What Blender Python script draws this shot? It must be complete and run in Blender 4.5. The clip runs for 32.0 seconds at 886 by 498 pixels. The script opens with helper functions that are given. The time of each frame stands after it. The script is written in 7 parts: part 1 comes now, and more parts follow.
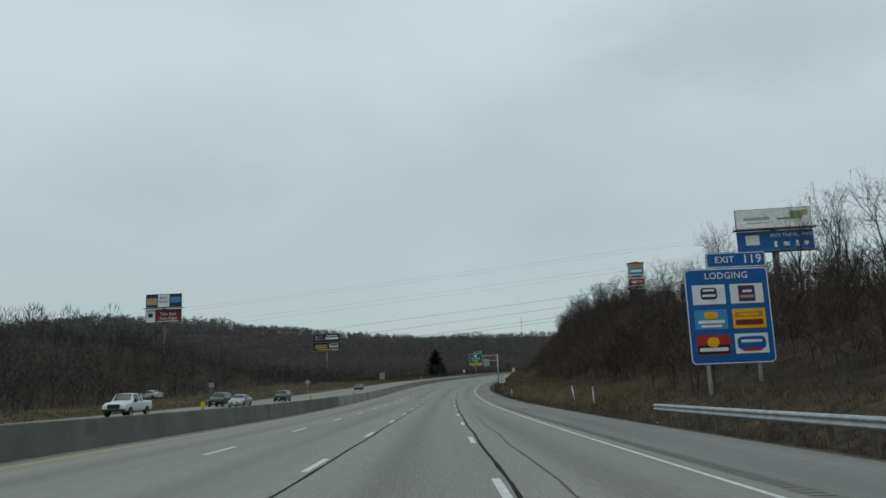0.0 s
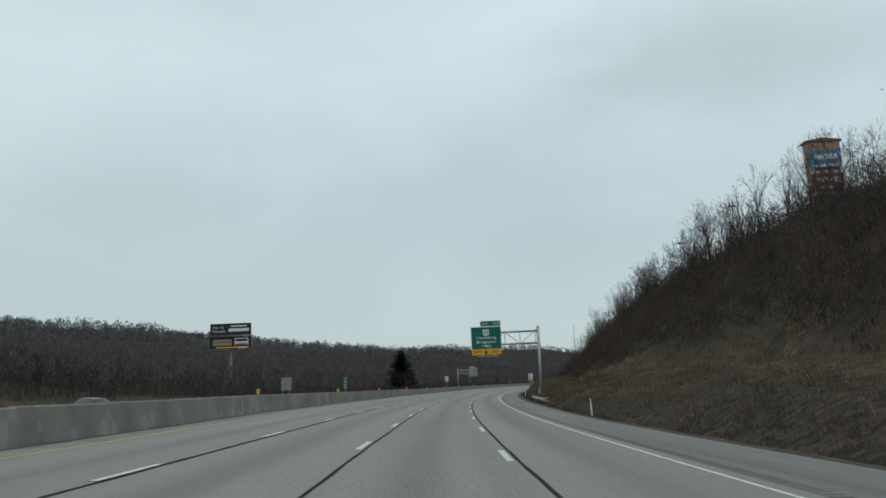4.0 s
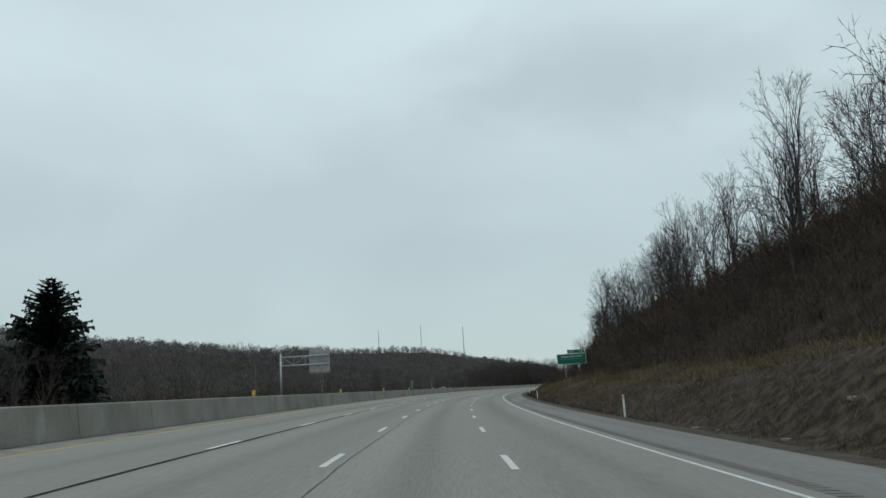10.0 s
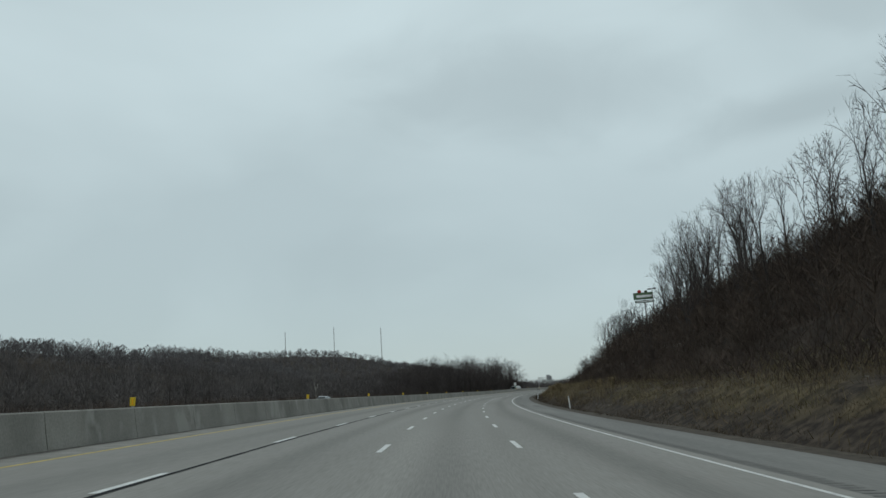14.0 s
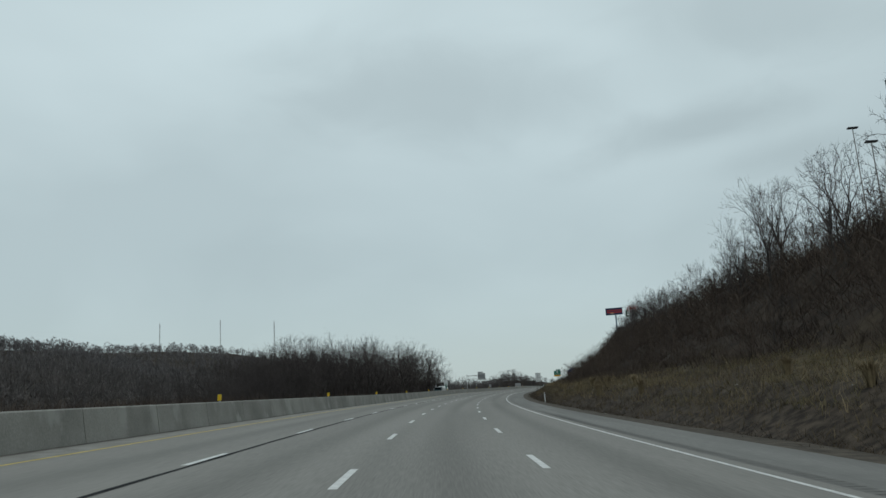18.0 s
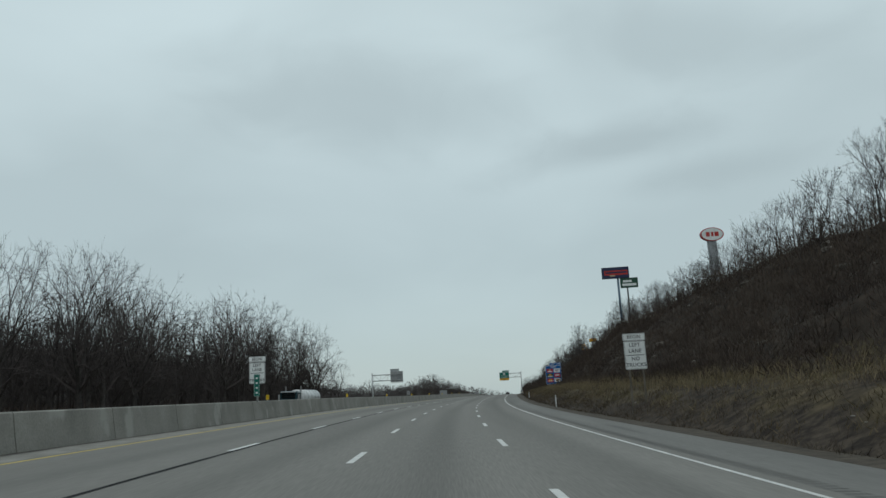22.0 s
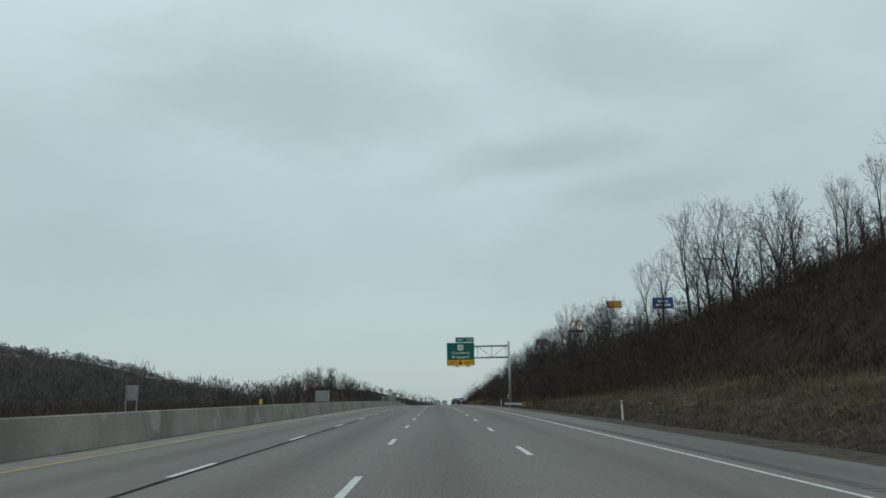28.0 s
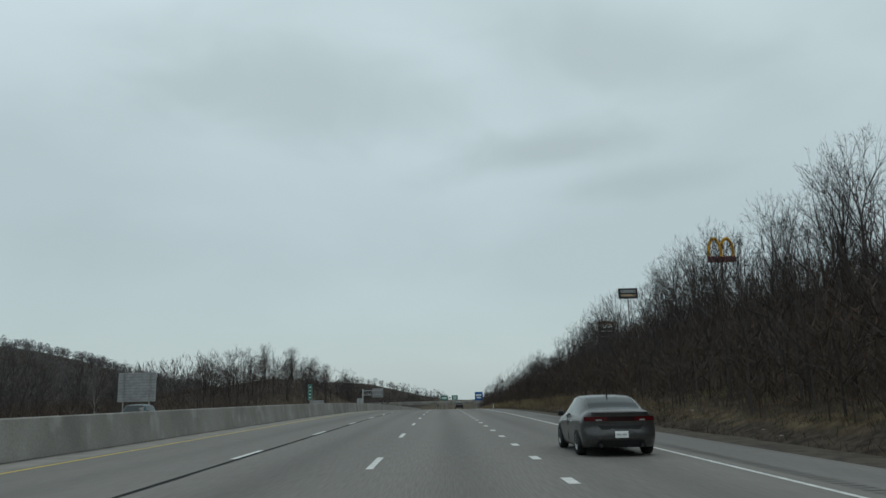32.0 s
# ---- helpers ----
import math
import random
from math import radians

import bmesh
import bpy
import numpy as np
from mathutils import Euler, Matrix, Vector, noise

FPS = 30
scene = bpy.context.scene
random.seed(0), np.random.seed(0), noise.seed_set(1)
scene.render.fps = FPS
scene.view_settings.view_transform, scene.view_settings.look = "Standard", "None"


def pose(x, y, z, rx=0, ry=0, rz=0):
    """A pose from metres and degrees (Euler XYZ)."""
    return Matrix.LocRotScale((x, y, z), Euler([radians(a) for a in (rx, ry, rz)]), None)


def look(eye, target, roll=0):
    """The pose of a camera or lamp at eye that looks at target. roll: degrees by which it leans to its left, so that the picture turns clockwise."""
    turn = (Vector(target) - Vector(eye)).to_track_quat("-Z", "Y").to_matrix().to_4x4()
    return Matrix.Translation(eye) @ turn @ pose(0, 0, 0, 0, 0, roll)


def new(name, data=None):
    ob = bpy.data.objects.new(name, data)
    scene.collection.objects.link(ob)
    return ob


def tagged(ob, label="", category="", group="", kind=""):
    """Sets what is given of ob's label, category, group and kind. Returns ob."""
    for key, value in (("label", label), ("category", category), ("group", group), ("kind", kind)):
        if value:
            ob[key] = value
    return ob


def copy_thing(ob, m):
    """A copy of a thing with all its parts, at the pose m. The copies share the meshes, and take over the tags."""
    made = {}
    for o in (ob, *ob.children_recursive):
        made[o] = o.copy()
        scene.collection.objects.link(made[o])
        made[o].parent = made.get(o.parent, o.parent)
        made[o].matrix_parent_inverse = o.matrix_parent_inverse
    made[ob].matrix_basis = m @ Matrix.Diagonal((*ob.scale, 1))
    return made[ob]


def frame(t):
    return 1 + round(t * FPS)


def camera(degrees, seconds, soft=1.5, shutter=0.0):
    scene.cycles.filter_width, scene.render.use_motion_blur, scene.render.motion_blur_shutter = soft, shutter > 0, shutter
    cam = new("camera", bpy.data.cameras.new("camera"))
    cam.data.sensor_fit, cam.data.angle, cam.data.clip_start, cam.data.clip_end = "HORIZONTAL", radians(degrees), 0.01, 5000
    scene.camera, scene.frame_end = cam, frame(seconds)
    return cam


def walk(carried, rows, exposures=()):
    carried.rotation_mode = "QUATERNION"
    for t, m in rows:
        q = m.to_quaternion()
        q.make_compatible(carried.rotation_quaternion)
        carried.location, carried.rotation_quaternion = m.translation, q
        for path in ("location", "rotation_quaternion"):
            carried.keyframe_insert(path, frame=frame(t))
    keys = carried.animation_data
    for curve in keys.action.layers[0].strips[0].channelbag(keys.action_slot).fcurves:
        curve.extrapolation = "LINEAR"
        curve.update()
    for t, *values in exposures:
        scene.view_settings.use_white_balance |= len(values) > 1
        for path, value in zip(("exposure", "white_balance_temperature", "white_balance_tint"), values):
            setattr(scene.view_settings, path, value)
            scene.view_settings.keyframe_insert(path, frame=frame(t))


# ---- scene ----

# the walk: one drive along the lane
PATH = [
    (0.0, pose(0.949, 0.000, 1.442, 99.613, 2.296, -0.287)),
    (0.5, pose(0.799, 17.695, 1.076, 99.672, 1.823, -0.393)),
    (1.0, pose(0.747, 35.390, 0.749, 99.947, 1.922, -0.443)),
    (1.5, pose(0.844, 53.084, 0.463, 99.923, 1.572, -0.807)),
    (2.0, pose(0.921, 70.777, 0.227, 100.104, 1.720, -1.130)),
    (2.5, pose(1.182, 88.468, 0.054, 100.475, 1.988, -1.389)),
    (3.0, pose(1.533, 106.155, -0.054, 100.634, 1.975, -1.680)),
    (3.5, pose(1.979, 123.840, -0.099, 100.778, 2.004, -2.015)),
    (4.0, pose(2.539, 141.519, -0.098, 100.848, 2.248, -2.425)),
    (4.5, pose(3.240, 159.193, -0.060, 100.917, 2.494, -2.930)),
    (5.0, pose(4.146, 176.855, 0.014, 101.071, 3.515, -3.434)),
    (5.5, pose(5.217, 194.506, 0.125, 101.329, 3.762, -4.158)),
    (6.0, pose(6.515, 212.141, 0.253, 101.128, 2.996, -5.116)),
    (6.5, pose(8.113, 229.750, 0.387, 101.207, 3.301, -5.923)),
    (7.0, pose(9.957, 247.333, 0.529, 101.278, 3.260, -6.796)),
    (7.5, pose(12.139, 264.875, 0.675, 101.348, 3.270, -7.595)),
    (8.0, pose(14.519, 282.388, 0.828, 101.249, 3.062, -8.607)),
    (8.5, pose(17.003, 299.887, 0.990, 101.342, 3.045, -9.553)),
    (9.0, pose(19.585, 317.376, 1.163, 101.184, 3.399, -10.301)),
    (9.5, pose(22.554, 334.806, 1.332, 101.082, 3.222, -10.894)),
    (10.0, pose(25.779, 352.193, 1.510, 101.098, 3.233, -11.497)),
    (10.5, pose(29.344, 369.516, 1.692, 101.250, 3.931, -12.055)),
    (11.0, pose(33.045, 386.811, 1.889, 101.252, 3.776, -12.691)),
    (11.5, pose(36.969, 404.060, 2.090, 101.215, 3.627, -13.172)),
    (12.0, pose(41.108, 421.261, 2.288, 101.491, 3.436, -13.821)),
    (12.5, pose(45.231, 438.474, 2.496, 101.507, 3.384, -14.677)),
    (13.0, pose(49.828, 455.569, 2.689, 101.387, 3.596, -15.626)),
    (13.5, pose(54.731, 472.582, 2.873, 101.345, 3.546, -16.581)),
    (14.0, pose(59.859, 489.531, 3.053, 101.361, 3.608, -17.560)),
    (14.5, pose(65.226, 506.408, 3.227, 101.376, 3.670, -18.530)),
    (15.0, pose(70.827, 523.212, 3.396, 101.395, 3.727, -19.492)),
    (15.5, pose(76.660, 539.940, 3.561, 101.418, 3.776, -20.456)),
    (16.0, pose(82.604, 556.634, 3.731, 101.337, 3.545, -21.139)),
    (16.5, pose(88.838, 573.224, 3.895, 101.166, 3.495, -21.735)),
    (17.0, pose(95.418, 589.678, 4.049, 101.179, 3.929, -22.521)),
    (17.5, pose(102.318, 605.998, 4.199, 101.167, 3.709, -23.532)),
    (18.0, pose(109.543, 622.174, 4.348, 101.149, 3.364, -24.543)),
    (18.5, pose(116.836, 638.314, 4.508, 101.215, 3.236, -25.340)),
    (19.0, pose(124.314, 654.368, 4.669, 101.128, 3.177, -26.321)),
    (19.5, pose(132.106, 670.269, 4.818, 101.171, 3.127, -27.202)),
    (20.0, pose(140.081, 686.077, 4.963, 101.136, 3.205, -27.739)),
    (20.5, pose(148.254, 701.781, 5.102, 101.230, 3.135, -28.381)),
    (21.0, pose(156.667, 717.356, 5.251, 101.210, 3.025, -29.315)),
    (21.5, pose(165.323, 732.796, 5.420, 101.133, 2.882, -30.300)),
    (22.0, pose(174.364, 748.010, 5.604, 101.421, 2.962, -31.024)),
    (22.5, pose(183.473, 763.179, 5.816, 101.375, 3.077, -31.938)),
    (23.0, pose(192.835, 778.191, 6.023, 101.260, 3.325, -33.052)),
    (23.5, pose(202.515, 792.997, 6.213, 101.352, 3.404, -33.873)),
    (24.0, pose(212.338, 807.704, 6.394, 101.394, 3.586, -34.331)),
    (24.5, pose(222.088, 822.460, 6.581, 101.442, 3.431, -34.763)),
    (25.0, pose(232.012, 837.103, 6.774, 101.420, 2.923, -35.252)),
    (25.5, pose(242.075, 851.654, 6.975, 101.397, 2.415, -35.636)),
    (26.0, pose(252.249, 866.131, 7.184, 101.375, 1.906, -35.916)),
    (26.5, pose(262.507, 880.550, 7.398, 101.312, 1.480, -36.099)),
    (27.0, pose(272.927, 894.851, 7.602, 101.521, 1.037, -36.666)),
    (27.5, pose(283.480, 909.055, 7.799, 101.535, 0.781, -36.962)),
    (28.0, pose(293.918, 923.345, 7.990, 101.456, 1.207, -36.963)),
    (28.5, pose(304.500, 937.528, 8.167, 101.394, 1.046, -36.974)),
    (29.0, pose(315.079, 951.714, 8.324, 101.391, 0.815, -37.003)),
    (29.5, pose(325.597, 965.945, 8.460, 101.401, 0.842, -36.856)),
    (30.0, pose(336.054, 980.221, 8.575, 101.288, 1.253, -36.730)),
    (30.5, pose(346.601, 994.432, 8.670, 101.196, 1.088, -36.741)),
    (31.0, pose(357.144, 1008.647, 8.744, 100.921, 0.853, -36.829)),
    (31.5, pose(367.587, 1022.936, 8.799, 100.982, 0.755, -36.636)),
    (32.0, pose(378.029, 1037.226, 8.835, 101.019, 1.255, -36.475)),
]

cam = camera(60.67, 32.0, 1.5)
walk(cam, PATH, ((0.0, -0.05), (2.0, 0.06), (5.0, 0.1), (12.0, 0.08), (13.0, -0.05), (16.0, -0.04), (32.0, -0.04)))

# ---------------------------------------------------------------- light
world = bpy.data.worlds.new("world")
scene.world = world
world.use_nodes = True


def sky_nodes():
    """An overcast sky: a Nishita sky behind a layer of grey cloud."""
    nt = world.node_tree
    nt.nodes.clear()
    out = nt.nodes.new("ShaderNodeOutputWorld")
    bg = nt.nodes.new("ShaderNodeBackground")
    add = nt.nodes.new("ShaderNodeAddShader")
    blue = nt.nodes.new("ShaderNodeBackground")
    sky = nt.nodes.new("ShaderNodeTexSky")
    sky.sky_type, sky.sun_disc, sky.sun_elevation, sky.sun_rotation = "NISHITA", False, radians(40), radians(200)
    nt.links.new(sky.outputs[0], blue.inputs[0])
    blue.inputs[1].default_value = 0.012
    co = nt.nodes.new("ShaderNodeTexCoord")
    sep = nt.nodes.new("ShaderNodeSeparateXYZ")
    nt.links.new(co.outputs["Generated"], sep.inputs[0])
    # cloud layer seen in plan: direction divided by its rise
    up = nt.nodes.new("ShaderNodeMath"); up.operation = "MAXIMUM"; up.inputs[1].default_value = 0.0
    nt.links.new(sep.outputs[2], up.inputs[0])
    lift = nt.nodes.new("ShaderNodeMath"); lift.operation = "ADD"; lift.inputs[1].default_value = 0.35
    nt.links.new(up.outputs[0], lift.inputs[0])
    dx = nt.nodes.new("ShaderNodeMath"); dx.operation = "DIVIDE"
    dy = nt.nodes.new("ShaderNodeMath"); dy.operation = "DIVIDE"
    nt.links.new(sep.outputs[0], dx.inputs[0]); nt.links.new(lift.outputs[0], dx.inputs[1])
    nt.links.new(sep.outputs[1], dy.inputs[0]); nt.links.new(lift.outputs[0], dy.inputs[1])
    comb = nt.nodes.new("ShaderNodeCombineXYZ")
    nt.links.new(dx.outputs[0], comb.inputs[0]); nt.links.new(dy.outputs[0], comb.inputs[1])
    comb.inputs[2].default_value = 3.7
    n1 = nt.nodes.new("ShaderNodeTexNoise"); n1.inputs["Scale"].default_value = 1.3; n1.inputs["Detail"].default_value = 4.0
    n1.inputs["Roughness"].default_value = 0.45; n1.inputs["Distortion"].default_value = 0.4
    nt.links.new(comb.outputs[0], n1.inputs["Vector"])
    ramp = nt.nodes.new("ShaderNodeValToRGB")
    ramp.color_ramp.elements[0].position, ramp.color_ramp.elements[0].color = 0.38, (0.53, 0.64, 0.66, 1)
    ramp.color_ramp.elements[1].position, ramp.color_ramp.elements[1].color = 0.70, (0.662, 0.794, 0.818, 1)
    nt.links.new(n1.outputs[0], ramp.inputs[0])
    # heavier clouds, soft at the edge: place, half length, half width, turn and weight in the cloud layer's plan
    cloud = ramp.outputs[0]
    rag = nt.nodes.new("ShaderNodeTexNoise"); rag.inputs["Scale"].default_value = 4.5; rag.inputs["Detail"].default_value = 5.0
    rag.inputs["Distortion"].default_value = 0.6
    nt.links.new(comb.outputs[0], rag.inputs["Vector"])
    for cx, cy, rx, ry, turn, weight in ((0.55, 1.14, 0.38, 0.18, -20, 0.56), (1.02, 1.02, 0.28, 0.095, -58, 0.7), (1.24, 0.98, 0.26, 0.08, -55, 0.6),
                                         (0.37, 1.82, 0.26, 0.22, 0, 0.4), (-0.54, 1.57, 0.3, 0.2, 10, 0.35), (0.95, 0.72, 0.3, 0.12, -35, 0.45)):
        away = nt.nodes.new("ShaderNodeMapping"); away.vector_type = "TEXTURE"
        away.inputs[1].default_value, away.inputs[2].default_value, away.inputs[3].default_value = (cx, cy, 3.7), (0, 0, radians(turn)), (rx, ry, 1)
        nt.links.new(comb.outputs[0], away.inputs[0])
        far = nt.nodes.new("ShaderNodeVectorMath"); far.operation = "LENGTH"
        nt.links.new(away.outputs[0], far.inputs[0])
        edge = nt.nodes.new("ShaderNodeMath"); edge.operation = "MULTIPLY_ADD"; edge.inputs[1].default_value = 1.3
        nt.links.new(rag.outputs[0], edge.inputs[0]); nt.links.new(far.outputs["Value"], edge.inputs[2])
        fade = nt.nodes.new("ShaderNodeMapRange"); fade.interpolation_type = "SMOOTHSTEP"
        fade.inputs[1].default_value, fade.inputs[2].default_value, fade.inputs[3].default_value, fade.inputs[4].default_value = 0.75, 1.85, weight, 0.0
        nt.links.new(edge.outputs[0], fade.inputs[0])
        heavy = nt.nodes.new("ShaderNodeMixRGB"); heavy.inputs[2].default_value = (0.42, 0.505, 0.52, 1)
        nt.links.new(fade.outputs[0], heavy.inputs[0]); nt.links.new(cloud, heavy.inputs[1])
        cloud = heavy.outputs[0]
    # a slightly duller band low over the hills
    low = nt.nodes.new("ShaderNodeMapRange"); low.inputs[1].default_value = 0.0; low.inputs[2].default_value = 0.46
    low.inputs[3].default_value = 0.85; low.inputs[4].default_value = 0.0
    nt.links.new(up.outputs[0], low.inputs[0])
    mix = nt.nodes.new("ShaderNodeMixRGB"); mix.inputs[2].default_value = (0.44, 0.532, 0.538, 1)
    nt.links.new(low.outputs[0], mix.inputs[0]); nt.links.new(cloud, mix.inputs[1])
    nt.links.new(mix.outputs[0], bg.inputs[0])
    bg.inputs[1].default_value = 0.88
    nt.links.new(bg.outputs[0], add.inputs[0]); nt.links.new(blue.outputs[0], add.inputs[1])
    nt.links.new(add.outputs[0], out.inputs[0])


sky_nodes()
sun = new("sun", bpy.data.lights.new("sun", "SUN"))
sun.data.energy, sun.data.angle, sun.data.color = 0.5, radians(40), (1.0, 0.97, 0.92)
sun.matrix_world = look((0, 0, 300), (40, 60, 0))

# ---------------------------------------------------------------- the road in plan
# Bends (1/km), rise (percent) and cross fall (percent, down to the right) every 67 m from station -80 m on.
KAPPA = [0.207, 0.192, 0.186, 0.342, 0.695, 0.822, 0.769, 0.782, 0.812, 0.778, 0.789, 0.81, 0.83, 0.846, 0.688, 0.296, 0.019, -0.054, -0.02, 0.053, 0.093, 0.11, 0.115, 0.118]
GRADE = [-3.015, -2.378, -1.498, -0.119, 0.675, 0.871, 0.933, 1.136, 1.055, 0.936, 0.87, 0.923, 0.766, 1.235, 0.99, 1.206, 1.061, 0.609, 0.182, -0.24, -1.55, -1.95, -2.3, -2.5]
BANK = [1.383, 1.485, 1.054, 2.232, 5.122, 4.859, 4.624, 4.916, 4.914, 5.255, 5.511, 4.661, 4.435, 4.077, 3.991, 1.792, 0.335, 0.086, 0.485, 0.688, 0.645, 0.697, 0.733, 0.75]
KNOT = np.arange(-80, 1500, 67.0)
STEP = 4.0
SG = np.arange(-480, 3400, STEP)


def survey():
    k = np.interp(SG, np.r_[-200, KNOT, 1600, 1800], np.r_[0, KAPPA, 0.1, 0]) * 1e-3
    g = np.interp(SG, np.r_[-300, KNOT, 1800], np.r_[-1, GRADE, 0]) * 0.01
    b = np.interp(SG, KNOT, BANK) * 0.01

    def run(a):
        c = np.r_[0, np.cumsum((a[1:] + a[:-1]) / 2 * STEP)]
        return c - np.interp(0, SG, c)
    th = run(k)
    return th, run(np.sin(th)), run(np.cos(th)), run(g), g, b


ROAD = survey()


def road_at(s):
    return [float(np.interp(s, SG, a)) for a in ROAD]


LEFT, RIGHT = -12.0, 8.65        # the paved width, from the middle of the lane driven in
WALL = ([100, 215], [-11.0, -11.5])                    # the concrete barrier


def P(s, o, h=0.0):
    """A place at station s, o metres to the right, h over the banked roadway."""
    th, x, y, z, g, b = road_at(s)
    return Vector((x + o * math.cos(th), y - o * math.sin(th), z - o * b + h))


CREST = ([-480, -50, 70, 100, 145, 237, 320, 378, 440, 485, 630, 735, 800, 880, 920, 1000, 1040, 1080, 1120, 1195, 1300, 1450, 1700, 2200, 3400],
         [5, 7, 10, 11, 14.5, 18.5, 18.8, 17.6, 15, 14, 14.5, 12.5, 12.5, 14.6, 15.6, 14.9, 13.2, 11.8, 11.4, 11.5, 12, 9, 6, 4, 2])
RIDGE = ([-480, 0, 300, 450, 620, 720, 1000, 1300, 1600, 1900, 2300, 3400], [32, 34, 36, 38, 41, 44, 46, 67, 84, 72, 40, 26])
# how far up the slope beside the shoulder the grass reaches before the brush begins
GRASS = ([-60, 30, 42, 50, 80, 120, 190, 230, 260, 300, 345, 365, 440, 480, 520, 560, 600, 640, 680, 720, 770, 830, 900, 965, 1010, 1060, 1080, 1200, 1400],
         [10.8, 11.2, 12.5, 13.4, 13.6, 14, 21, 22.5, 21, 19, 18, 19, 17.5, 15.5, 14.5, 14.5, 16, 16.5, 18, 16.5, 15.5, 14.6, 16, 16.5, 17, 15, 11, 11.2, 11.2])
RISE = ([900, 1250], [75, 190])     # where the left valley side begins to climb
OPP = ([-480, 60, 100, 150, 190, 250, 1000, 1120, 3400], [0.1, 0.1, -0.1, -0.5, -0.8, -0.65, -0.65, -0.7, -0.7])


def sm(x):
    x = min(max(x, 0.0), 1.0)
    return x * x * (3 - 2 * x)


def bump_at(s, o, s0, o0, rs, ro, h):
    return h * math.exp(-((s - s0) / rs) ** 2 - ((o - o0) / ro) ** 2)


def ground_h(s, o, rough=True):
    """Height of the ground over the middle of the lane, at station s and offset o."""
    th, x, y, z, g, b = road_at(s)
    if LEFT <= o <= RIGHT:
        return -o * b - 0.08
    n = noise.noise(Vector((s * 0.045, o * 0.06, 0.3))) if rough else 0.0
    n2 = noise.noise(Vector((s * 0.013, o * 0.02, 7.3))) if rough else 0.0
    if o > RIGHT:
        c = float(np.interp(s, *CREST)) + 1.5 * n2
        edge = -RIGHT * b
        h = float(np.interp(o, [RIGHT, 10.2, 13.0, 16.0, 20.0, 38.0, 60.0, 150.0, 700.0],
                            [edge - 0.06, edge - 0.22, 0.85, 1.5, 2.6, c, c + 0.8, c + 3, c + 6]))
        w = sm((o - 10.5) / 6)
        if rough and 15 < o < 42:
            ledge = noise.noise(Vector((s * 0.11, o * 0.33, 4.4)))
            h += sm((o - 15) / 6) * (0.6 * noise.noise(Vector((s * 0.12, o * 0.3, 5.1))) + 0.5 * max(0.0, ledge))
        h += sm((s - 285) / 30) * sm((400 - s) / 35) * float(np.interp(o, [9.2, 11.6, 13.0, 15.0, 18.0, 24.0], [0, 1.0, 1.5, 1.3, 0.9, 0]))
        far = sm((o - 40) / 20)
        h += w * (1 - far) * (1.1 * n + 0.3 * noise.noise(Vector((s * 0.11, o * 0.2, 1.0)))) * (1 if o > 20 else 0.22)
        return h
    base = lambda q: -q * b + float(np.interp(s, *OPP))
    if o > -31.5:
        return -LEFT * b + (base(o) + LEFT * b) * sm((LEFT - o) / 1.5) - 0.08
    a = float(np.interp(s, *RIDGE))
    h = base(-31.5) - 0.1 + 0.5 * sm((-o - 33) / 20)
    h += (a - 2) * sm((-o - float(np.interp(s, *RISE))) / 320) + 9 * n2 * sm((-o - 120) / 200)
    h += bump_at(s, o, 215, -112, 75, 38, 15)
    h += bump_at(s, o, 720, -560, 210, 150, 30)
    h += bump_at(s, o, 1445, -66, 110, 21, 14)
    h += bump_at(s, o, 2260, -190, 130, 120, 34)
    h += 0.5 * n * sm((-o - 34) / 10)
    return h


def Q(s, o, h=0.0):
    """A place h over the ground at station s and offset o."""
    th, x, y, z, g, b = road_at(s)
    return Vector((x + o * math.cos(th), y - o * math.sin(th), z + ground_h(s, o) + h))


def C(s, o, h=0.0):
    """A place h over the level of the lane's middle."""
    th, x, y, z, g, b = road_at(s)
    return Vector((x + o * math.cos(th), y - o * math.sin(th), z + h))


def facing(place, s, turn=0.0):
    """A pose at a place whose x points right of the road, y ahead, turned by degrees to the left."""
    return Matrix.Translation(place) @ Matrix.Rotation(-road_at(s)[0] + radians(turn), 4, "Z")


def banked(s, o, h=0.0):
    """A pose on the roadway that follows its bend, rise and cross fall."""
    th, x, y, z, g, b = road_at(s)
    return Matrix.Translation(P(s, o, h)) @ Matrix.Rotation(-th, 4, "Z") @ Matrix.Rotation(math.atan(g), 4, "X") @ Matrix.Rotation(math.atan(b), 4, "Y")


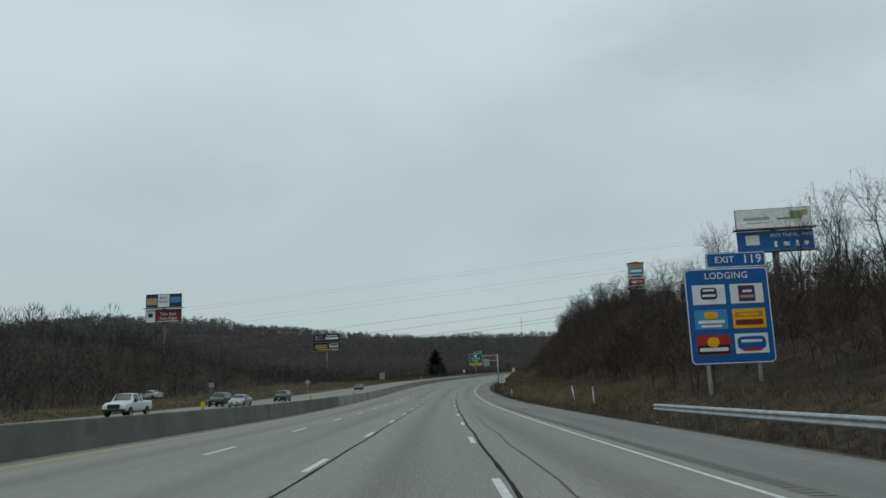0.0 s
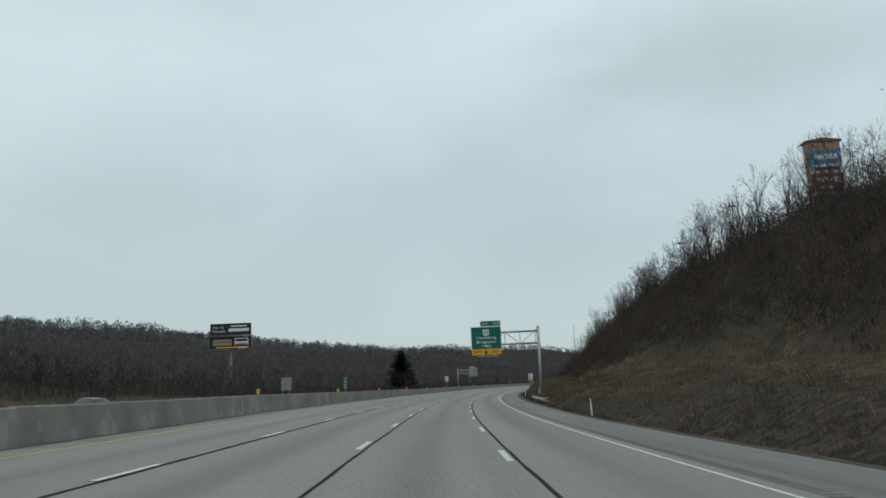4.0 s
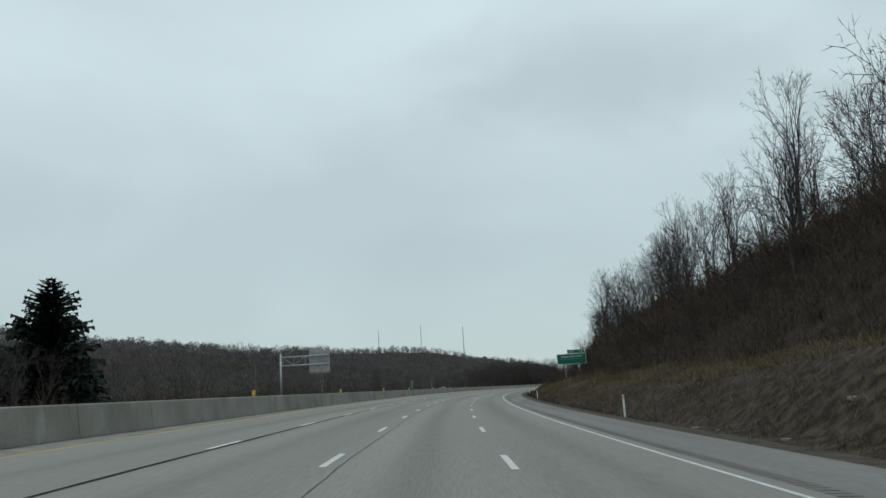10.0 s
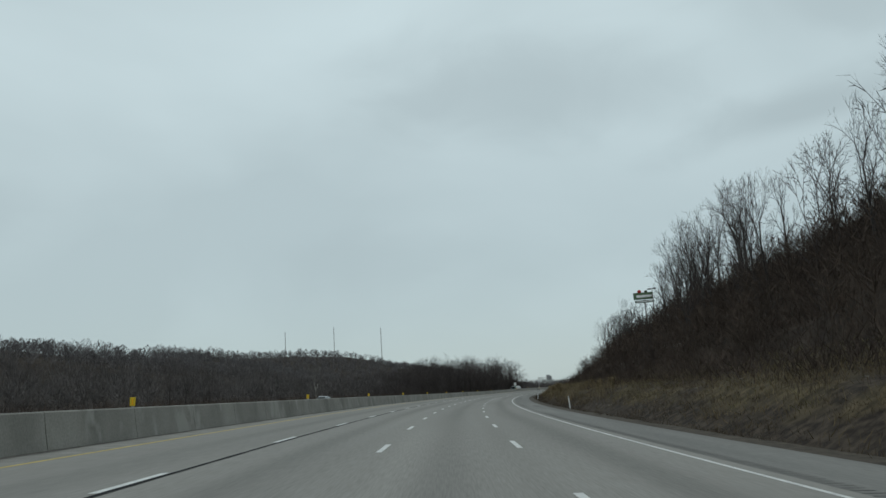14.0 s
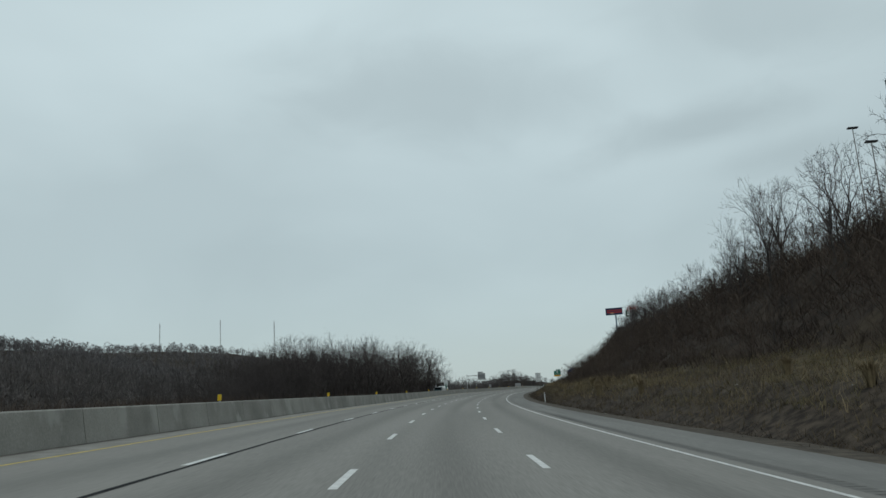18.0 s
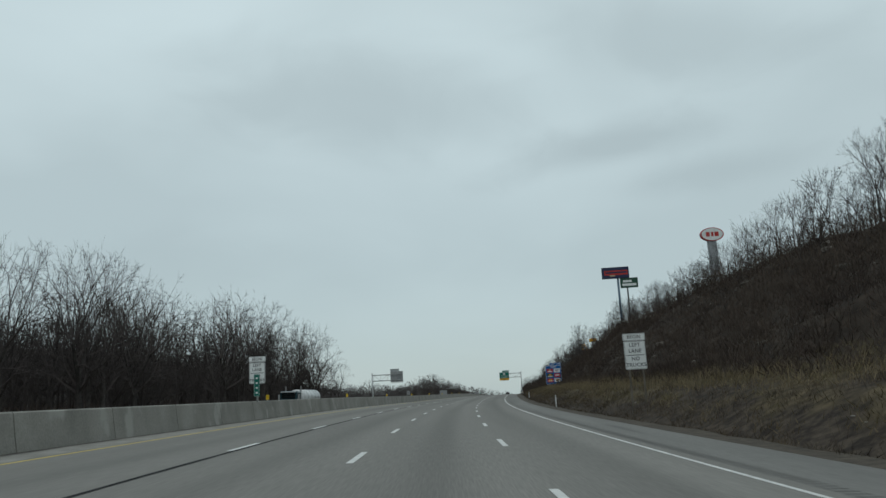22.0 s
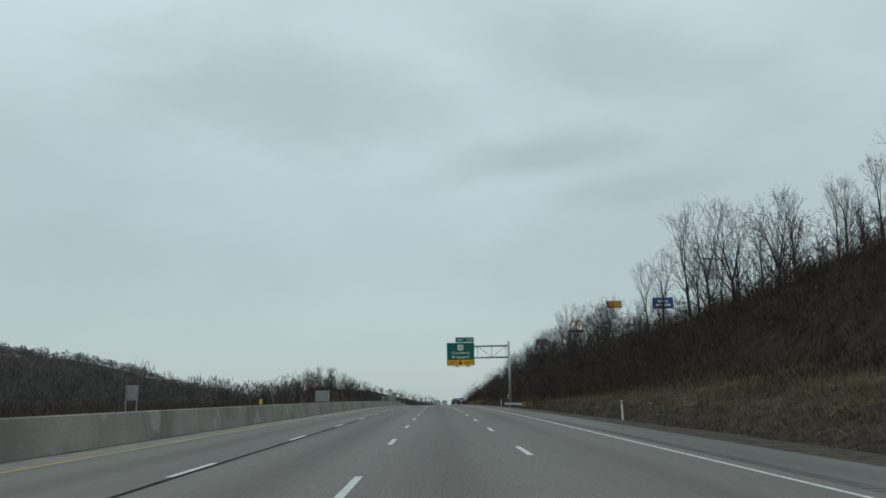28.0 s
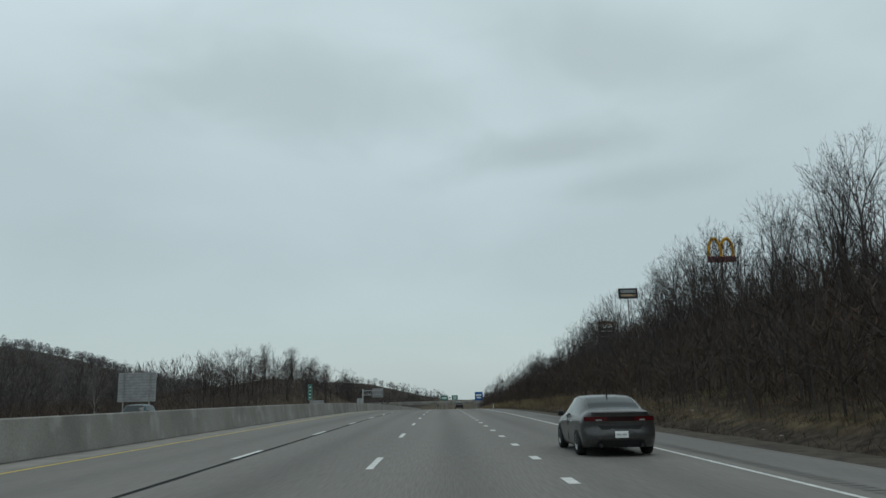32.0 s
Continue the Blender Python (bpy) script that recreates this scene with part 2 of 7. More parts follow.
# ---------------------------------------------------------------- materials
def material(name, c1, c2, rough=0.8, scale=4.0, fine=40.0, bump=0.15, metal=0.0, spots=None, coords="Object", stretch=None, per="none", spec=0.3, vary=0.3, along=None, lanes=0.0):
    """A worn surface: two tones in large patches, fine grain, bump."""
    m = bpy.data.materials.new(name)
    m.use_nodes = True
    nt = m.node_tree
    bsdf = nt.nodes["Principled BSDF"]
    bsdf.inputs["Roughness"].default_value, bsdf.inputs["Metallic"].default_value = rough, metal
    bsdf.inputs["Specular IOR Level"].default_value = spec
    co = nt.nodes.new("ShaderNodeTexCoord")
    vec = nt.nodes.new("ShaderNodeNewGeometry").outputs["Position"] if coords == "World" else co.outputs[coords]
    if per == "object":
        # no two alike: each piece reads another part of the pattern
        own = nt.nodes.new("ShaderNodeObjectInfo")
        far = nt.nodes.new("ShaderNodeVectorMath"); far.operation = "MULTIPLY_ADD"
        far.inputs[1].default_value = (90.0, 70.0, 50.0)
        nt.links.new(own.outputs["Random"], far.inputs[0]); nt.links.new(vec, far.inputs[2])
        vec = far.outputs[0]
    if stretch:
        mp = nt.nodes.new("ShaderNodeMapping")
        mp.inputs["Scale"].default_value = stretch
        nt.links.new(vec, mp.inputs[0])
        vec = mp.outputs[0]
    big = nt.nodes.new("ShaderNodeTexNoise"); big.inputs["Scale"].default_value = scale; big.inputs["Detail"].default_value = 5
    small = nt.nodes.new("ShaderNodeTexNoise"); small.inputs["Scale"].default_value = fine; small.inputs["Detail"].default_value = 3
    nt.links.new(vec, big.inputs["Vector"]); nt.links.new(vec, small.inputs["Vector"])
    ramp = nt.nodes.new("ShaderNodeValToRGB")
    ramp.color_ramp.elements[0].position, ramp.color_ramp.elements[0].color = 0.32, (*c1, 1)
    ramp.color_ramp.elements[1].position, ramp.color_ramp.elements[1].color = 0.68, (*c2, 1)
    nt.links.new(big.outputs[0], ramp.inputs[0])
    mul = nt.nodes.new("ShaderNodeMixRGB"); mul.blend_type = "OVERLAY"; mul.inputs[0].default_value = 0.35
    nt.links.new(ramp.outputs[0], mul.inputs[1]); nt.links.new(small.outputs[0], mul.inputs[2])
    col = mul.outputs[0]
    if per != "none":
        if per == "object":
            inf = nt.nodes.new("ShaderNodeObjectInfo"); rnd = inf.outputs["Random"]
        else:
            inf = nt.nodes.new("ShaderNodeNewGeometry"); rnd = inf.outputs["Random Per Island"]
        hs = nt.nodes.new("ShaderNodeHueSaturation")
        mr = nt.nodes.new("ShaderNodeMapRange"); mr.inputs[3].default_value = 1 - vary; mr.inputs[4].default_value = 1 + vary
        nt.links.new(rnd, mr.inputs[0]); nt.links.new(mr.outputs[0], hs.inputs["Value"]); nt.links.new(col, hs.inputs["Color"])
        col = hs.outputs[0]
    if spots:
        sp = nt.nodes.new("ShaderNodeTexNoise"); sp.inputs["Scale"].default_value = spots[0]; sp.inputs["Detail"].default_value = 6
        nt.links.new(vec, sp.inputs["Vector"])
        sr = nt.nodes.new("ShaderNodeValToRGB")
        sr.color_ramp.elements[0].position, sr.color_ramp.elements[0].color = spots[1], (0, 0, 0, 1)
        sr.color_ramp.elements[1].position, sr.color_ramp.elements[1].color = spots[1] + 0.08, (1, 1, 1, 1)
        nt.links.new(sp.outputs[0], sr.inputs[0])
        mx = nt.nodes.new("ShaderNodeMixRGB"); mx.inputs[2].default_value = (*spots[2], 1)
        nt.links.new(sr.outputs[0], mx.inputs[0]); nt.links.new(col, mx.inputs[1])
        col = mx.outputs[0]
    if lanes:
        # oil-darkened middle of each lane, cleaner wheel tracks beside it
        uvw = nt.nodes.new("ShaderNodeSeparateXYZ"); nt.links.new(co.outputs["UV"], uvw.inputs[0])

        def calc(op, a, b):
            x = nt.nodes.new("ShaderNodeMath"); x.operation = op
            nt.links.new(a, x.inputs[0]); x.inputs[1].default_value = b
            return x.outputs[0]
        c = calc("MULTIPLY_ADD", calc("COSINE", calc("MULTIPLY", uvw.outputs[0], 2 * math.pi / 3.66), 0.0), 0.5)
        c.node.inputs[2].default_value = 0.5
        c = calc("MULTIPLY_ADD", calc("POWER", c, 4.0), -lanes)
        c.node.inputs[2].default_value = 1.0 + lanes * 0.3
        oil = nt.nodes.new("ShaderNodeHueSaturation")
        nt.links.new(c, oil.inputs["Value"]); nt.links.new(col, oil.inputs["Color"])
        col = oil.outputs[0]
    # colour value runs smoothly between two factors along world y
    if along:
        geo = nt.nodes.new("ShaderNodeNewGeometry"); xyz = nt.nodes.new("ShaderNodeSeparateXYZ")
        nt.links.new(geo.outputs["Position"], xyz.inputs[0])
        value_by_y = nt.nodes.new("ShaderNodeMapRange"); value_by_y.interpolation_type = "SMOOTHSTEP"
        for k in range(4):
            value_by_y.inputs[k + 1].default_value = along[k]
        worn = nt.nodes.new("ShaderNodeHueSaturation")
        nt.links.new(xyz.outputs[1], value_by_y.inputs[0]); nt.links.new(value_by_y.outputs[0], worn.inputs["Value"]); nt.links.new(col, worn.inputs["Color"])
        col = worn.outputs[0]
    nt.links.new(col, bsdf.inputs["Base Color"])
    if bump:
        bp = nt.nodes.new("ShaderNodeBump"); bp.inputs["Strength"].default_value = bump; bp.inputs["Distance"].default_value = 0.02
        nt.links.new(small.outputs[0], bp.inputs["Height"]); nt.links.new(bp.outputs[0], bsdf.inputs["Normal"])
    return m


def paint(name, c, rough=0.45, k=0.12, metal=0.0):
    """A painted or printed surface with a little dirt."""
    return material(name, tuple(v * (1 - k) for v in c), tuple(min(v * (1 + k * 0.6), 1) for v in c), rough, 1.3, 14, 0.03, metal)


# asphalt and shoulder colours are set to darken along world y
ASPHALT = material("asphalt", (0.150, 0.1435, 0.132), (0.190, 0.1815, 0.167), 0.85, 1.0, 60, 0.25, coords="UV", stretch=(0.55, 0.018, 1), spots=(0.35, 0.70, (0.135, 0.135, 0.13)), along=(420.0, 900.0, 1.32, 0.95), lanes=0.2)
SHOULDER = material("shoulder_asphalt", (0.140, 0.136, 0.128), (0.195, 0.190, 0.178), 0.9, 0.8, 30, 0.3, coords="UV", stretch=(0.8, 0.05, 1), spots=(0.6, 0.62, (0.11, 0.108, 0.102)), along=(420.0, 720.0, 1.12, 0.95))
TAR = material("crack_tar", (0.014, 0.014, 0.015), (0.03, 0.03, 0.03), 0.9, 2, 30, 0.1, spec=0.1)
WHITE_LINE = material("white_line", (0.5, 0.5, 0.49), (0.68, 0.68, 0.66), 0.7, 3, 40, 0.1, spots=(6, 0.66, (0.3, 0.3, 0.29)))
YELLOW_LINE = material("yellow_line", (0.42, 0.32, 0.07), (0.55, 0.42, 0.12), 0.7, 3, 40, 0.1, spots=(5, 0.64, (0.26, 0.23, 0.16)))
CONCRETE = material("barrier_concrete", (0.190, 0.184, 0.167), (0.300, 0.291, 0.265), 0.9, 0.45, 20, 0.25, coords="World", spots=(0.8, 0.585, (0.325, 0.318, 0.292)), stretch=(1, 1, 0.7))
OLD_CONCRETE = material("old_barrier_concrete", (0.105, 0.105, 0.097), (0.158, 0.157, 0.145), 0.9, 0.45, 20, 0.25, coords="World", spots=(0.8, 0.60, (0.105, 0.105, 0.097)))
VERGE_DIRT = material("verge_dirt", (0.034, 0.027, 0.020), (0.088, 0.071, 0.054), 0.95, 2.5, 30, 0.4)
DUST = material("road_dust", (0.19, 0.182, 0.165), (0.27, 0.26, 0.24), 0.95, 1.5, 40, 0.2)
GRIT = material("roadside_grit", (0.07, 0.065, 0.058), (0.14, 0.13, 0.115), 0.95, 2, 30, 0.5)
STEEL = material("galvanised_steel", (0.33, 0.34, 0.345), (0.47, 0.48, 0.485), 0.5, 3, 25, 0.05, metal=0.55)
POST_STEEL = material("weathered_steel", (0.24, 0.24, 0.235), (0.36, 0.355, 0.345), 0.65, 2, 25, 0.1, metal=0.3)
WOOD_POST = material("treated_wood", (0.09, 0.078, 0.062), (0.17, 0.15, 0.125), 0.9, 5, 60, 0.3, stretch=(1, 1, 0.2))
BARK = material("bark", (0.032, 0.028, 0.026), (0.072, 0.063, 0.058), 0.95, 2.5, 25, 0.5, per="object")
TWIG = material("twigs", (0.036, 0.030, 0.029), (0.072, 0.060, 0.057), 0.95, 0.6, 8, 0.0, per="object")
# the next two have distance haze in the colour, paler than WOODS
HAZED_WOODS = material("hazed_far_woodland", (0.056, 0.052, 0.053), (0.172, 0.159, 0.160), 0.95, 0.2, 2, 0.0, per="island")
HAZED_VALLEY = material("hazed_valley_woodland", (0.046, 0.041, 0.040), (0.140, 0.126, 0.121), 0.95, 0.22, 2, 0.0, per="island")
PALE_BARK = material("pale_bark", (0.20, 0.19, 0.17), (0.36, 0.34, 0.31), 0.9, 2.5, 20, 0.3, per="object")
PALE_TWIG = material("pale_twigs", (0.13, 0.122, 0.11), (0.21, 0.198, 0.18), 0.95, 0.6, 8, 0.0, per="object")
WOODS = material("woodland", (0.038, 0.032, 0.031), (0.084, 0.071, 0.067), 0.95, 0.05, 2, 0.0, per="island")
BRUSH = material("brush", (0.043, 0.031, 0.0255), (0.088, 0.065, 0.050), 0.95, 0.12, 3, 0.0, per="island")
BRAMBLE = material("bramble_stems", (0.031, 0.022, 0.018), (0.072, 0.052, 0.041), 0.95, 0.12, 3, 0.0, per="island")
BANK_WEEDS = material("bank_weeds", (0.030, 0.0235, 0.017), (0.105, 0.080, 0.053), 0.95, 0.3, 5, 0.0, per="island")
DRY_GRASS = material("dry_grass", (0.075, 0.056, 0.032), (0.185, 0.142, 0.083), 0.95, 0.15, 6, 0.0, per="island")
SPRUCE = material("spruce_needles", (0.010, 0.016, 0.013), (0.022, 0.034, 0.025), 0.9, 1.5, 20, 0.0, per="island")


def ground_material():
    """Winter ground: leaf litter, dead grass near the road, bare earth and rock."""
    m = bpy.data.materials.new("winter_ground")
    m.use_nodes = True
    nt = m.node_tree
    bsdf = nt.nodes["Principled BSDF"]
    bsdf.inputs["Roughness"].default_value, bsdf.inputs["Specular IOR Level"].default_value = 0.95, 0.15
    co = nt.nodes.new("ShaderNodeTexCoord")
    uv = nt.nodes.new("ShaderNodeSeparateXYZ"); nt.links.new(co.outputs["UV"], uv.inputs[0])

    def tex(scale, detail):
        n = nt.nodes.new("ShaderNodeTexNoise"); n.inputs["Scale"].default_value = scale; n.inputs["Detail"].default_value = detail
        nt.links.new(co.outputs["Object"], n.inputs["Vector"])
        return n.outputs[0]

    def ramp(f, a, b, ca, cb):
        r = nt.nodes.new("ShaderNodeValToRGB")
        r.color_ramp.elements[0].position, r.color_ramp.elements[0].color = a, (*ca, 1)
        r.color_ramp.elements[1].position, r.color_ramp.elements[1].color = b, (*cb, 1)
        nt.links.new(f, r.inputs[0])
        return r.outputs[0]

    def mix(f, a, b):
        x = nt.nodes.new("ShaderNodeMixRGB")
        nt.links.new(f, x.inputs[0]); nt.links.new(a, x.inputs[1]); nt.links.new(b, x.inputs[2])
        return x.outputs[0]
    litter = ramp(tex(0.7, 9), 0.36, 0.66, (0.021, 0.0155, 0.012), (0.050, 0.037, 0.028))
    grass = ramp(tex(1.8, 9), 0.36, 0.66, (0.038, 0.029, 0.017), (0.118, 0.091, 0.054))
    earth = ramp(tex(2.4, 10), 0.38, 0.66, (0.022, 0.0165, 0.013), (0.074, 0.057, 0.043))
    # strip of grass along the roads, by offset kept in u, frayed by noise
    near = nt.nodes.new("ShaderNodeMath"); near.operation = "MULTIPLY_ADD"; near.inputs[1].default_value = 14.0
    nt.links.new(tex(0.09, 4), near.inputs[0]); nt.links.new(uv.outputs[0], near.inputs[2])
    lim_r = nt.nodes.new("ShaderNodeMapRange"); lim_r.inputs[1].default_value = 21.5; lim_r.inputs[2].default_value = 25.5
    lim_r.inputs[3].default_value, lim_r.inputs[4].default_value = 1.0, 0.0
    nt.links.new(near.outputs[0], lim_r.inputs[0])
    lim_l = nt.nodes.new("ShaderNodeMapRange"); lim_l.inputs[1].default_value = -45.0; lim_l.inputs[2].default_value = -38.0
    nt.links.new(near.outputs[0], lim_l.inputs[0])
    both = nt.nodes.new("ShaderNodeMath"); both.operation = "MULTIPLY"
    nt.links.new(lim_r.outputs[0], both.inputs[0]); nt.links.new(lim_l.outputs[0], both.inputs[1])
    col = mix(both.outputs[0], litter, grass)
    # bare patches in the grass
    bare = nt.nodes.new("ShaderNodeMath"); bare.operation = "MULTIPLY"
    nt.links.new(ramp(tex(0.14, 7), 0.52, 0.6, (0, 0, 0), (1, 1, 1)), bare.inputs[0]); nt.links.new(both.outputs[0], bare.inputs[1])
    col = mix(bare.outputs[0], col, earth)
    # the low bank cut into the slope beside the shoulder: raw brown earth, frayed along its top
    cut = nt.nodes.new("ShaderNodeMath"); cut.operation = "MULTIPLY_ADD"; cut.inputs[1].default_value = -7.0
    nt.links.new(tex(0.45, 7), cut.inputs[0]); nt.links.new(uv.outputs[0], cut.inputs[2])
    low = nt.nodes.new("ShaderNodeMapRange"); low.inputs[1].default_value, low.inputs[2].default_value = 8.2, 9.4
    low.inputs[3].default_value, low.inputs[4].default_value = 1.0, 0.0
    nt.links.new(cut.outputs[0], low.inputs[0])
    side = nt.nodes.new("ShaderNodeMath"); side.operation = "GREATER_THAN"; side.inputs[1].default_value = 9.0
    nt.links.new(uv.outputs[0], side.inputs[0])
    bank = nt.nodes.new("ShaderNodeMath"); bank.operation = "MULTIPLY"
    nt.links.new(low.outputs[0], bank.inputs[0]); nt.links.new(side.outputs[0], bank.inputs[1])
    col = mix(bank.outputs[0], col, earth)
    nt.links.new(col, bsdf.inputs["Base Color"])
    bp = nt.nodes.new("ShaderNodeBump"); bp.inputs["Strength"].default_value = 0.3; bp.inputs["Distance"].default_value = 0.05
    nt.links.new(tex(9, 8), bp.inputs["Height"]); nt.links.new(bp.outputs[0], bsdf.inputs["Normal"])
    return m


GROUND = ground_material()


# ---------------------------------------------------------------- building helpers
def mesh_of(name, verts, faces, mat, uvs=None, smooth=False):
    me = bpy.data.meshes.new(name)
    me.from_pydata([tuple(v) for v in verts], [], faces)
    if uvs is not None:
        layer = me.uv_layers.new(name="UVMap")
        idx = np.zeros(len(me.loops), dtype=np.int32)
        me.loops.foreach_get("vertex_index", idx)
        layer.data.foreach_set("uv", np.asarray(uvs, dtype=np.float32)[idx].ravel())
    if mat:
        me.materials.append(mat)
    if smooth:
        me.polygons.foreach_set("use_smooth", [True] * len(me.polygons))
    me.update()
    return me


def part(name, bm, mat, parent, label="", smooth=False):
    """Links a bmesh (or mesh) as one object under a thing or part."""
    if isinstance(bm, bpy.types.Mesh):
        me = bm
    else:
        me = bpy.data.meshes.new(name)
        bm.to_mesh(me); bm.free()
        me.materials.append(mat)
        if smooth:
            me.polygons.foreach_set("use_smooth", [True] * len(me.polygons))
    ob = new(name, me)
    if parent is not None:
        ob.parent = parent
    if label:
        tagged(ob, label)
    return ob


def thing(name, m, label, category, group="", kind=""):
    ob = new(name)
    ob.empty_display_size = 0.2
    ob.matrix_world = m
    return tagged(ob, label, category, group, kind)


def box(bm, x0, x1, y0, y1, z0, z1, bevel=0.0):
    m = Matrix.Translation(((x0 + x1) / 2, (y0 + y1) / 2, (z0 + z1) / 2)) @ Matrix.Diagonal((x1 - x0, y1 - y0, z1 - z0, 1))
    r = bmesh.ops.create_cube(bm, size=1.0, matrix=m)
    if bevel:
        edges = {e for v in r["verts"] for e in v.link_edges}
        bmesh.ops.bevel(bm, geom=list(edges), offset=bevel, segments=2, affect="EDGES", profile=0.6)
    return bm


def tube(bm, a, b, r0, r1=None, n=10):
    """A round bar from a to b."""
    a, b = Vector(a), Vector(b)
    r1 = r0 if r1 is None else r1
    d = b - a
    m = Matrix.Translation((a + b) / 2) @ d.to_track_quat("Z", "Y").to_matrix().to_4x4()
    bmesh.ops.create_cone(bm, cap_ends=True, segments=n, radius1=r0, radius2=r1, depth=d.length, matrix=m)
    return bm


def boxed(*a, **k):
    return box(bmesh.new(), *a, **k)


def tubed(*a, **k):
    return tube(bmesh.new(), *a, **k)


def strip(name, o0, o1, s0, s1, mat, lift, label, category="road marking", ds=4.0, wobble=0.0, kind="structure"):
    """A ribbon that follows the roadway."""
    ss = np.arange(s0, s1 + ds * 0.5, ds)
    v, f, uv = [], [], []
    for i, s in enumerate(ss):
        w = wobble * (noise.noise(Vector((s * 0.12, wobble, 2.2))) + 0.5 * noise.noise(Vector((s * 0.5, wobble, 5.2)))) if wobble else 0.0
        e = 1 + (0.5 * noise.noise(Vector((s * 0.8, wobble, 8.2))) if wobble else 0.0)
        a, c = (q(s) if callable(q) else q for q in (o0, o1))
        mid, half = (a + c) / 2 + w, (c - a) / 2 * e
        for o in (mid - half, mid + half):
            v.append(P(s, o, lift)); uv.append((o, s))
        if i:
            f.append((2 * i - 2, 2 * i - 1, 2 * i + 1, 2 * i))
    ob = new(name, mesh_of(name, v, f, mat, uv))
    return tagged(ob, label, category, "", kind)


# ---------------------------------------------------------------- ground and road
def build_ground():
    ss = np.r_[np.arange(-480, -40, 20.0), np.arange(-40, 1300, 2.5), np.arange(1300, 2400, 20.0), np.arange(2400, 3401, 100.0)]
    oo = np.r_[-2200, -1500, -1100, np.arange(-880, -500, 32.0), np.arange(-500, -170, 15.0), -160, -150, -140, -130, -120, -110, -98, -88, -79, -71, -64, -58, -52, -47, -42, -38, -35, -32.5,
               -31.5, -26, -20, -15, -12.9, -12.4, -12.0, -6, 0, 5, 8.65, 9.3, 10.2, 10.9, 11.6, 12.3, 13, 14, 15, 16, 17, 18, 19, 20, 21, 22, 23, 24, 25, 26, 27, 28, 29, 30, 31, 32, 33, 34, 35, 36, 37, 38, 39.5, 42, 47, 55, 70, 100, 150, 260, 420, 640]
    v, uv, f = [], [], []
    for s in ss:
        th, x, y, z, g, b = road_at(s)
        for o in oo:
            v.append((x + o * math.cos(th), y - o * math.sin(th), z + ground_h(s, o))); uv.append((o + (16 - float(np.interp(s, *GRASS))) * sm((o - 10) / 4), s))
    n = len(oo)
    for i in range(len(ss) - 1):
        for j in range(n - 1):
            a = i * n + j
            f.append((a, a + 1, a + n + 1, a + n))
    ob = new("ground", mesh_of("ground", v, f, GROUND, uv, smooth=True))
    tagged(ob, "brown winter hillsides and roadside banks with dead grass", "ground", "", "structure")


def paved(s):
    """Where the right shoulder's asphalt ends: it narrows along the way."""
    return float(np.interp(s, [70, 110, 225, 260, 600, 800, 1000], [9.1, 8.75, 8.65, 8.45, 8.25, 8.15, 7.85]))


def wall_at(s):
    """Where the middle of the concrete barrier stands."""
    return float(np.interp(s, *WALL))


def build_road():
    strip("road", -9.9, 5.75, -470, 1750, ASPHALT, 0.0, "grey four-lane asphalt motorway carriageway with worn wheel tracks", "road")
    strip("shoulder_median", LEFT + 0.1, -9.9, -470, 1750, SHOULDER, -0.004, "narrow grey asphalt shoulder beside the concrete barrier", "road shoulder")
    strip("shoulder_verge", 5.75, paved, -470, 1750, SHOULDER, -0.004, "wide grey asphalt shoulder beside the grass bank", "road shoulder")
    # the carriageway for the other direction
    v, f, uv = [], [], []
    ss = np.arange(-470, 1751, 6.0)
    for i, s in enumerate(ss):
        th, x, y, z, g, b = road_at(s)
        for o in (-31.0, -12.95):
            v.append(C(s, o, ground_h(s, o) + 0.05)); uv.append((o, s))
        if i:
            f.append((2 * i - 2, 2 * i - 1, 2 * i + 1, 2 * i))
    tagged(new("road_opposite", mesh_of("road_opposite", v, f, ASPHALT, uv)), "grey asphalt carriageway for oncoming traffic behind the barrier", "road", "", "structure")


build_ground()
build_road()
strip("edge_line_white", 5.31, 5.42, -470, 1750, WHITE_LINE, 0.004, "continuous white edge line, slightly worn")
strip("edge_line_yellow", lambda s: wall_at(s) / 4.4 - 7.027, lambda s: wall_at(s) / 4.4 - 6.887, -470, 1750, YELLOW_LINE, 0.004, "continuous faded yellow edge line")

# ---------------------------------------------------------------- trees
def frame_of(d):
    d = d.normalized()
    a = Vector((0, 0, 1)) if abs(d.z) < 0.9 else Vector((1, 0, 0))
    u = d.cross(a).normalized()
    return u, d.cross(u).normalized()


def limb(v, f, pts, radii, n):
    """A tapered bent bar through pts."""
    base = len(v)
    for i, p in enumerate(pts):
        d = pts[min(i + 1, len(pts) - 1)] - pts[max(i - 1, 0)]
        u, w = frame_of(d)
        for k in range(n):
            a = 2 * math.pi * k / n
            v.append(p + (u * math.cos(a) + w * math.sin(a)) * radii[i])
    for i in range(len(pts) - 1):
        for k in range(n):
            a, b = base + i * n + k, base + i * n + (k + 1) % n
            f.append((a, b, b + n, a + n))


def twig(v, f, a, b, w, rnd):
    """A thin flat-sided twig."""
    d = b - a
    u, q = frame_of(d)
    t = rnd.uniform(0, 6.28)
    side = (u * math.cos(t) + q * math.sin(t)) * w
    i = len(v)
    v.extend((a - side, a + side, b))
    f.append((i, i + 1, i + 2))


def bend(rnd, a, d, length, n, wander, lift):
    pts, d = [a.copy()], d.normalized()
    for i in range(n):
        d = (d + Vector((rnd.uniform(-1, 1), rnd.uniform(-1, 1), rnd.uniform(-1, 1) * 0.6)) * wander + Vector((0, 0, lift))).normalized()
        pts.append(pts[-1] + d * length / n)
    return pts


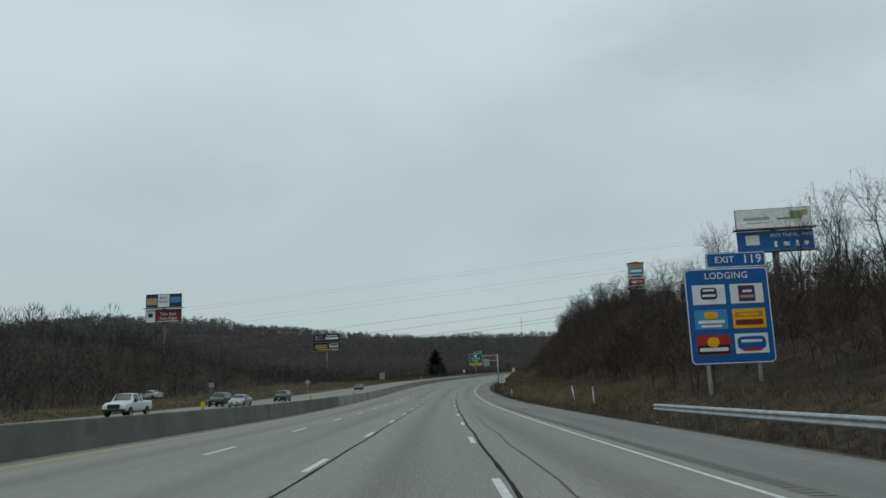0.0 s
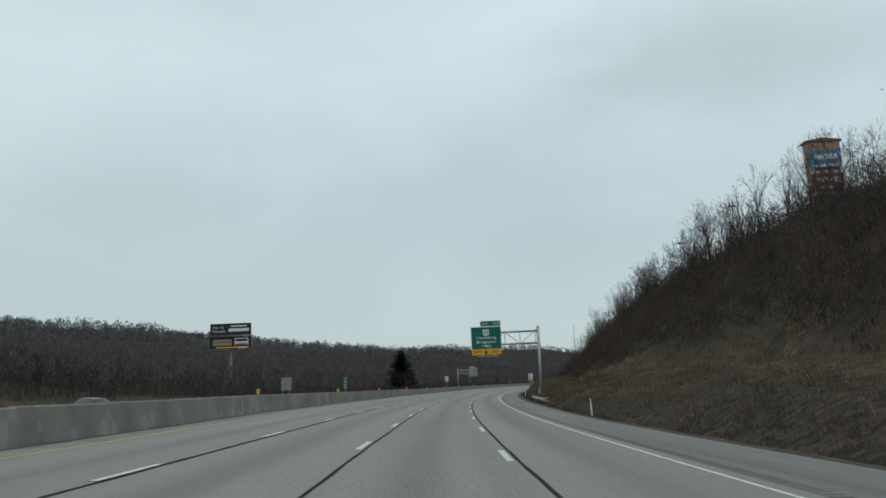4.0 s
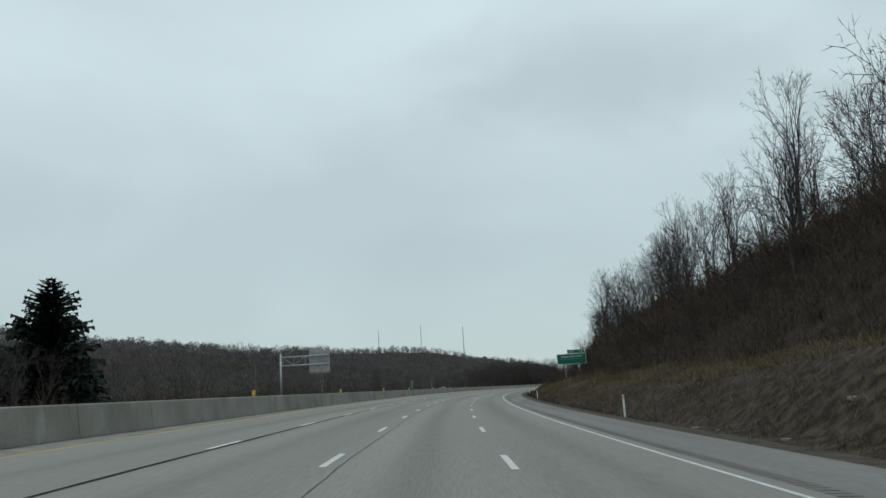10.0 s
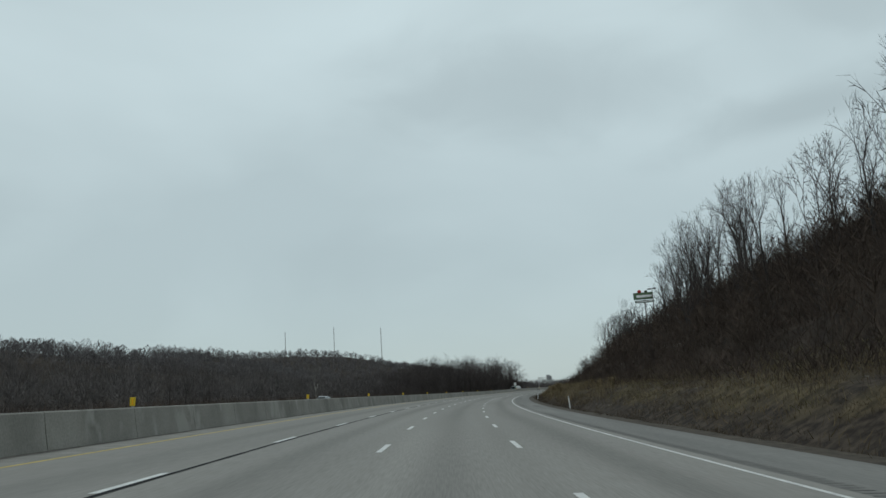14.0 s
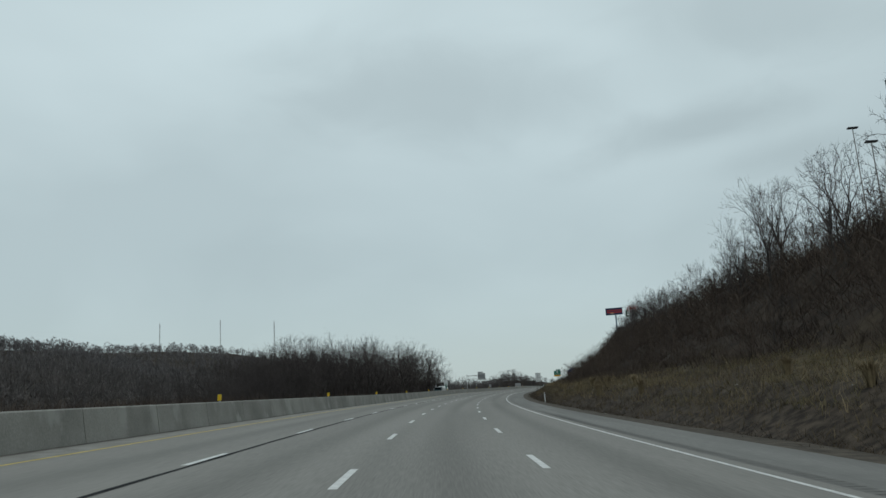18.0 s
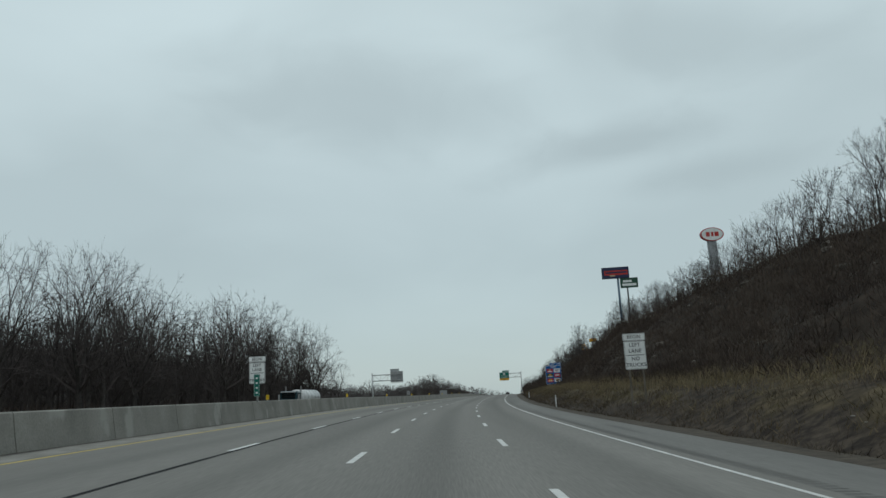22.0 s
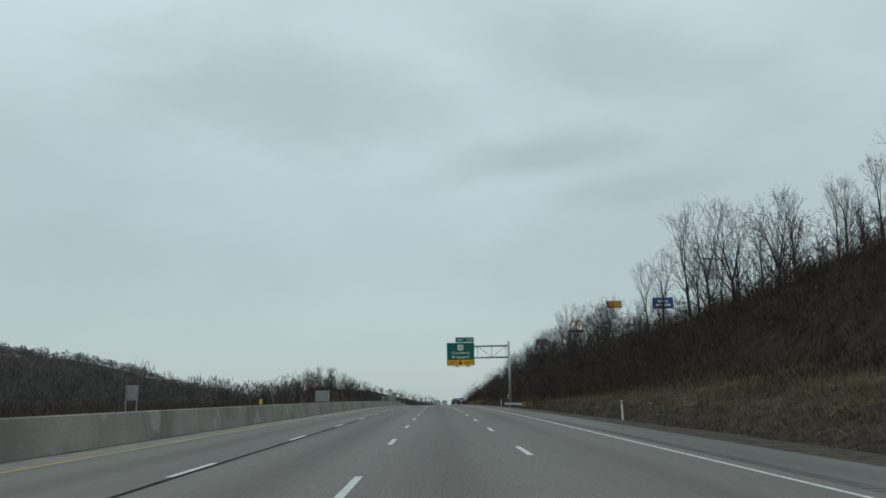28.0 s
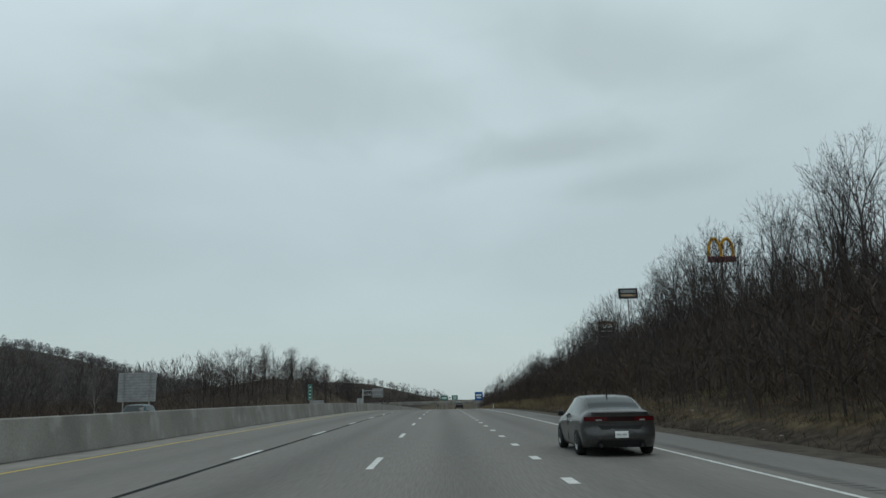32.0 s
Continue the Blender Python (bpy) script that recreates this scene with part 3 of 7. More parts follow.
def point_on(pts, q):
    x = q * (len(pts) - 1)
    k = min(int(x), len(pts) - 2)
    return pts[k].lerp(pts[k + 1], x - k), (pts[k + 1] - pts[k]).normalized()


def bare_tree(seed, height, bole, limbs, spread, wide, depth, thick=1.0, fine=0.016, trop=0.12, sides=1):
    """A leafless broadleaf tree at the origin: a bole that forks into limbs, each of which bends and forks again down to the twigs."""
    rnd = random.Random(seed)
    tv, tf, cv, cf = [], [], [], []

    def turned(d, ang, az):
        u, w = frame_of(d)
        return (d * math.cos(ang) + (u * math.cos(az) + w * math.sin(az)) * math.sin(ang)).normalized()

    def grow(p, d, ln, r, lvl):
        n = 3 if lvl < 2 else (2 if lvl < depth - 1 else 1)
        pts = bend(rnd, p, d, ln, n, 0.1 if lvl else 0.05, trop * (0.7 if lvl < 3 else 0.25))
        end = max(r * (0.66 if lvl < depth else 0.4), fine * 0.5)
        v, f = (tv, tf) if lvl < 2 else (cv, cf)
        if lvl < depth:
            limb(v, f, pts, [r + (end - r) * i / n for i in range(n + 1)], max(3, (6, 5, 4, 3, 3, 3, 3)[lvl] - sides))
        else:
            twig(cv, cf, pts[0], pts[-1], max(r, fine), rnd)
        e = (pts[-1] - pts[-2]).normalized()
        if lvl >= depth:
            for k in range(3):
                c = pts[0].lerp(pts[-1], rnd.uniform(0.25, 0.95))
                h = turned(e, rnd.uniform(0.35, 0.9), rnd.uniform(0, 6.28))
                twig(cv, cf, c, c + h * ln * rnd.uniform(0.4, 0.8), fine * 0.85, rnd)
            return
        az = rnd.uniform(0, 6.28)
        for k in range(3 if rnd.random() < 0.25 else 2):
            grow(pts[-1], turned(e, spread * rnd.uniform(0.35, 0.8), az + k * 2.6 + rnd.uniform(-0.5, 0.5)), ln * rnd.uniform(0.66, 0.86), max(end * rnd.uniform(0.68, 0.85), fine), lvl + 1)
        for k in range(1 if rnd.random() < 0.55 else 2):
            c, g = point_on(pts, rnd.uniform(0.3, 0.85))
            grow(c, turned(g, spread * rnd.uniform(0.9, 1.5), rnd.uniform(0, 6.28)), ln * rnd.uniform(0.42, 0.62), max(end * 0.5, fine), min(lvl + 2, depth))

    r0 = height * 0.0165 * thick
    lean = Vector((rnd.uniform(-0.07, 0.07), rnd.uniform(-0.07, 0.07), 1.0))
    trunk = bend(rnd, Vector((0, 0, -0.5)), lean, height * bole + 0.5, 5, 0.05, 0.05)
    limb(tv, tf, trunk, [r0 * (1.25, 1.0, 0.92, 0.84, 0.72, 0.6)[i] for i in range(6)], 6)
    first = height * (1 - bole) * 0.36
    for k in range(limbs):
        low = k >= 3
        q = rnd.uniform(0.45, 0.95) if low else 1.0
        c, g = point_on(trunk, q)
        d = turned(g, spread * (rnd.uniform(0.8, 1.25) if low else rnd.uniform(0.2, 0.75)), k * 2.3 + rnd.uniform(-0.4, 0.4))
        grow(c, d, first * (rnd.uniform(0.6, 0.85) if low else rnd.uniform(0.85, 1.15)), r0 * (rnd.uniform(0.28, 0.4) if low else rnd.uniform(0.42, 0.58)), 2 if low else 1)
    k = height / max(p.z for p in cv)
    reach = sorted(math.hypot(p.x, p.y) for p in cv)[int(len(cv) * 0.97)] * k
    s = min(max(wide * height / reach, 0.7), 1.4)
    fit = Matrix.Diagonal((k * s, k * s, k))
    return ([fit @ p if p.z > height * bole * 0.6 else Vector((p.x * k, p.y * k, p.z * k)) for p in tv], tf), ([fit @ p for p in cv], cf)


# height, bole, limbs, spread of the forks (radians), half width
FORMS = [(16, 0.40, 9, 0.66, 0.24), (15, 0.46, 9, 0.6, 0.2), (16, 0.34, 9, 0.74, 0.28), (14, 0.42, 9, 0.66, 0.23),    # woodland trees
         (16, 0.24, 7, 0.9, 0.38), (15, 0.28, 7, 0.85, 0.34), (16, 0.22, 7, 0.95, 0.42),                              # broad oaks
         (7, 0.16, 7, 0.95, 0.42), (7, 0.2, 7, 0.9, 0.36), (6.5, 0.14, 7, 1.0, 0.46)]                                 # small round trees
TREES, WHOLE, BACK = [], {}, []
for i, (h, bo, lb, sp, wi) in enumerate(FORMS):
    oak = 4 <= i < 7
    (tv, tf), (cv, cf) = WHOLE.setdefault(i, bare_tree(140 + i, h, bo, lb, sp, wi, 5, 1.65 if oak else (1.2 if i > 6 else 1.0), (0.018, 0.027, 0.017)[0 if i < 4 else (1 if oak else 2)]))
    TREES.append((h, mesh_of("trunk", tv, tf, BARK), mesh_of("crown", cv, cf, TWIG)))
    if i == 2:
        pale = (h, mesh_of("trunk", tv, tf, PALE_BARK), mesh_of("crown", cv, cf, PALE_TWIG))
TREES.append(pale)


def plant(kind, place, height, turn, label, group):
    h, tm, cm = TREES[kind]
    k = height / h
    m = Matrix.Translation(place) @ Matrix.Rotation(turn, 4, "Z") @ Matrix.Diagonal((k, k, k, 1))
    t = thing("tree", m, label, "tree", group)
    part("trunk", tm, None, t)
    part("crown", cm, None, t)
    return t


rnd = random.Random(11)
# where the wood begins above the berm, and how tall it stands (metres)
LOW = ([-60, 60, 200, 330, 350, 560, 590, 610, 650, 665, 720, 760, 790, 810, 960, 1010, 1050, 1110, 1160, 1400], [28, 26, 33, 33, 24, 22, 24, 32, 32, 25, 27, 30, 30, 37, 37, 33, 31, 27, 23, 23])
TALL = ([-60, 40, 55, 85, 110, 150, 330, 345, 395, 408, 430, 440, 456, 475, 494, 512, 530, 545, 555, 580, 625, 640, 662, 685, 705, 722, 732, 760, 800, 835, 862, 885, 960, 1010, 1030, 1060, 1080, 1100, 1106, 1135, 1148, 1162, 1205, 1250, 1300, 1400],
        [9.5, 9.5, 12.5, 11.5, 9.5, 9, 10, 10, 10.5, 14.5, 14.8, 14, 14.5, 18.5, 17, 14.5, 15.5, 16.3, 15.3, 13.5, 13, 9.5, 8.5, 11.5, 12.5, 10, 7.2, 7.2, 8, 9, 9, 7, 7.5, 10.5, 9, 9, 15, 16, 6, 6.5, 9.5, 15.5, 14.5, 14.5, 12.5, 12])


def crest_trees():
    s = -30.0
    while s < 1400:
        lo = float(np.interp(s, *LOW))
        bare = 790 < s < 965
        for k in range(4 if 1130 < s < 1270 else 3 if 1060 < s < 1260 or 575 < s < 670 else (2 if lo < 30 or bare or 200 < s < 345 else 1)):
            o = lo + rnd.random() ** 1.4 * (45 - lo) + rnd.uniform(-1, 1)
            h = float(np.interp(s, *TALL)) * rnd.uniform(0.75, 1.12) * (0.62 + 0.38 * min(1.0, max(0.0, (o - 20) / 13)))
            kind = rnd.choice((7, 8, 9)) if h < 7.6 else rnd.choice((0, 1, 2, 3, 3, 5))
            if k and (o > 30 or bare):
                BACK.append((kind, Q(s, o, -0.1), h, rnd.uniform(0, 6.3)))
                continue
            plant(kind, Q(s + rnd.uniform(-3, 3), o, -0.1), h, rnd.uniform(0, 6.3), "small round bare tree on the slope's crest" if kind > 6 else "bare grey-brown winter tree on the hillside", "hillside trees")
        s += rnd.uniform(7.5, 10.5) if bare else rnd.uniform(8.0, 11.5)


crest_trees()
thin = random.Random(29)
for s in np.arange(992, 1070, 2.6):
    BACK.append((thin.choice((0, 1, 1, 3)), Q(s, thin.uniform(34, 47), -0.1), float(np.interp(s, *TALL)) * thin.uniform(0.75, 1.1), thin.uniform(0, 6.3)))


def back_row():
    V, F, n = [], [], 0
    for kind, place, h, turn in BACK:
        (tv, tf), (cv, cf) = WHOLE[kind]
        k = h / TREES[kind][0]
        m = Matrix.Translation(place) @ Matrix.Rotation(turn, 4, "Z") @ Matrix.Diagonal((k, k, k, 1))
        V += [m @ p for p in tv] + [m @ p for p in cv]
        F += [tuple(i + n for i in f) for f in tf] + [tuple(i + n + len(tv) for i in f) for f in cf]
        n += len(tv) + len(cv)
    tagged(new("crest_woods", mesh_of("crest_woods", V, F, BARK)), "back row of bare winter trees along the crest", "woods", "", "stuff")


back_row()


def left_grove():
    for i in range(84):
        s = 765 + 214 * (i + rnd.random()) / 84
        o = -37.0 - rnd.random() ** 1.5 * 24
        h = float(np.interp(s, [765, 792, 806, 820, 850, 880, 930, 958, 979], [6.5, 7.5, 13, 17.5, 19, 18.5, 21, 19, 10.5]))
        plant(rnd.choice((0, 2, 4, 4, 5, 6)), Q(s, o, -0.2), h * rnd.uniform(0.85, 1.1), rnd.uniform(0, 6.3), "broad bare oak-like tree in a roadside grove", "grove trees")
    for i in range(40):
        s = 1215 + 330 * (i + rnd.random()) / 40
        plant(rnd.choice((0, 1, 2, 3, 5)), Q(s, -40 - rnd.random() * 34, -0.2), float(np.interp(s, [1215, 1320, 1500], [7.5, 12, 15])) * rnd.uniform(0.85, 1.1), rnd.uniform(0, 6.3), "bare winter tree behind the far carriageway", "far side trees")
    for s, o, h in ((300, -47, 9), (352, -52, 10), (604, -44, 9), (618, -48, 9), (40, -75, 12), (60, -82, 11), (168, -66, 8), (182, -70, 9), (196, -74, 8.5), (205, -72, 9), (585, -46, 7), (1180, -47, 4.5), (1236, -44, 6.5)):
        plant(rnd.randrange(4), Q(s, o, -0.2), h, rnd.uniform(0, 6.3), "bare winter tree behind the far carriageway", "far side trees")


left_grove()
plant(6, Q(140, -82, -0.2), 15, 0.7, "broad bare tree above the scrub beyond the far carriageway", "far side trees")
for s, o, h in ((675, -43, 10.5), (1221, -40, 6), (1209, -46, 6.5), (560, -48, 9)):
    plant(10, Q(s, o, -0.2), h, rnd.uniform(0, 6.3), "pale-barked bare tree behind the far carriageway", "far side trees")


def small_tree(rnd, v, f, base, h, twigs=16, stout=1.0):
    """A light tree for woods seen from afar: a stem and a plume of branches."""
    top = base + Vector((rnd.uniform(-0.06, 0.06) * h, rnd.uniform(-0.06, 0.06) * h, h * 0.9))
    w = h * 0.012
    i = len(v)
    v.extend((base + Vector((w, 0, 0)), base + Vector((-w * 0.5, w * 0.87, 0)), base + Vector((-w * 0.5, -w * 0.87, 0)), top))
    f.extend(((i, i + 1, i + 3), (i + 1, i + 2, i + 3), (i + 2, i, i + 3)))
    for k in range(twigs):
        q = rnd.uniform(0.22 if stout < 2 else 0.1, 0.97)
        a = base.lerp(top, q)
        az = rnd.uniform(0, 6.28)
        d = Vector((math.cos(az), math.sin(az), rnd.uniform(0.5, 1.6))).normalized()
        ln = h * (0.46 - 0.3 * q) * rnd.uniform(0.7, 1.3)
        b = a + d * ln
        twig(v, f, a, b, h * 0.008 * stout, rnd)
        for j in range(2):
            c = a.lerp(b, rnd.uniform(0.3, 0.8))
            e = (d + Vector((rnd.uniform(-1, 1), rnd.uniform(-1, 1), rnd.uniform(-0.2, 0.9))) * 0.8).normalized()
            twig(v, f, c, c + e * ln * 0.6, h * 0.0065 * stout, rnd)


def far_tree(rnd, v, f, base, h, n, w):
    """A tree of distant woods: a stem and a rounded, open crown of short twigs that point up and out."""
    i = len(v)
    sw = h * 0.011 + w * 0.25
    top = base + Vector((0, 0, h * 0.75))
    v.extend((base + Vector((sw, 0, 0)), base + Vector((-sw * 0.5, sw * 0.87, 0)), base + Vector((-sw * 0.5, -sw * 0.87, 0)), top))
    f.extend(((i, i + 1, i + 3), (i + 1, i + 2, i + 3), (i + 2, i, i + 3)))
    wide, deep, mid = h * rnd.uniform(0.24, 0.36), h * rnd.uniform(0.3, 0.4), h * 0.62
    fork = base + Vector((0, 0, h * 0.32))
    for k in range(n):
        z = rnd.uniform(-0.9, 1.0)
        az, q = rnd.uniform(0, 6.28), math.sqrt(1 - z * z) * rnd.uniform(0.25, 1.0) ** 0.6
        p = base + Vector((wide * q * math.cos(az), wide * q * math.sin(az), mid + deep * z))
        d = ((p - fork).normalized() + Vector((rnd.uniform(-0.5, 0.5), rnd.uniform(-0.5, 0.5), rnd.uniform(0.0, 0.5)))).normalized()
        ln = h * rnd.uniform(0.09, 0.2)
        twig(v, f, p - d * ln * 0.6, p + d * ln * 0.4, w * rnd.uniform(0.6, 1.2), rnd)


def far_woods(name, spots, label, n, lo, hi, mat, w):
    v, f = [], []
    r = random.Random(len(spots))
    for s, o in spots:
        clump = 1 + 0.3 * noise.noise(Vector((s * 0.025, o * 0.025, 5.5)))
        far_tree(r, v, f, Q(s, o, -0.4), r.uniform(lo, hi) * clump, n, w)
    tagged(new(name, mesh_of(name, v, f, mat)), label, "woods", "", "stuff")


def woods(name, spots, label, twigs, lo, hi, mat=None, stout=1.0):
    v, f = [], []
    r = random.Random(5)
    for s, o in spots:
        clump = 1 + 0.28 * noise.noise(Vector((s * 0.03, o * 0.03, 5.5)))
        small_tree(r, v, f, Q(s, o, -0.3 if stout < 2 else -2.2), r.uniform(lo, hi) * clump + (0 if stout < 2 else 2.0), twigs, stout)
    tagged(new(name, mesh_of(name, v, f, mat or WOODS)), label, "woods", "", "stuff")


def scatter(n, s0, s1, o0, o1, keep=None, seed=1):
    r = random.Random(seed)
    out = []
    while len(out) < n:
        s, o = r.uniform(s0, s1), r.uniform(o0, o1)
        if keep is None or keep(s, o, r):
            out.append((s, o))
    return out


def brush(name, spots, label, lo, hi, n, mat, width=0.03, spread=0.75):
    """Thickets and dead stalks: sheaves of thin stems."""
    v, f = [], []
    r = random.Random(len(spots))
    for s, o in spots:
        base = Q(s, o, -0.1)
        h = r.uniform(lo, hi)
        for k in range(n):
            az = r.uniform(0, 6.28)
            d = Vector((math.cos(az) * spread * r.random(), math.sin(az) * spread * r.random(), 1.0)).normalized()
            a = base + Vector((r.uniform(-1, 1), r.uniform(-1, 1), 0)) * h * 0.95
            if k % 2:
                a = a + d * h * r.uniform(0.2, 0.5)
                d = (d + Vector((r.uniform(-1, 1), r.uniform(-1, 1), r.uniform(-0.2, 0.5)))).normalized()
            twig(v, f, a, a + d * h * r.uniform(0.5, 1.0), width * r.uniform(0.6, 1.3), r)
    tagged(new(name, mesh_of(name, v, f, mat)), label, "brush", "", "stuff")


def wooded(s, o, r):
    return o > float(np.interp(s, *LOW)) - 3 + 7 * r.random() and not (800 < s < 965 and o < 40)


def stamp(name, spots, label, kinds, size):
    """Woods of branching trees, joined into one mesh."""
    r = random.Random(91)
    V, F, n = [], [], 0
    for s, o in spots:
        vv, ff = kinds[r.randrange(len(kinds))]
        k = size(s, o) * r.uniform(0.7, 1.2)
        m = Matrix.Translation(Q(s, o, -0.2)) @ Matrix.Rotation(r.uniform(0, 6.3), 4, "Z") @ Matrix.Diagonal((k, k, k, 1))
        V.append(vv @ np.array(m.to_3x3()).T + np.array(m.translation))
        F.extend([tuple(i + n for i in f) for f in ff])
        n += len(vv)
    tagged(new(name, mesh_of(name, np.concatenate(V), F, WOODS)), label, "woods", "", "stuff")


MID = []
for i in range(6):
    (tv, tf), (cv, cf) = bare_tree(300 + i, 10, (0.3, 0.24, 0.36, 0.2, 0.3, 0.25)[i], 7, 0.8, (0.22, 0.28, 0.2, 0.32, 0.24, 0.3)[i], 4, 0.95, 0.03, 0.1, 2)
    MID.append((np.array([tuple(v) for v in tv + cv]), tf + [tuple(k + len(tv) for k in f) for f in cf]))

stamp("hillside_woods", scatter(240, -60, 1420, 21, 52, wooded, 3), "dense bare winter woods along the cut slope", MID, lambda s, o: 0.08 * float(np.interp(s, *TALL)) * (0.6 + 0.4 * min(1.0, max(0.0, (o - 20) / 13))))
stamp("crest_woods_edge", scatter(100, 150, 490, 27, 46, lambda s, o, r: o > float(np.interp(s, *LOW)) - 1, 53) + scatter(90, 730, 985, 34, 46, None, 54), "bare winter trees close together on the crest", MID, lambda s, o: 0.088 * float(np.interp(s, *TALL)))
stamp("roadside_woods", scatter(190, -60, 1560, -66, -40, lambda s, o, r: not (70 < s < 330) and not (975 < s < 1170) and not (s < 70 and o > -62), 4), "bare brown winter woods beside the far carriageway", MID, lambda s, o: float(np.interp(s, [1150, 1270, 1340], [0.72, 0.75, 1.25])))
stamp("grove_understorey", scatter(140, 755, 975, -58, -37, None, 41), "dense dark young growth under the roadside grove", MID, lambda s, o: float(np.interp(s, [755, 800, 815, 930, 975], [0.5, 0.55, 0.95, 0.95, 0.5])))
stamp("grove_woods", scatter(190, 765, 968, -60, -38, None, 42), "close-set slender bare trees in the roadside grove", MID, lambda s, o: float(np.interp(s, [765, 795, 815, 930, 968], [0.5, 0.6, 1.25, 1.55, 1.2])))
stamp("hillside_thicket", scatter(125, 350, 1400, 17, 42, lambda s, o, r: not 760 < s < 990 and float(np.interp(s, *LOW)) - 5 < o < float(np.interp(s, *LOW)) + 9, 51), "dense dark saplings along the wood's edge on the slope", MID, lambda s, o: 0.46)
stamp("bank_woods", scatter(115, 1105, 1420, 17, 48, None, 56), "dense bare winter woods on the bank beside the shoulder", MID, lambda s, o: float(np.interp(o, [17, 30, 48], [0.6, 0.95, 1.15])) * float(np.interp(s, [1140, 1175], [0.5, 1.0])))
stamp("bank_saplings", scatter(115, 1078, 1330, 12.5, 34, None, 52), "dense dark saplings on the steep bank beside the shoulder", MID, lambda s, o: 0.3 + 0.012 * (o - 12))
far_woods("grove_backing", scatter(280, 838, 962, -92, -56, None, 43), "dense bare woods behind the roadside grove", 110, 12, 16.5, WOODS, 0.05)
# copse, valley and ridges take the haze-tinted colours
far_woods("copse_woods", scatter(2200, -60, 1560, -110, -60, lambda s, o, r: not (70 < s < 330 and o > -80) and not (975 < s < 1150 and o > -70), 14), "dense bare brown winter woods behind the far carriageway", 64, 6, 11, HAZED_VALLEY, 0.08)
far_woods("valley_woods", scatter(3300, -100, 1700, -260, -100, None, 5), "bare brown winter woods on the valley side", 64, 8, 13, HAZED_VALLEY, 0.105)
far_woods("ridge_woods", scatter(6000, -100, 2100, -430, -250, None, 6), "distant wooded ridge of bare winter trees", 48, 8, 12, HAZED_WOODS, 0.22)
far_woods("far_ridge_woods", scatter(3000, 300, 2100, -720, -430, None, 7) + scatter(1500, 480, 960, -640, -420, None, 77), "far wooded ridge of bare winter trees", 42, 9, 13, HAZED_WOODS, 0.34)
far_woods("far_woods", scatter(1800, 1500, 2600, -330, 120, lambda s, o, r: o < -40 or o > 20, 8), "distant bare woods where the road runs out of sight", 36, 8, 13, WOODS, 0.28)
far_woods("slope_growth", scatter(2300, 175, 420, 20, 42, lambda s, o, r: o > float(np.interp(s, *GRASS)) + 2.5 * r.random(), 58) + scatter(1100, 735, 870, 15, 40, lambda s, o, r: o > float(np.interp(s, *GRASS)) + 1.5 + 2 * r.random() and r.random() < float(np.interp(s, [800, 870], [1, 0.2])), 59), "grey-brown saplings and brush spread thickly over the slope", 34, 1.8, 4.4, BRUSH, 0.026)
far_woods("bank_growth", scatter(1000, 1135, 1420, 12, 46, None, 61), "dense dark young trees on the wooded bank", 44, 4.0, 8.0, WOODS, 0.028)
woods("hillside_scrub", scatter(1700, -40, 175, 11.5, 46, lambda s, o, r: o > float(np.interp(s, [-40, 30, 60, 140, 175], [11.5, 12, 15.5, 17, 26])) and not (6 < s < 35 and o < 17), 15), "dense dark scrub and young trees covering the slope", 28, 2.2, 4.8, BRUSH, 0.75)
woods("crest_scrub", scatter(4200, 160, 1400, 20, 47, lambda s, o, r: o > float(np.interp(s, [175, 200, 320, 350, 590, 610, 700, 740, 800, 960, 1000, 1040], [20, 23, 30, 22, 20, 16.5, 16.5, 22, 27, 28, 21, 18])) + 6 * r.random(), 16), "dense dark scrub between the trees on the crest", 18, 2.0, 4.6, BRUSH, 0.9)
woods("slope_scrub", scatter(1250, 390, 620, 17, 36, lambda s, o, r: o > max(float(np.interp(s, *GRASS)), float(np.interp(s, [390, 420], [27, 18]))) + 3 * noise.noise(Vector((s * 0.03, 0, 2))) + 3 * r.random(), 17), "dense brown scrub and young trees on the cut slope", 22, 2.4, 5.2, BRUSH, 0.8)
woods("cut_scrub", scatter(650, 965, 1075, 16, 38, lambda s, o, r: o > 16.5 + 4 * noise.noise(Vector((s * 0.04, 0, 8))) + 5 * r.random(), 27), "dark reddish-brown scrub on the cut slope", 24, 1.4, 3.6, BRUSH, 0.75)
woods("bank_scrub", scatter(1900, 1060, 1420, 11.6, 34, None, 18), "dense dark scrub on the bank beside the shoulder", 24, 2.0, 4.4, BRUSH, 0.75)
woods("knoll_woods", scatter(1900, 20, 335, -160, -48, lambda s, o, r: not (205 < s < 330 and -92 < o < -70 and r.random() < 0.6), 19), "dark bare woods covering the knoll under the billboard", 15, 3.0, 7.0, WOODS, 1.3)
def brushy(s, o, r):
    if o < float(np.interp(s, *GRASS)) + 1.6 * noise.noise(Vector((s * 0.09, 3.0, 1.0))) and r.random() < 0.93:
        return False
    edge = float(np.interp(s, *LOW)) - (16 if 120 < s < 240 or 595 < s < 730 else 9 if s > 1195 else 40 if s > 1075 else 17 if s > 1040 else (13 if 340 < s < 600 else 10))
    if 790 < s < 965 or 240 < s < 345:
        if o < 17:
            return False
        return r.random() < (0.15 if o < 23 else 0.45) + 0.55 * (noise.noise(Vector((s * 0.05, o * 0.09, 9))) > 0.1)
    return o > edge + 8 * r.random() or (o > 16 and r.random() < 0.2)


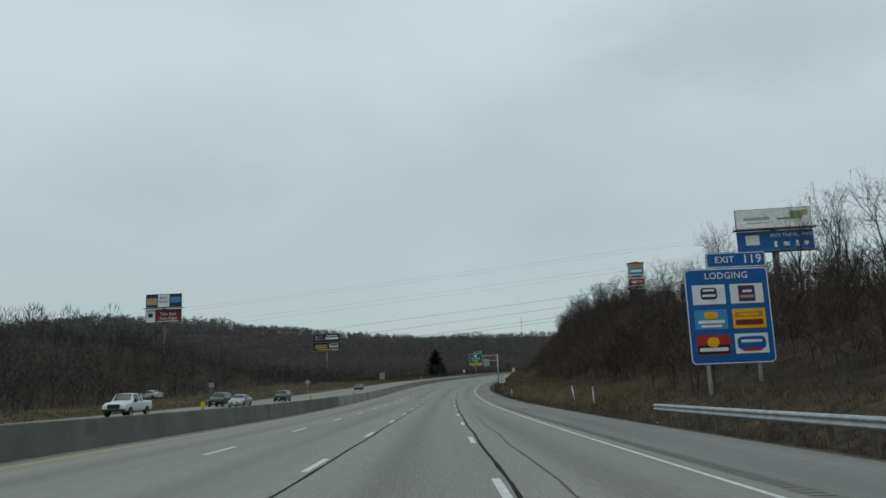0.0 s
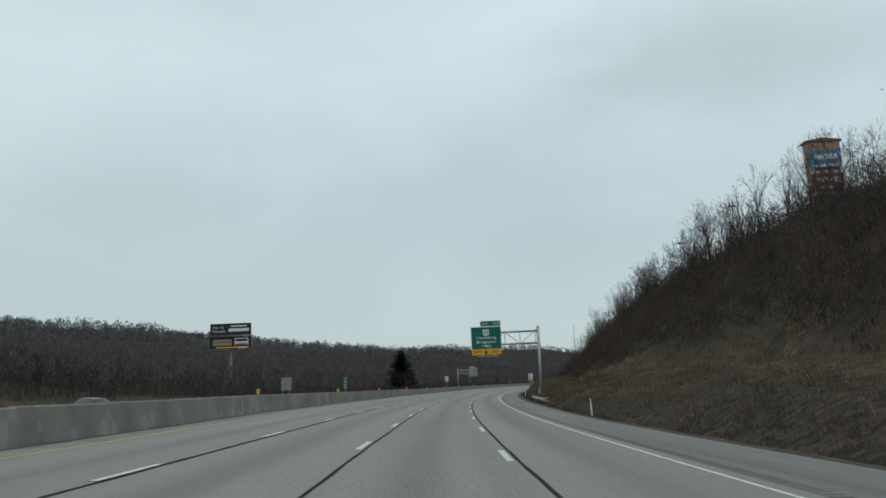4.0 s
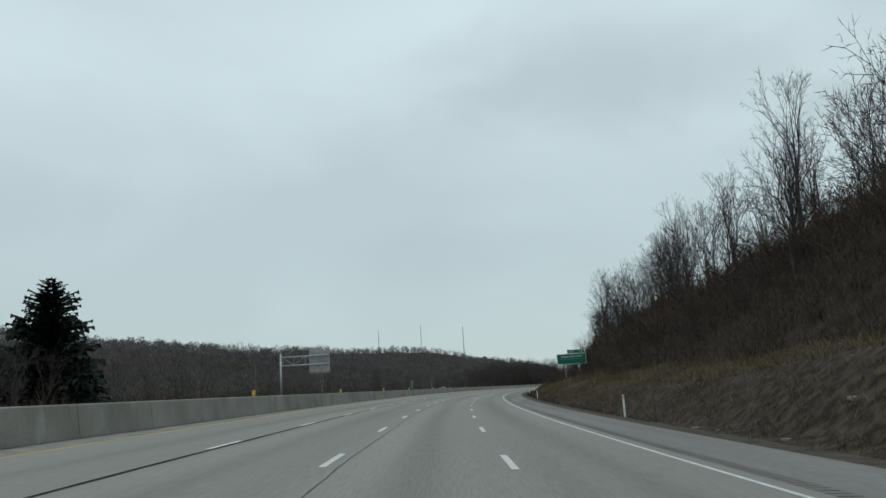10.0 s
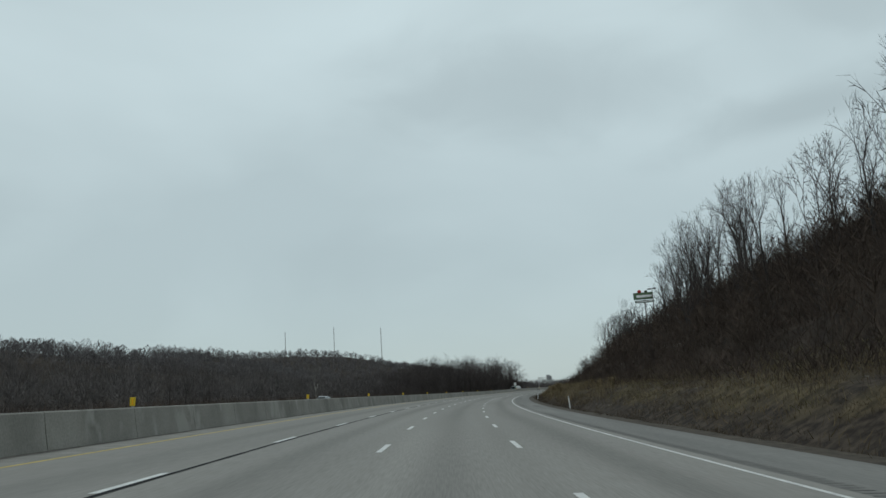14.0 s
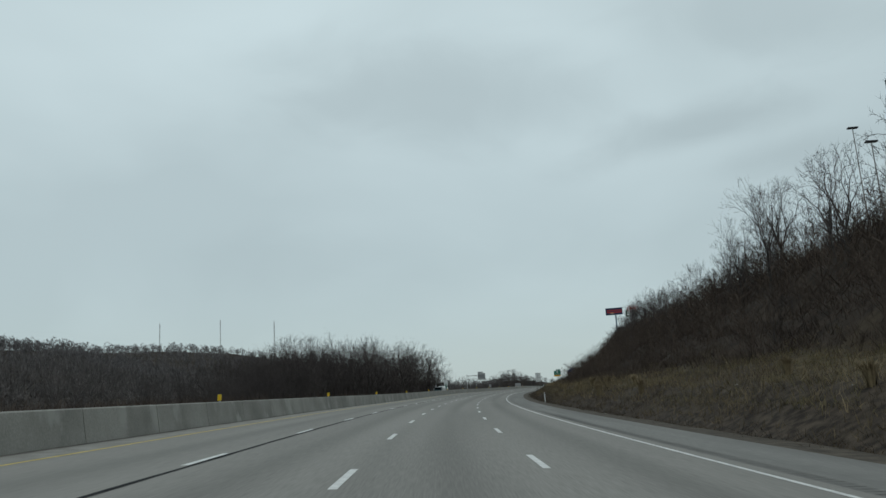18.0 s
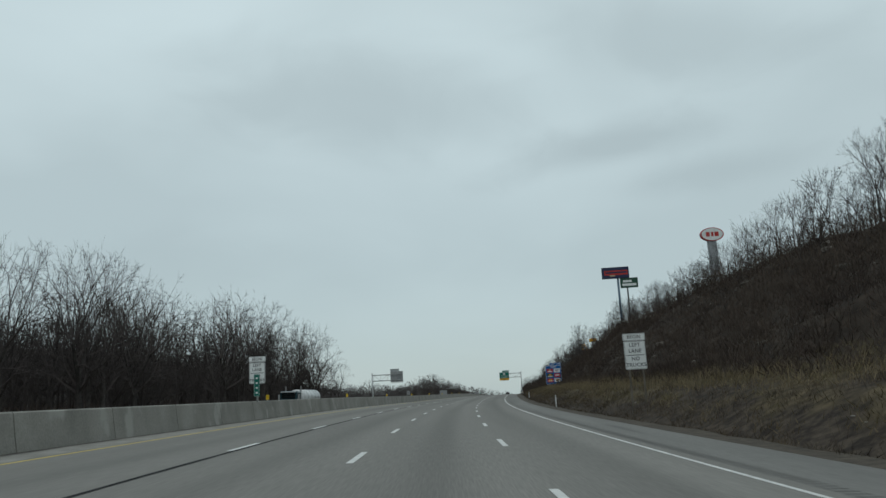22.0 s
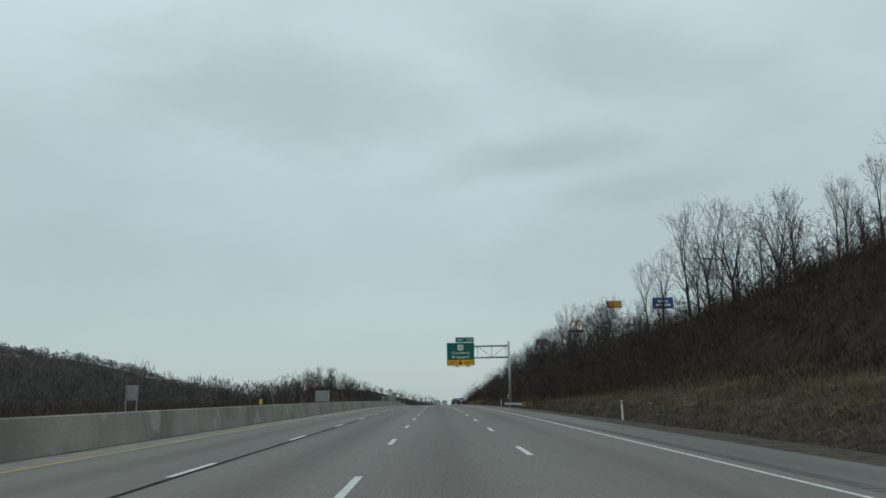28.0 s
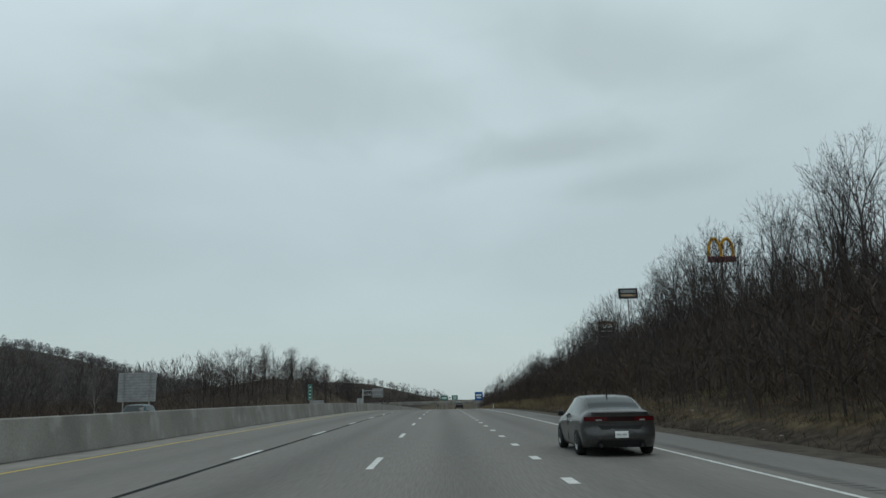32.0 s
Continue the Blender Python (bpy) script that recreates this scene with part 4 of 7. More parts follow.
brush("slope_brush", scatter(9000, -40, 1400, 11.8, 44, brushy, 21), "dark tangled brush on the upper slope", 0.6, 2.0, 26, BRUSH, 0.02)
brush("brambles", scatter(15000, 150, 1085, 14.5, 41, lambda s, o, r: o > float(np.interp(s, *GRASS)) + 1.2 * noise.noise(Vector((s * 0.12, 1.0, 1.0))) + 0.8 * r.random(), 25), "low dark reddish-brown brambles matted over the cut slope", 0.45, 1.3, 18, BRAMBLE, 0.026, 0.95)
brush("far_brush", scatter(5500, -40, 1560, -80, -36, lambda s, o, r: not (s < 300 and o > -47), 22), "dark brush along the edge of the far woods", 1.2, 3.0, 18, BRUSH, 0.035)
brush("knoll_brush", scatter(1200, 90, 320, -140, -72, None, 23), "dark brush on the knoll under the billboard", 1.2, 3.5, 14, BRUSH, 0.04)
brush("verge_grass", scatter(20000, -30, 1300, 10.5, 23, lambda s, o, r: o < float(np.interp(s, *GRASS)) + 3 and r.random() < 0.4 + 0.6 * (noise.noise(Vector((s * 0.06, o * 0.2, 3))) > 0.0), 24), "tufts of dead tan grass on the roadside bank", 0.25, 0.6, 10, DRY_GRASS, 0.014, 0.8)
brush("bank_cover", scatter(15000, -30, 1300, 9.2, 12.9, lambda s, o, r: noise.noise(Vector((s * 0.15, o * 0.5, 17))) > -0.25, 28), "short matted brown weeds and dead grass on the low bank beside the shoulder", 0.15, 0.42, 12, BANK_WEEDS, 0.011, 0.9)
brush("bank_weeds", scatter(15000, -30, 1300, 9.6, 22, lambda s, o, r: noise.noise(Vector((s * 0.08, o * 0.3, 13))) > -0.1, 29), "low dark dead weeds on the roadside bank", 0.25, 0.7, 14, BRUSH, 0.0095, 0.8)
plant(1, Q(417, 30, -0.1), 18.5, 1.0, "tall slim bare tree above the hillside wood", "hillside trees")
for kind, s, o, h in ((0, 514.5, 26.3, 18), (2, 520, 27.5, 17.5), (3, 511, 29, 15)):
    plant(kind, Q(s, o, -0.1), h, s, "tall spreading bare tree on the hillside", "hillside trees")
MOWN = material("mown_grass", (0.09, 0.075, 0.038), (0.165, 0.137, 0.074), 0.95, 0.3, 6, 0.0, per="island")
brush("far_verge_grass", scatter(7000, 20, 420, -48, -32.2, lambda s, o, r: o > -47, 33), "short tan-green winter grass beside the far carriageway", 0.2, 0.4, 8, MOWN, 0.05, 0.95)
brush("bench_grass", scatter(12500, 25, 1180, 11.6, 19.5, lambda s, o, r: r.random() < 0.25 + 0.75 * (noise.noise(Vector((s * 0.05, o * 0.25, 6))) > 0.0), 34), "olive-tan winter grass on the bench above the shoulder", 0.25, 0.55, 10, MOWN, 0.015, 0.85)
STRAW = material("straw_grass", (0.13, 0.099, 0.056), (0.255, 0.198, 0.117), 0.95, 0.3, 6, 0.0, per="island")
CLUMPS = ((612, 660, 11, 15, 120), (560, 612, 11, 15, 130), (660, 745, 11.5, 16.5, 160), (1180, 1400, 10.4, 13.8, 620), (790, 965, 13.2, 16.5, 420), (440, 480, 13, 18, 90), (44, 130, 10.6, 13.0, 280))
brush("tall_grass", [q for i, (a, b, c, d, n) in enumerate(CLUMPS) for q in scatter(n, a, b, c, d, None, 60 + i)], "tall clumps of straw-coloured dead grass on the bank", 0.45, 1.05, 26, STRAW, 0.009, 0.55)


def tussock(v, f, r, base, h, n):
    """One fountain of dead plume grass: a tight foot and blades that arch outwards."""
    for k in range(n):
        az, lean = r.uniform(0, 6.28), r.uniform(0.05, 0.5)
        out = Vector((math.cos(az), math.sin(az), 0))
        a = base + out * h * 0.16 * r.random()
        b = a + (out * lean * 0.5 + Vector((0, 0, 1))) * h * r.uniform(0.45, 0.6)
        c = b + (out * lean * 1.6 + Vector((0, 0, 1 - lean))) * h * r.uniform(0.3, 0.5)
        side = Vector((-out.y, out.x, 0)) * 0.016
        i = len(v)
        v.extend((a - side, a + side, b + side, b - side, c))
        f.extend(((i, i + 1, i + 2, i + 3), (i + 3, i + 2, i + 4)))


def plume_grass():
    r = random.Random(71)
    v, f = [], []
    for s, o, h in PLUMES:
        tussock(v, f, r, Q(s, o, -0.05), h, 150)
    for s, o in scatter(26, 560, 745, 11.8, 15.0, None, 72):
        tussock(v, f, r, Q(s, o, -0.05), r.uniform(0.7, 1.3), 110)
    tagged(new("plume_grass", mesh_of("plume_grass", v, f, STRAW)), "tall golden fountains of dead plume grass on the bank", "grass", "", "stuff")


PLUMES = ((634, 10.9, 1.1), (633, 11.5, 1.25), (631, 11.2, 0.8), (649, 11, 1.0), (631, 12.2, 0.9), (629.5, 12, 1.1), (629, 12.9, 1.3), (627.5, 12.6, 1.4), (626.5, 13.2, 1.4), (626, 12.5, 1.4), (625, 13, 1.6), (624.2, 12.2, 1.5), (623.4, 13.1, 1.5))
plume_grass()


def spruce(s, o, h):
    """A dark conical spruce with drooping tiers of branches."""
    t = thing("spruce_tree", facing(Q(s, o, -0.3), s), "dark green spruce tree beyond the far carriageway", "tree")
    r = random.Random(77)
    part("trunk", tubed((0, 0, 0), (0, 0, h * 0.97), 0.28, 0.03, 8), BARK, t)
    v, f = [], []
    z = h * 0.06
    while z < h * 0.985:
        q = z / h
        tier = 0.72 + 0.4 * abs(math.sin(q * 17.0 + 0.6))
        rad = h * 0.40 * (1 - q) ** 0.6 * tier * r.uniform(0.9, 1.1) + 0.15
        n = int(11 + 14 * (1 - q))
        for k in range(n):
            az = 6.283 * (k + r.random()) / n
            ln = rad * r.uniform(0.7, 1.1)
            d = Vector((math.cos(az), math.sin(az), r.uniform(-0.28, 0.05) + 0.5 * q))
            side = Vector((-math.sin(az), math.cos(az), 0))
            a = Vector((0, 0, z))
            for j in range(7):
                w = (j + 1) / 7
                p = a + d * ln * w
                for sg in (-1, 1):
                    tip = p + side * sg * ln * 0.38 * (1.15 - w) + d * ln * 0.1 + Vector((0, 0, -0.18 * ln * r.random()))
                    i = len(v)
                    v.extend((p - d * ln * 0.09, p + d * ln * 0.09 + Vector((0, 0, 0.05)), tip))
                    f.append((i, i + 1, i + 2))
        z += h * 0.028
    part("crown", mesh_of("crown", v, f, SPRUCE), None, t, "drooping dark needle branches")


spruce(438.8, -46.6, 16.0)


# ---------------------------------------------------------------- rocks on the cut slope
ROCK = material("sandstone", (0.085, 0.076, 0.065), (0.20, 0.178, 0.152), 0.95, 1.2, 14, 0.6, per="object")


def rock_mesh(seed, flat):
    r = random.Random(seed)
    bm = bmesh.new()
    bmesh.ops.create_icosphere(bm, subdivisions=2, radius=0.5)
    off = Vector((seed * 3.1, 0, 0))
    for v in bm.verts:
        n = noise.noise(v.co * 2.1 + off)
        v.co *= 1 + 0.45 * n
        for ax in range(3):
            lim = 0.36 + 0.06 * noise.noise(v.co * 3 + off)
            v.co[ax] = max(-lim, min(lim, v.co[ax]))
        v.co.z *= flat
    me = bpy.data.meshes.new("rock")
    bm.to_mesh(me); bm.free()
    me.materials.append(ROCK)
    return me


ROCKS = [rock_mesh(i, f) for i, f in enumerate((0.8, 0.45, 0.35, 0.6, 0.3))]


def rocks():
    r = random.Random(44)
    zones = [(330, 400, 29, 36, 26, 0.5, 1.9), (440, 475, 13, 22, 14, 0.5, 1.6), (560, 640, 20, 30, 10, 0.5, 1.6), (690, 790, 14, 30, 14, 0.5, 1.5), (800, 965, 20, 37, 110, 0.35, 1.9), (250, 330, 16, 30, 10, 0.4, 1.2)]
    for s0, s1, o0, o1, n, a, b in zones:
        for i in range(n):
            s, o = r.uniform(s0, s1), r.uniform(o0, o1)
            k = a + (b - a) * r.random() ** 2
            me = ROCKS[r.randrange(5)]
            ob = new("rock", me)
            ob.matrix_world = facing(Q(s, o, -0.02 * k), s, r.uniform(-25, 25)) @ Matrix.Rotation(r.uniform(-0.35, 0.1), 4, "Y") @ Matrix.Diagonal((k * 0.8, k * r.uniform(1.0, 1.8), k * 0.8, 1))
            tagged(ob, "weathered brown sandstone rock bedded in the slope", "rock", "slope rocks")


rocks()


def verge_stones():
    """Small loose stones and broken rock on the cut bank."""
    r = random.Random(46)
    V, F, n = [], [], 0
    base = [(np.array([tuple(v.co) for v in m.vertices]), [tuple(p.vertices) for p in m.polygons]) for m in ROCKS]
    for i in range(420):
        s, o = r.uniform(20, 1180), r.uniform(9.3, 15.0)
        vv, ff = base[r.randrange(5)]
        k = 0.08 + 0.34 * r.random() ** 3
        m = np.array((Matrix.Rotation(r.uniform(0, 6.3), 3, "Z") @ Matrix.Diagonal((k, k * r.uniform(1, 1.6), k * 0.8))))
        V.append(vv @ m.T + np.array(Q(s, o, 0.04 * k)))
        F.extend(tuple(q + n for q in f) for f in ff)
        n += len(vv)
    tagged(new("verge_stones", mesh_of("verge_stones", np.concatenate(V), F, material("pale_stone", (0.13, 0.12, 0.105), (0.33, 0.31, 0.28), 0.95, 1.2, 14, 0.4, per="island"))), "loose pale stones scattered on the roadside bank", "stones", "", "stuff")


verge_stones()

# ---------------------------------------------------------------- lane lines, tar seams, grooves
markings = thing("lane_marking", Matrix.Identity(4), "broken white lane lines painted on the asphalt", "road marking", "", "structure")


def bar_mesh(length, width):
    bm = boxed(-width / 2, width / 2, -length / 2, length / 2, 0.0, 0.005)
    me = bpy.data.meshes.new("dash")
    bm.to_mesh(me); bm.free()
    me.materials.append(WHITE_LINE)
    return me


LONG, SHORT = bar_mesh(3.05, 0.15), bar_mesh(0.95, 0.2)


def dashes(first, gap, o, upto, mesh, start=-40.0):
    s = first
    while s < upto:
        if s > start:
            d = new("dash", mesh)
            d.parent = markings
            d.matrix_world = banked(s, o, 0.003)
        s += gap


dashes(10.4 - 12.161 * 5, 12.161, -5.5, 1330, LONG)
dashes(4.9 - 12.184 * 4, 12.184, -1.83, 1330, LONG)
dashes(-0.4 - 12.337 * 3, 12.337, 1.83, 1086, LONG)
dashes(1146 - 4.88 * 12, 4.88, 1.83, 1300, SHORT)
strip("tar_seam", -5.42, -5.29, 120, 1330, TAR, 0.006, "dark tar seam along a lane joint", "crack seal", 1.5, 0.03)
strip("tar_seam", -1.68, -1.61, -40, 262, TAR, 0.006, "dark tar seam along a lane joint", "crack seal", 1.5, 0.05)
strip("tar_seam", 1.98, 2.06, -40, 243, TAR, 0.006, "dark tar seam along a lane joint", "crack seal", 1.5, 0.05)
strip("tar_seam", 2.79, 2.83, -40, 48, material("old_tar", (0.045, 0.044, 0.042), (0.08, 0.078, 0.074), 0.9, 2, 30, 0.1), 0.006, "wavering dark tar seam across a lane", "crack seal", 1.0, 0.1)
strip("tar_seam", -1.5, -1.47, 262, 480, material("old_tar", (0.07, 0.069, 0.066), (0.12, 0.118, 0.112), 0.9, 2, 30, 0.1), 0.006, "thin dark crack beside a lane line", "crack seal", 1.5, 0.12)


def grooves():
    # flat bars on the surface; the recesses' shade is in their darker colour
    v, f = [], []
    s = -10.0
    while s < 1260:
        i = len(v)
        for ds, o in ((0, 5.78), (0, 6.16), (0.07, 6.16), (0.07, 5.78)):
            v.append(P(s + ds, o, 0.003))
        f.append((i, i + 1, i + 2, i + 3))
        s += 0.3
    tagged(new("rumble_strip", mesh_of("rumble_strip", v, f, material("groove_shade", (0.135, 0.131, 0.123), (0.17, 0.165, 0.155), 0.9))), "rows of flat bars on the shoulder, coloured as the shade in rumble grooves", "rumble strip", "", "stuff")


grooves()
strip("barrier_dust", lambda s: wall_at(s) + 0.62, lambda s: wall_at(s) + 1.75, 96, 1500, DUST, 0.0025, "pale dusty strip of shoulder along the barrier's foot", "road debris", 2.0, 0.1)
strip("barrier_debris", lambda s: wall_at(s) + 0.28, lambda s: wall_at(s) + 0.56, -60, 1500, GRIT, 0.004, "dark strip of grit and leaves along the barrier's foot", "road debris", 2.0, 0.12)
strip("verge_debris", lambda s: paved(s) - 0.12, RIGHT + 0.75, -60, 1500, VERGE_DIRT, -0.02, "ragged edge of gravel and dirt beside the shoulder", "road debris", 2.0, 0.2)


# ---------------------------------------------------------------- concrete barrier
def wall_top(s):
    """The barrier's height: it steps up from the older low wall."""
    return float(np.interp(s, [30, 85, 215], [0.95, 1.03, 1.07]))


def barrier():
    root = thing("wall_median", Matrix.Identity(4), "grey precast concrete median barrier with vertical joints and stains", "barrier", "", "structure")
    prof = [(-0.31, -0.1), (-0.31, 0.02), (-0.22, 0.5), (-0.12, 1.16), (-0.09, 1.2), (0.09, 1.2), (0.12, 1.16), (0.22, 0.5), (0.31, 0.02), (0.31, -0.1)]
    v, f = [], []
    n = len(prof)
    for y, k in ((-3.005, 0.998), (-3.001, 1.0), (3.001, 1.0), (3.005, 0.998)):
        v += [(x * k, y, z) for x, z in prof]
    for i in range(3):
        for k in range(n - 1):
            a = i * n + k
            f.append((a, a + n, a + n + 1, a + 1))
    f.append(tuple(range(n)))
    f.append(tuple(range(4 * n - 1, 3 * n - 1, -1)))
    me = mesh_of("barrier_block", v, f, CONCRETE)
    old = me.copy()
    old.materials[0] = OLD_CONCRETE
    for i in range(250):
        ob = new("barrier_block", me if i > 23 else old)
        ob.parent = root
        q = -57 + 6.0102 * i
        ob.matrix_world = banked(q, wall_at(q)) @ Matrix.Diagonal((1, 1, wall_top(q) / 1.2, 1))


barrier()
YELLOW = paint("reflector_yellow", (0.62, 0.44, 0.03))
BLACK = paint("black_paint", (0.02, 0.02, 0.022))
WHITE = paint("white_paint", (0.74, 0.75, 0.74))
GREEN = paint("sign_green", (0.002, 0.135, 0.098))
BLUE = paint("sign_blue", (0.008, 0.105, 0.33))
GOLD = paint("sign_yellow", (0.80, 0.40, 0.005))
RED = paint("sign_red", (0.42, 0.03, 0.025))
NAVY = paint("navy_panel", (0.022, 0.03, 0.075))
PURPLE = paint("purple_panel", (0.075, 0.03, 0.09))
DARK = paint("dark_panel", (0.025, 0.027, 0.03))
TAN = paint("tan_panel", (0.42, 0.30, 0.19))
SKYBLUE = paint("light_blue_panel", (0.06, 0.26, 0.5))
OLIVE = paint("olive_panel", (0.04, 0.055, 0.02))
DKGREEN = paint("dark_green_panel", (0.02, 0.07, 0.045))
MAROON = paint("maroon_panel", (0.16, 0.025, 0.03))
ORANGE = paint("orange_panel", (0.55, 0.2, 0.05))
ALU = material("sign_back_aluminium", (0.30, 0.31, 0.315), (0.42, 0.43, 0.435), 0.55, 1.5, 12, 0.03, metal=0.35)


def reflector():
    t = thing("barrier_reflector", Matrix.Identity(4), "yellow reflector panel on top of the concrete barrier", "reflector", "barrier reflectors")
    part("panel", boxed(-0.1, 0.1, -0.02, 0.02, 0.06, 0.37, bevel=0.012), YELLOW, t)
    part("bracket", boxed(-0.05, 0.05, 0.021, 0.05, 0.0, 0.26), STEEL, t, "small steel bracket")
    part("rib", boxed(-0.02, 0.02, -0.035, -0.021, 0.1, 0.34), GOLD, t)
    return t


first = reflector()
first.matrix_basis = banked(37.2 - 30.3 * 2, wall_at(-29), wall_top(-29) - 0.01)
for k in range(-1, 34):
    s = 38.4 + 30.35 * k + float(np.interp(k, [0, 5, 6, 12, 14, 15, 16, 19], [0, -1.0, -1.4, -1.8, -0.9, -4.0, -0.8, 0]))
    copy_thing(first, banked(s, wall_at(s), wall_top(s) - 0.01))


def delineator():
    t = thing("delineator_post", Matrix.Identity(4), "slim white plastic delineator post on the verge", "road post", "delineator posts")
    bm = bmesh.new()
    box(bm, -0.055, 0.055, -0.012, 0.012, -0.3, 1.18, bevel=0.01)
    part("post", bm, WHITE, t)
    part("reflector", boxed(-0.04, 0.04, -0.02, -0.013, 0.98, 1.12), ALU, t, "small silver reflector")
    return t


post = delineator()
DELINEATORS = [(54, 11.4, 0), (64, 11.7, -8), (114.8, 10.3, 2), (193, 9.8, -2), (282, 9.8, 3), (395, 9.8, 0), (455, 9.8, -3), (512, 9.8, 2), (567, 9.8, -4), (635.2, 9.8, 3), (731, 9.8, -1), (857, 9.8, 0), (921, 9.8, 1), (1034, 9.9, 0), (1112, 9.8, 2), (1289, 9.8, 0)]
for k, (s, o, lean) in enumerate(DELINEATORS):
    m = facing(Q(s, o), s, 0) @ Matrix.Rotation(radians(lean), 4, "Y")
    if k == 0:
        post.matrix_basis = m
    else:
        copy_thing(post, m)


# ---------------------------------------------------------------- guard rails
def guard_rail(s0, s1, o, marker=None, drop=0.0):
    t = thing("guard_rail", facing(P(s0, o, -drop), s0), "galvanised W-beam guard rail on short posts beside the shoulder", "guard rail", "guard rails")
    inv = t.matrix_world.inverted()
    prof = [(0.0, 0.44), (-0.02, 0.46), (-0.08, 0.50), (-0.08, 0.54), (-0.01, 0.585), (-0.01, 0.605), (-0.08, 0.65), (-0.08, 0.69), (-0.02, 0.73), (0.0, 0.75)]
    n = len(prof)
    s = s0
    while s < s1 - 0.1:
        v, f = [], []
        e = min(s + 3.81, s1)
        for q in (s, (s + e) / 2, e):
            v += [inv @ P(q, o + x, z - drop) for x, z in prof]
            v += [inv @ P(q, o + x + 0.012, z - drop) for x, z in prof]
        m = 2 * n
        for i in range(2):
            for k in range(n - 1):
                a = i * m + k
                f.append((a, a + 1, a + m + 1, a + m))
                f.append((a + n, a + n + m, a + n + m + 1, a + n + 1))
        part("rail", mesh_of("rail", v, f, STEEL, smooth=True), None, t)
        for q in (s, s + 1.9):
            if q < s1:
                c = inv @ P(q, o + 0.14, -drop)
                part("post", boxed(c.x - 0.05, c.x + 0.1, c.y - 0.05, c.y + 0.05, c.z - 0.5, c.z + 0.7, bevel=0.008), WOOD_POST, t, "dark weathered post")
        s = e
    part("end_wing", boxed(-0.1, 0.02, -0.35, 0.0, 0.44, 0.75, bevel=0.02), STEEL, t, "flared steel end of the rail")
    if marker:
        mk = thing("hazard_marker", facing(P(s0 - 0.3, o + 0.15, -drop), s0), "square yellow and black striped hazard marker", "road sign")
        part("panel", boxed(-0.23, 0.23, -0.02, 0.0, 0.4, 0.86, bevel=0.015), GOLD, mk)
        for k in range(3):
            bm = boxed(-0.04, 0.04, -0.006, 0.0, -0.2, 0.2)
            bmesh.ops.transform(bm, verts=bm.verts, matrix=Matrix.Translation((-0.14 + 0.14 * k, -0.022, 0.63)) @ Matrix.Rotation(radians(40), 4, "Y"))
            part("stripe", bm, BLACK, mk)
        part("post", boxed(-0.04, 0.04, 0.0, 0.06, -0.4, 0.8), WOOD_POST, mk)


guard_rail(-12, 33, 10.0)
guard_rail(226, 249, 9.95, True, 0.17)
guard_rail(1085.2, 1109, 10.1, True, 0.28)


# ---------------------------------------------------------------- signs
def letters(parent, text, x, z, size, mat, y=-0.03, name="legend", wide=1.0):
    """Raised lettering, centred at x, z, facing back along the road."""
    cu = bpy.data.curves.new(name, "FONT")
    cu.body, cu.size, cu.align_x, cu.align_y, cu.extrude = text, size, "CENTER", "CENTER", 0.003
    cu.offset = size * 0.006
    cu.space_character = 1.06
    cu.resolution_u = 3
    tmp = bpy.data.objects.new(name, cu)
    me = bpy.data.meshes.new_from_object(tmp)
    bpy.data.objects.remove(tmp)
    bpy.data.curves.remove(cu)
    me.transform(Matrix.Translation((x, y, z)) @ Matrix.Rotation(radians(90), 4, "X") @ Matrix.Diagonal((wide, 1, 1, 1)))
    # each character is a piece of its own: loose islands, joined where they stand over one another
    root = list(range(len(me.vertices)))

    def find(i):
        while root[i] != i:
            root[i] = root[root[i]]
            i = root[i]
        return i
    for e in me.edges:
        i, j = find(e.vertices[0]), find(e.vertices[1])
        root[i] = j
    spans = {}
    for i, q in enumerate(me.vertices):
        a = spans.setdefault(find(i), [9e9, -9e9])
        a[0], a[1] = min(a[0], q.co.x), max(a[1], q.co.x)
    chars = []
    for k, (a, b) in sorted(spans.items(), key=lambda q: q[1]):
        if chars and min(b, chars[-1][1]) - max(a, chars[-1][0]) > 0.5 * min(b - a, chars[-1][1] - chars[-1][0]):
            chars[-1][1] = max(chars[-1][1], b)
            chars[-1][2].add(k)
        else:
            chars.append([a, b, {k}])
    faces = {}
    for p in me.polygons:
        faces.setdefault(find(p.vertices[0]), []).append(tuple(p.vertices))
    for _, _, group in chars:
        fs = [f for k in group for f in faces.get(k, [])]
        used = {v: n for n, v in enumerate(sorted({v for f in fs for v in f}))}
        part("letter", mesh_of("letter", [me.vertices[v].co for v in used], [tuple(used[v] for v in f) for f in fs], mat), mat, parent)
    bpy.data.meshes.remove(me)


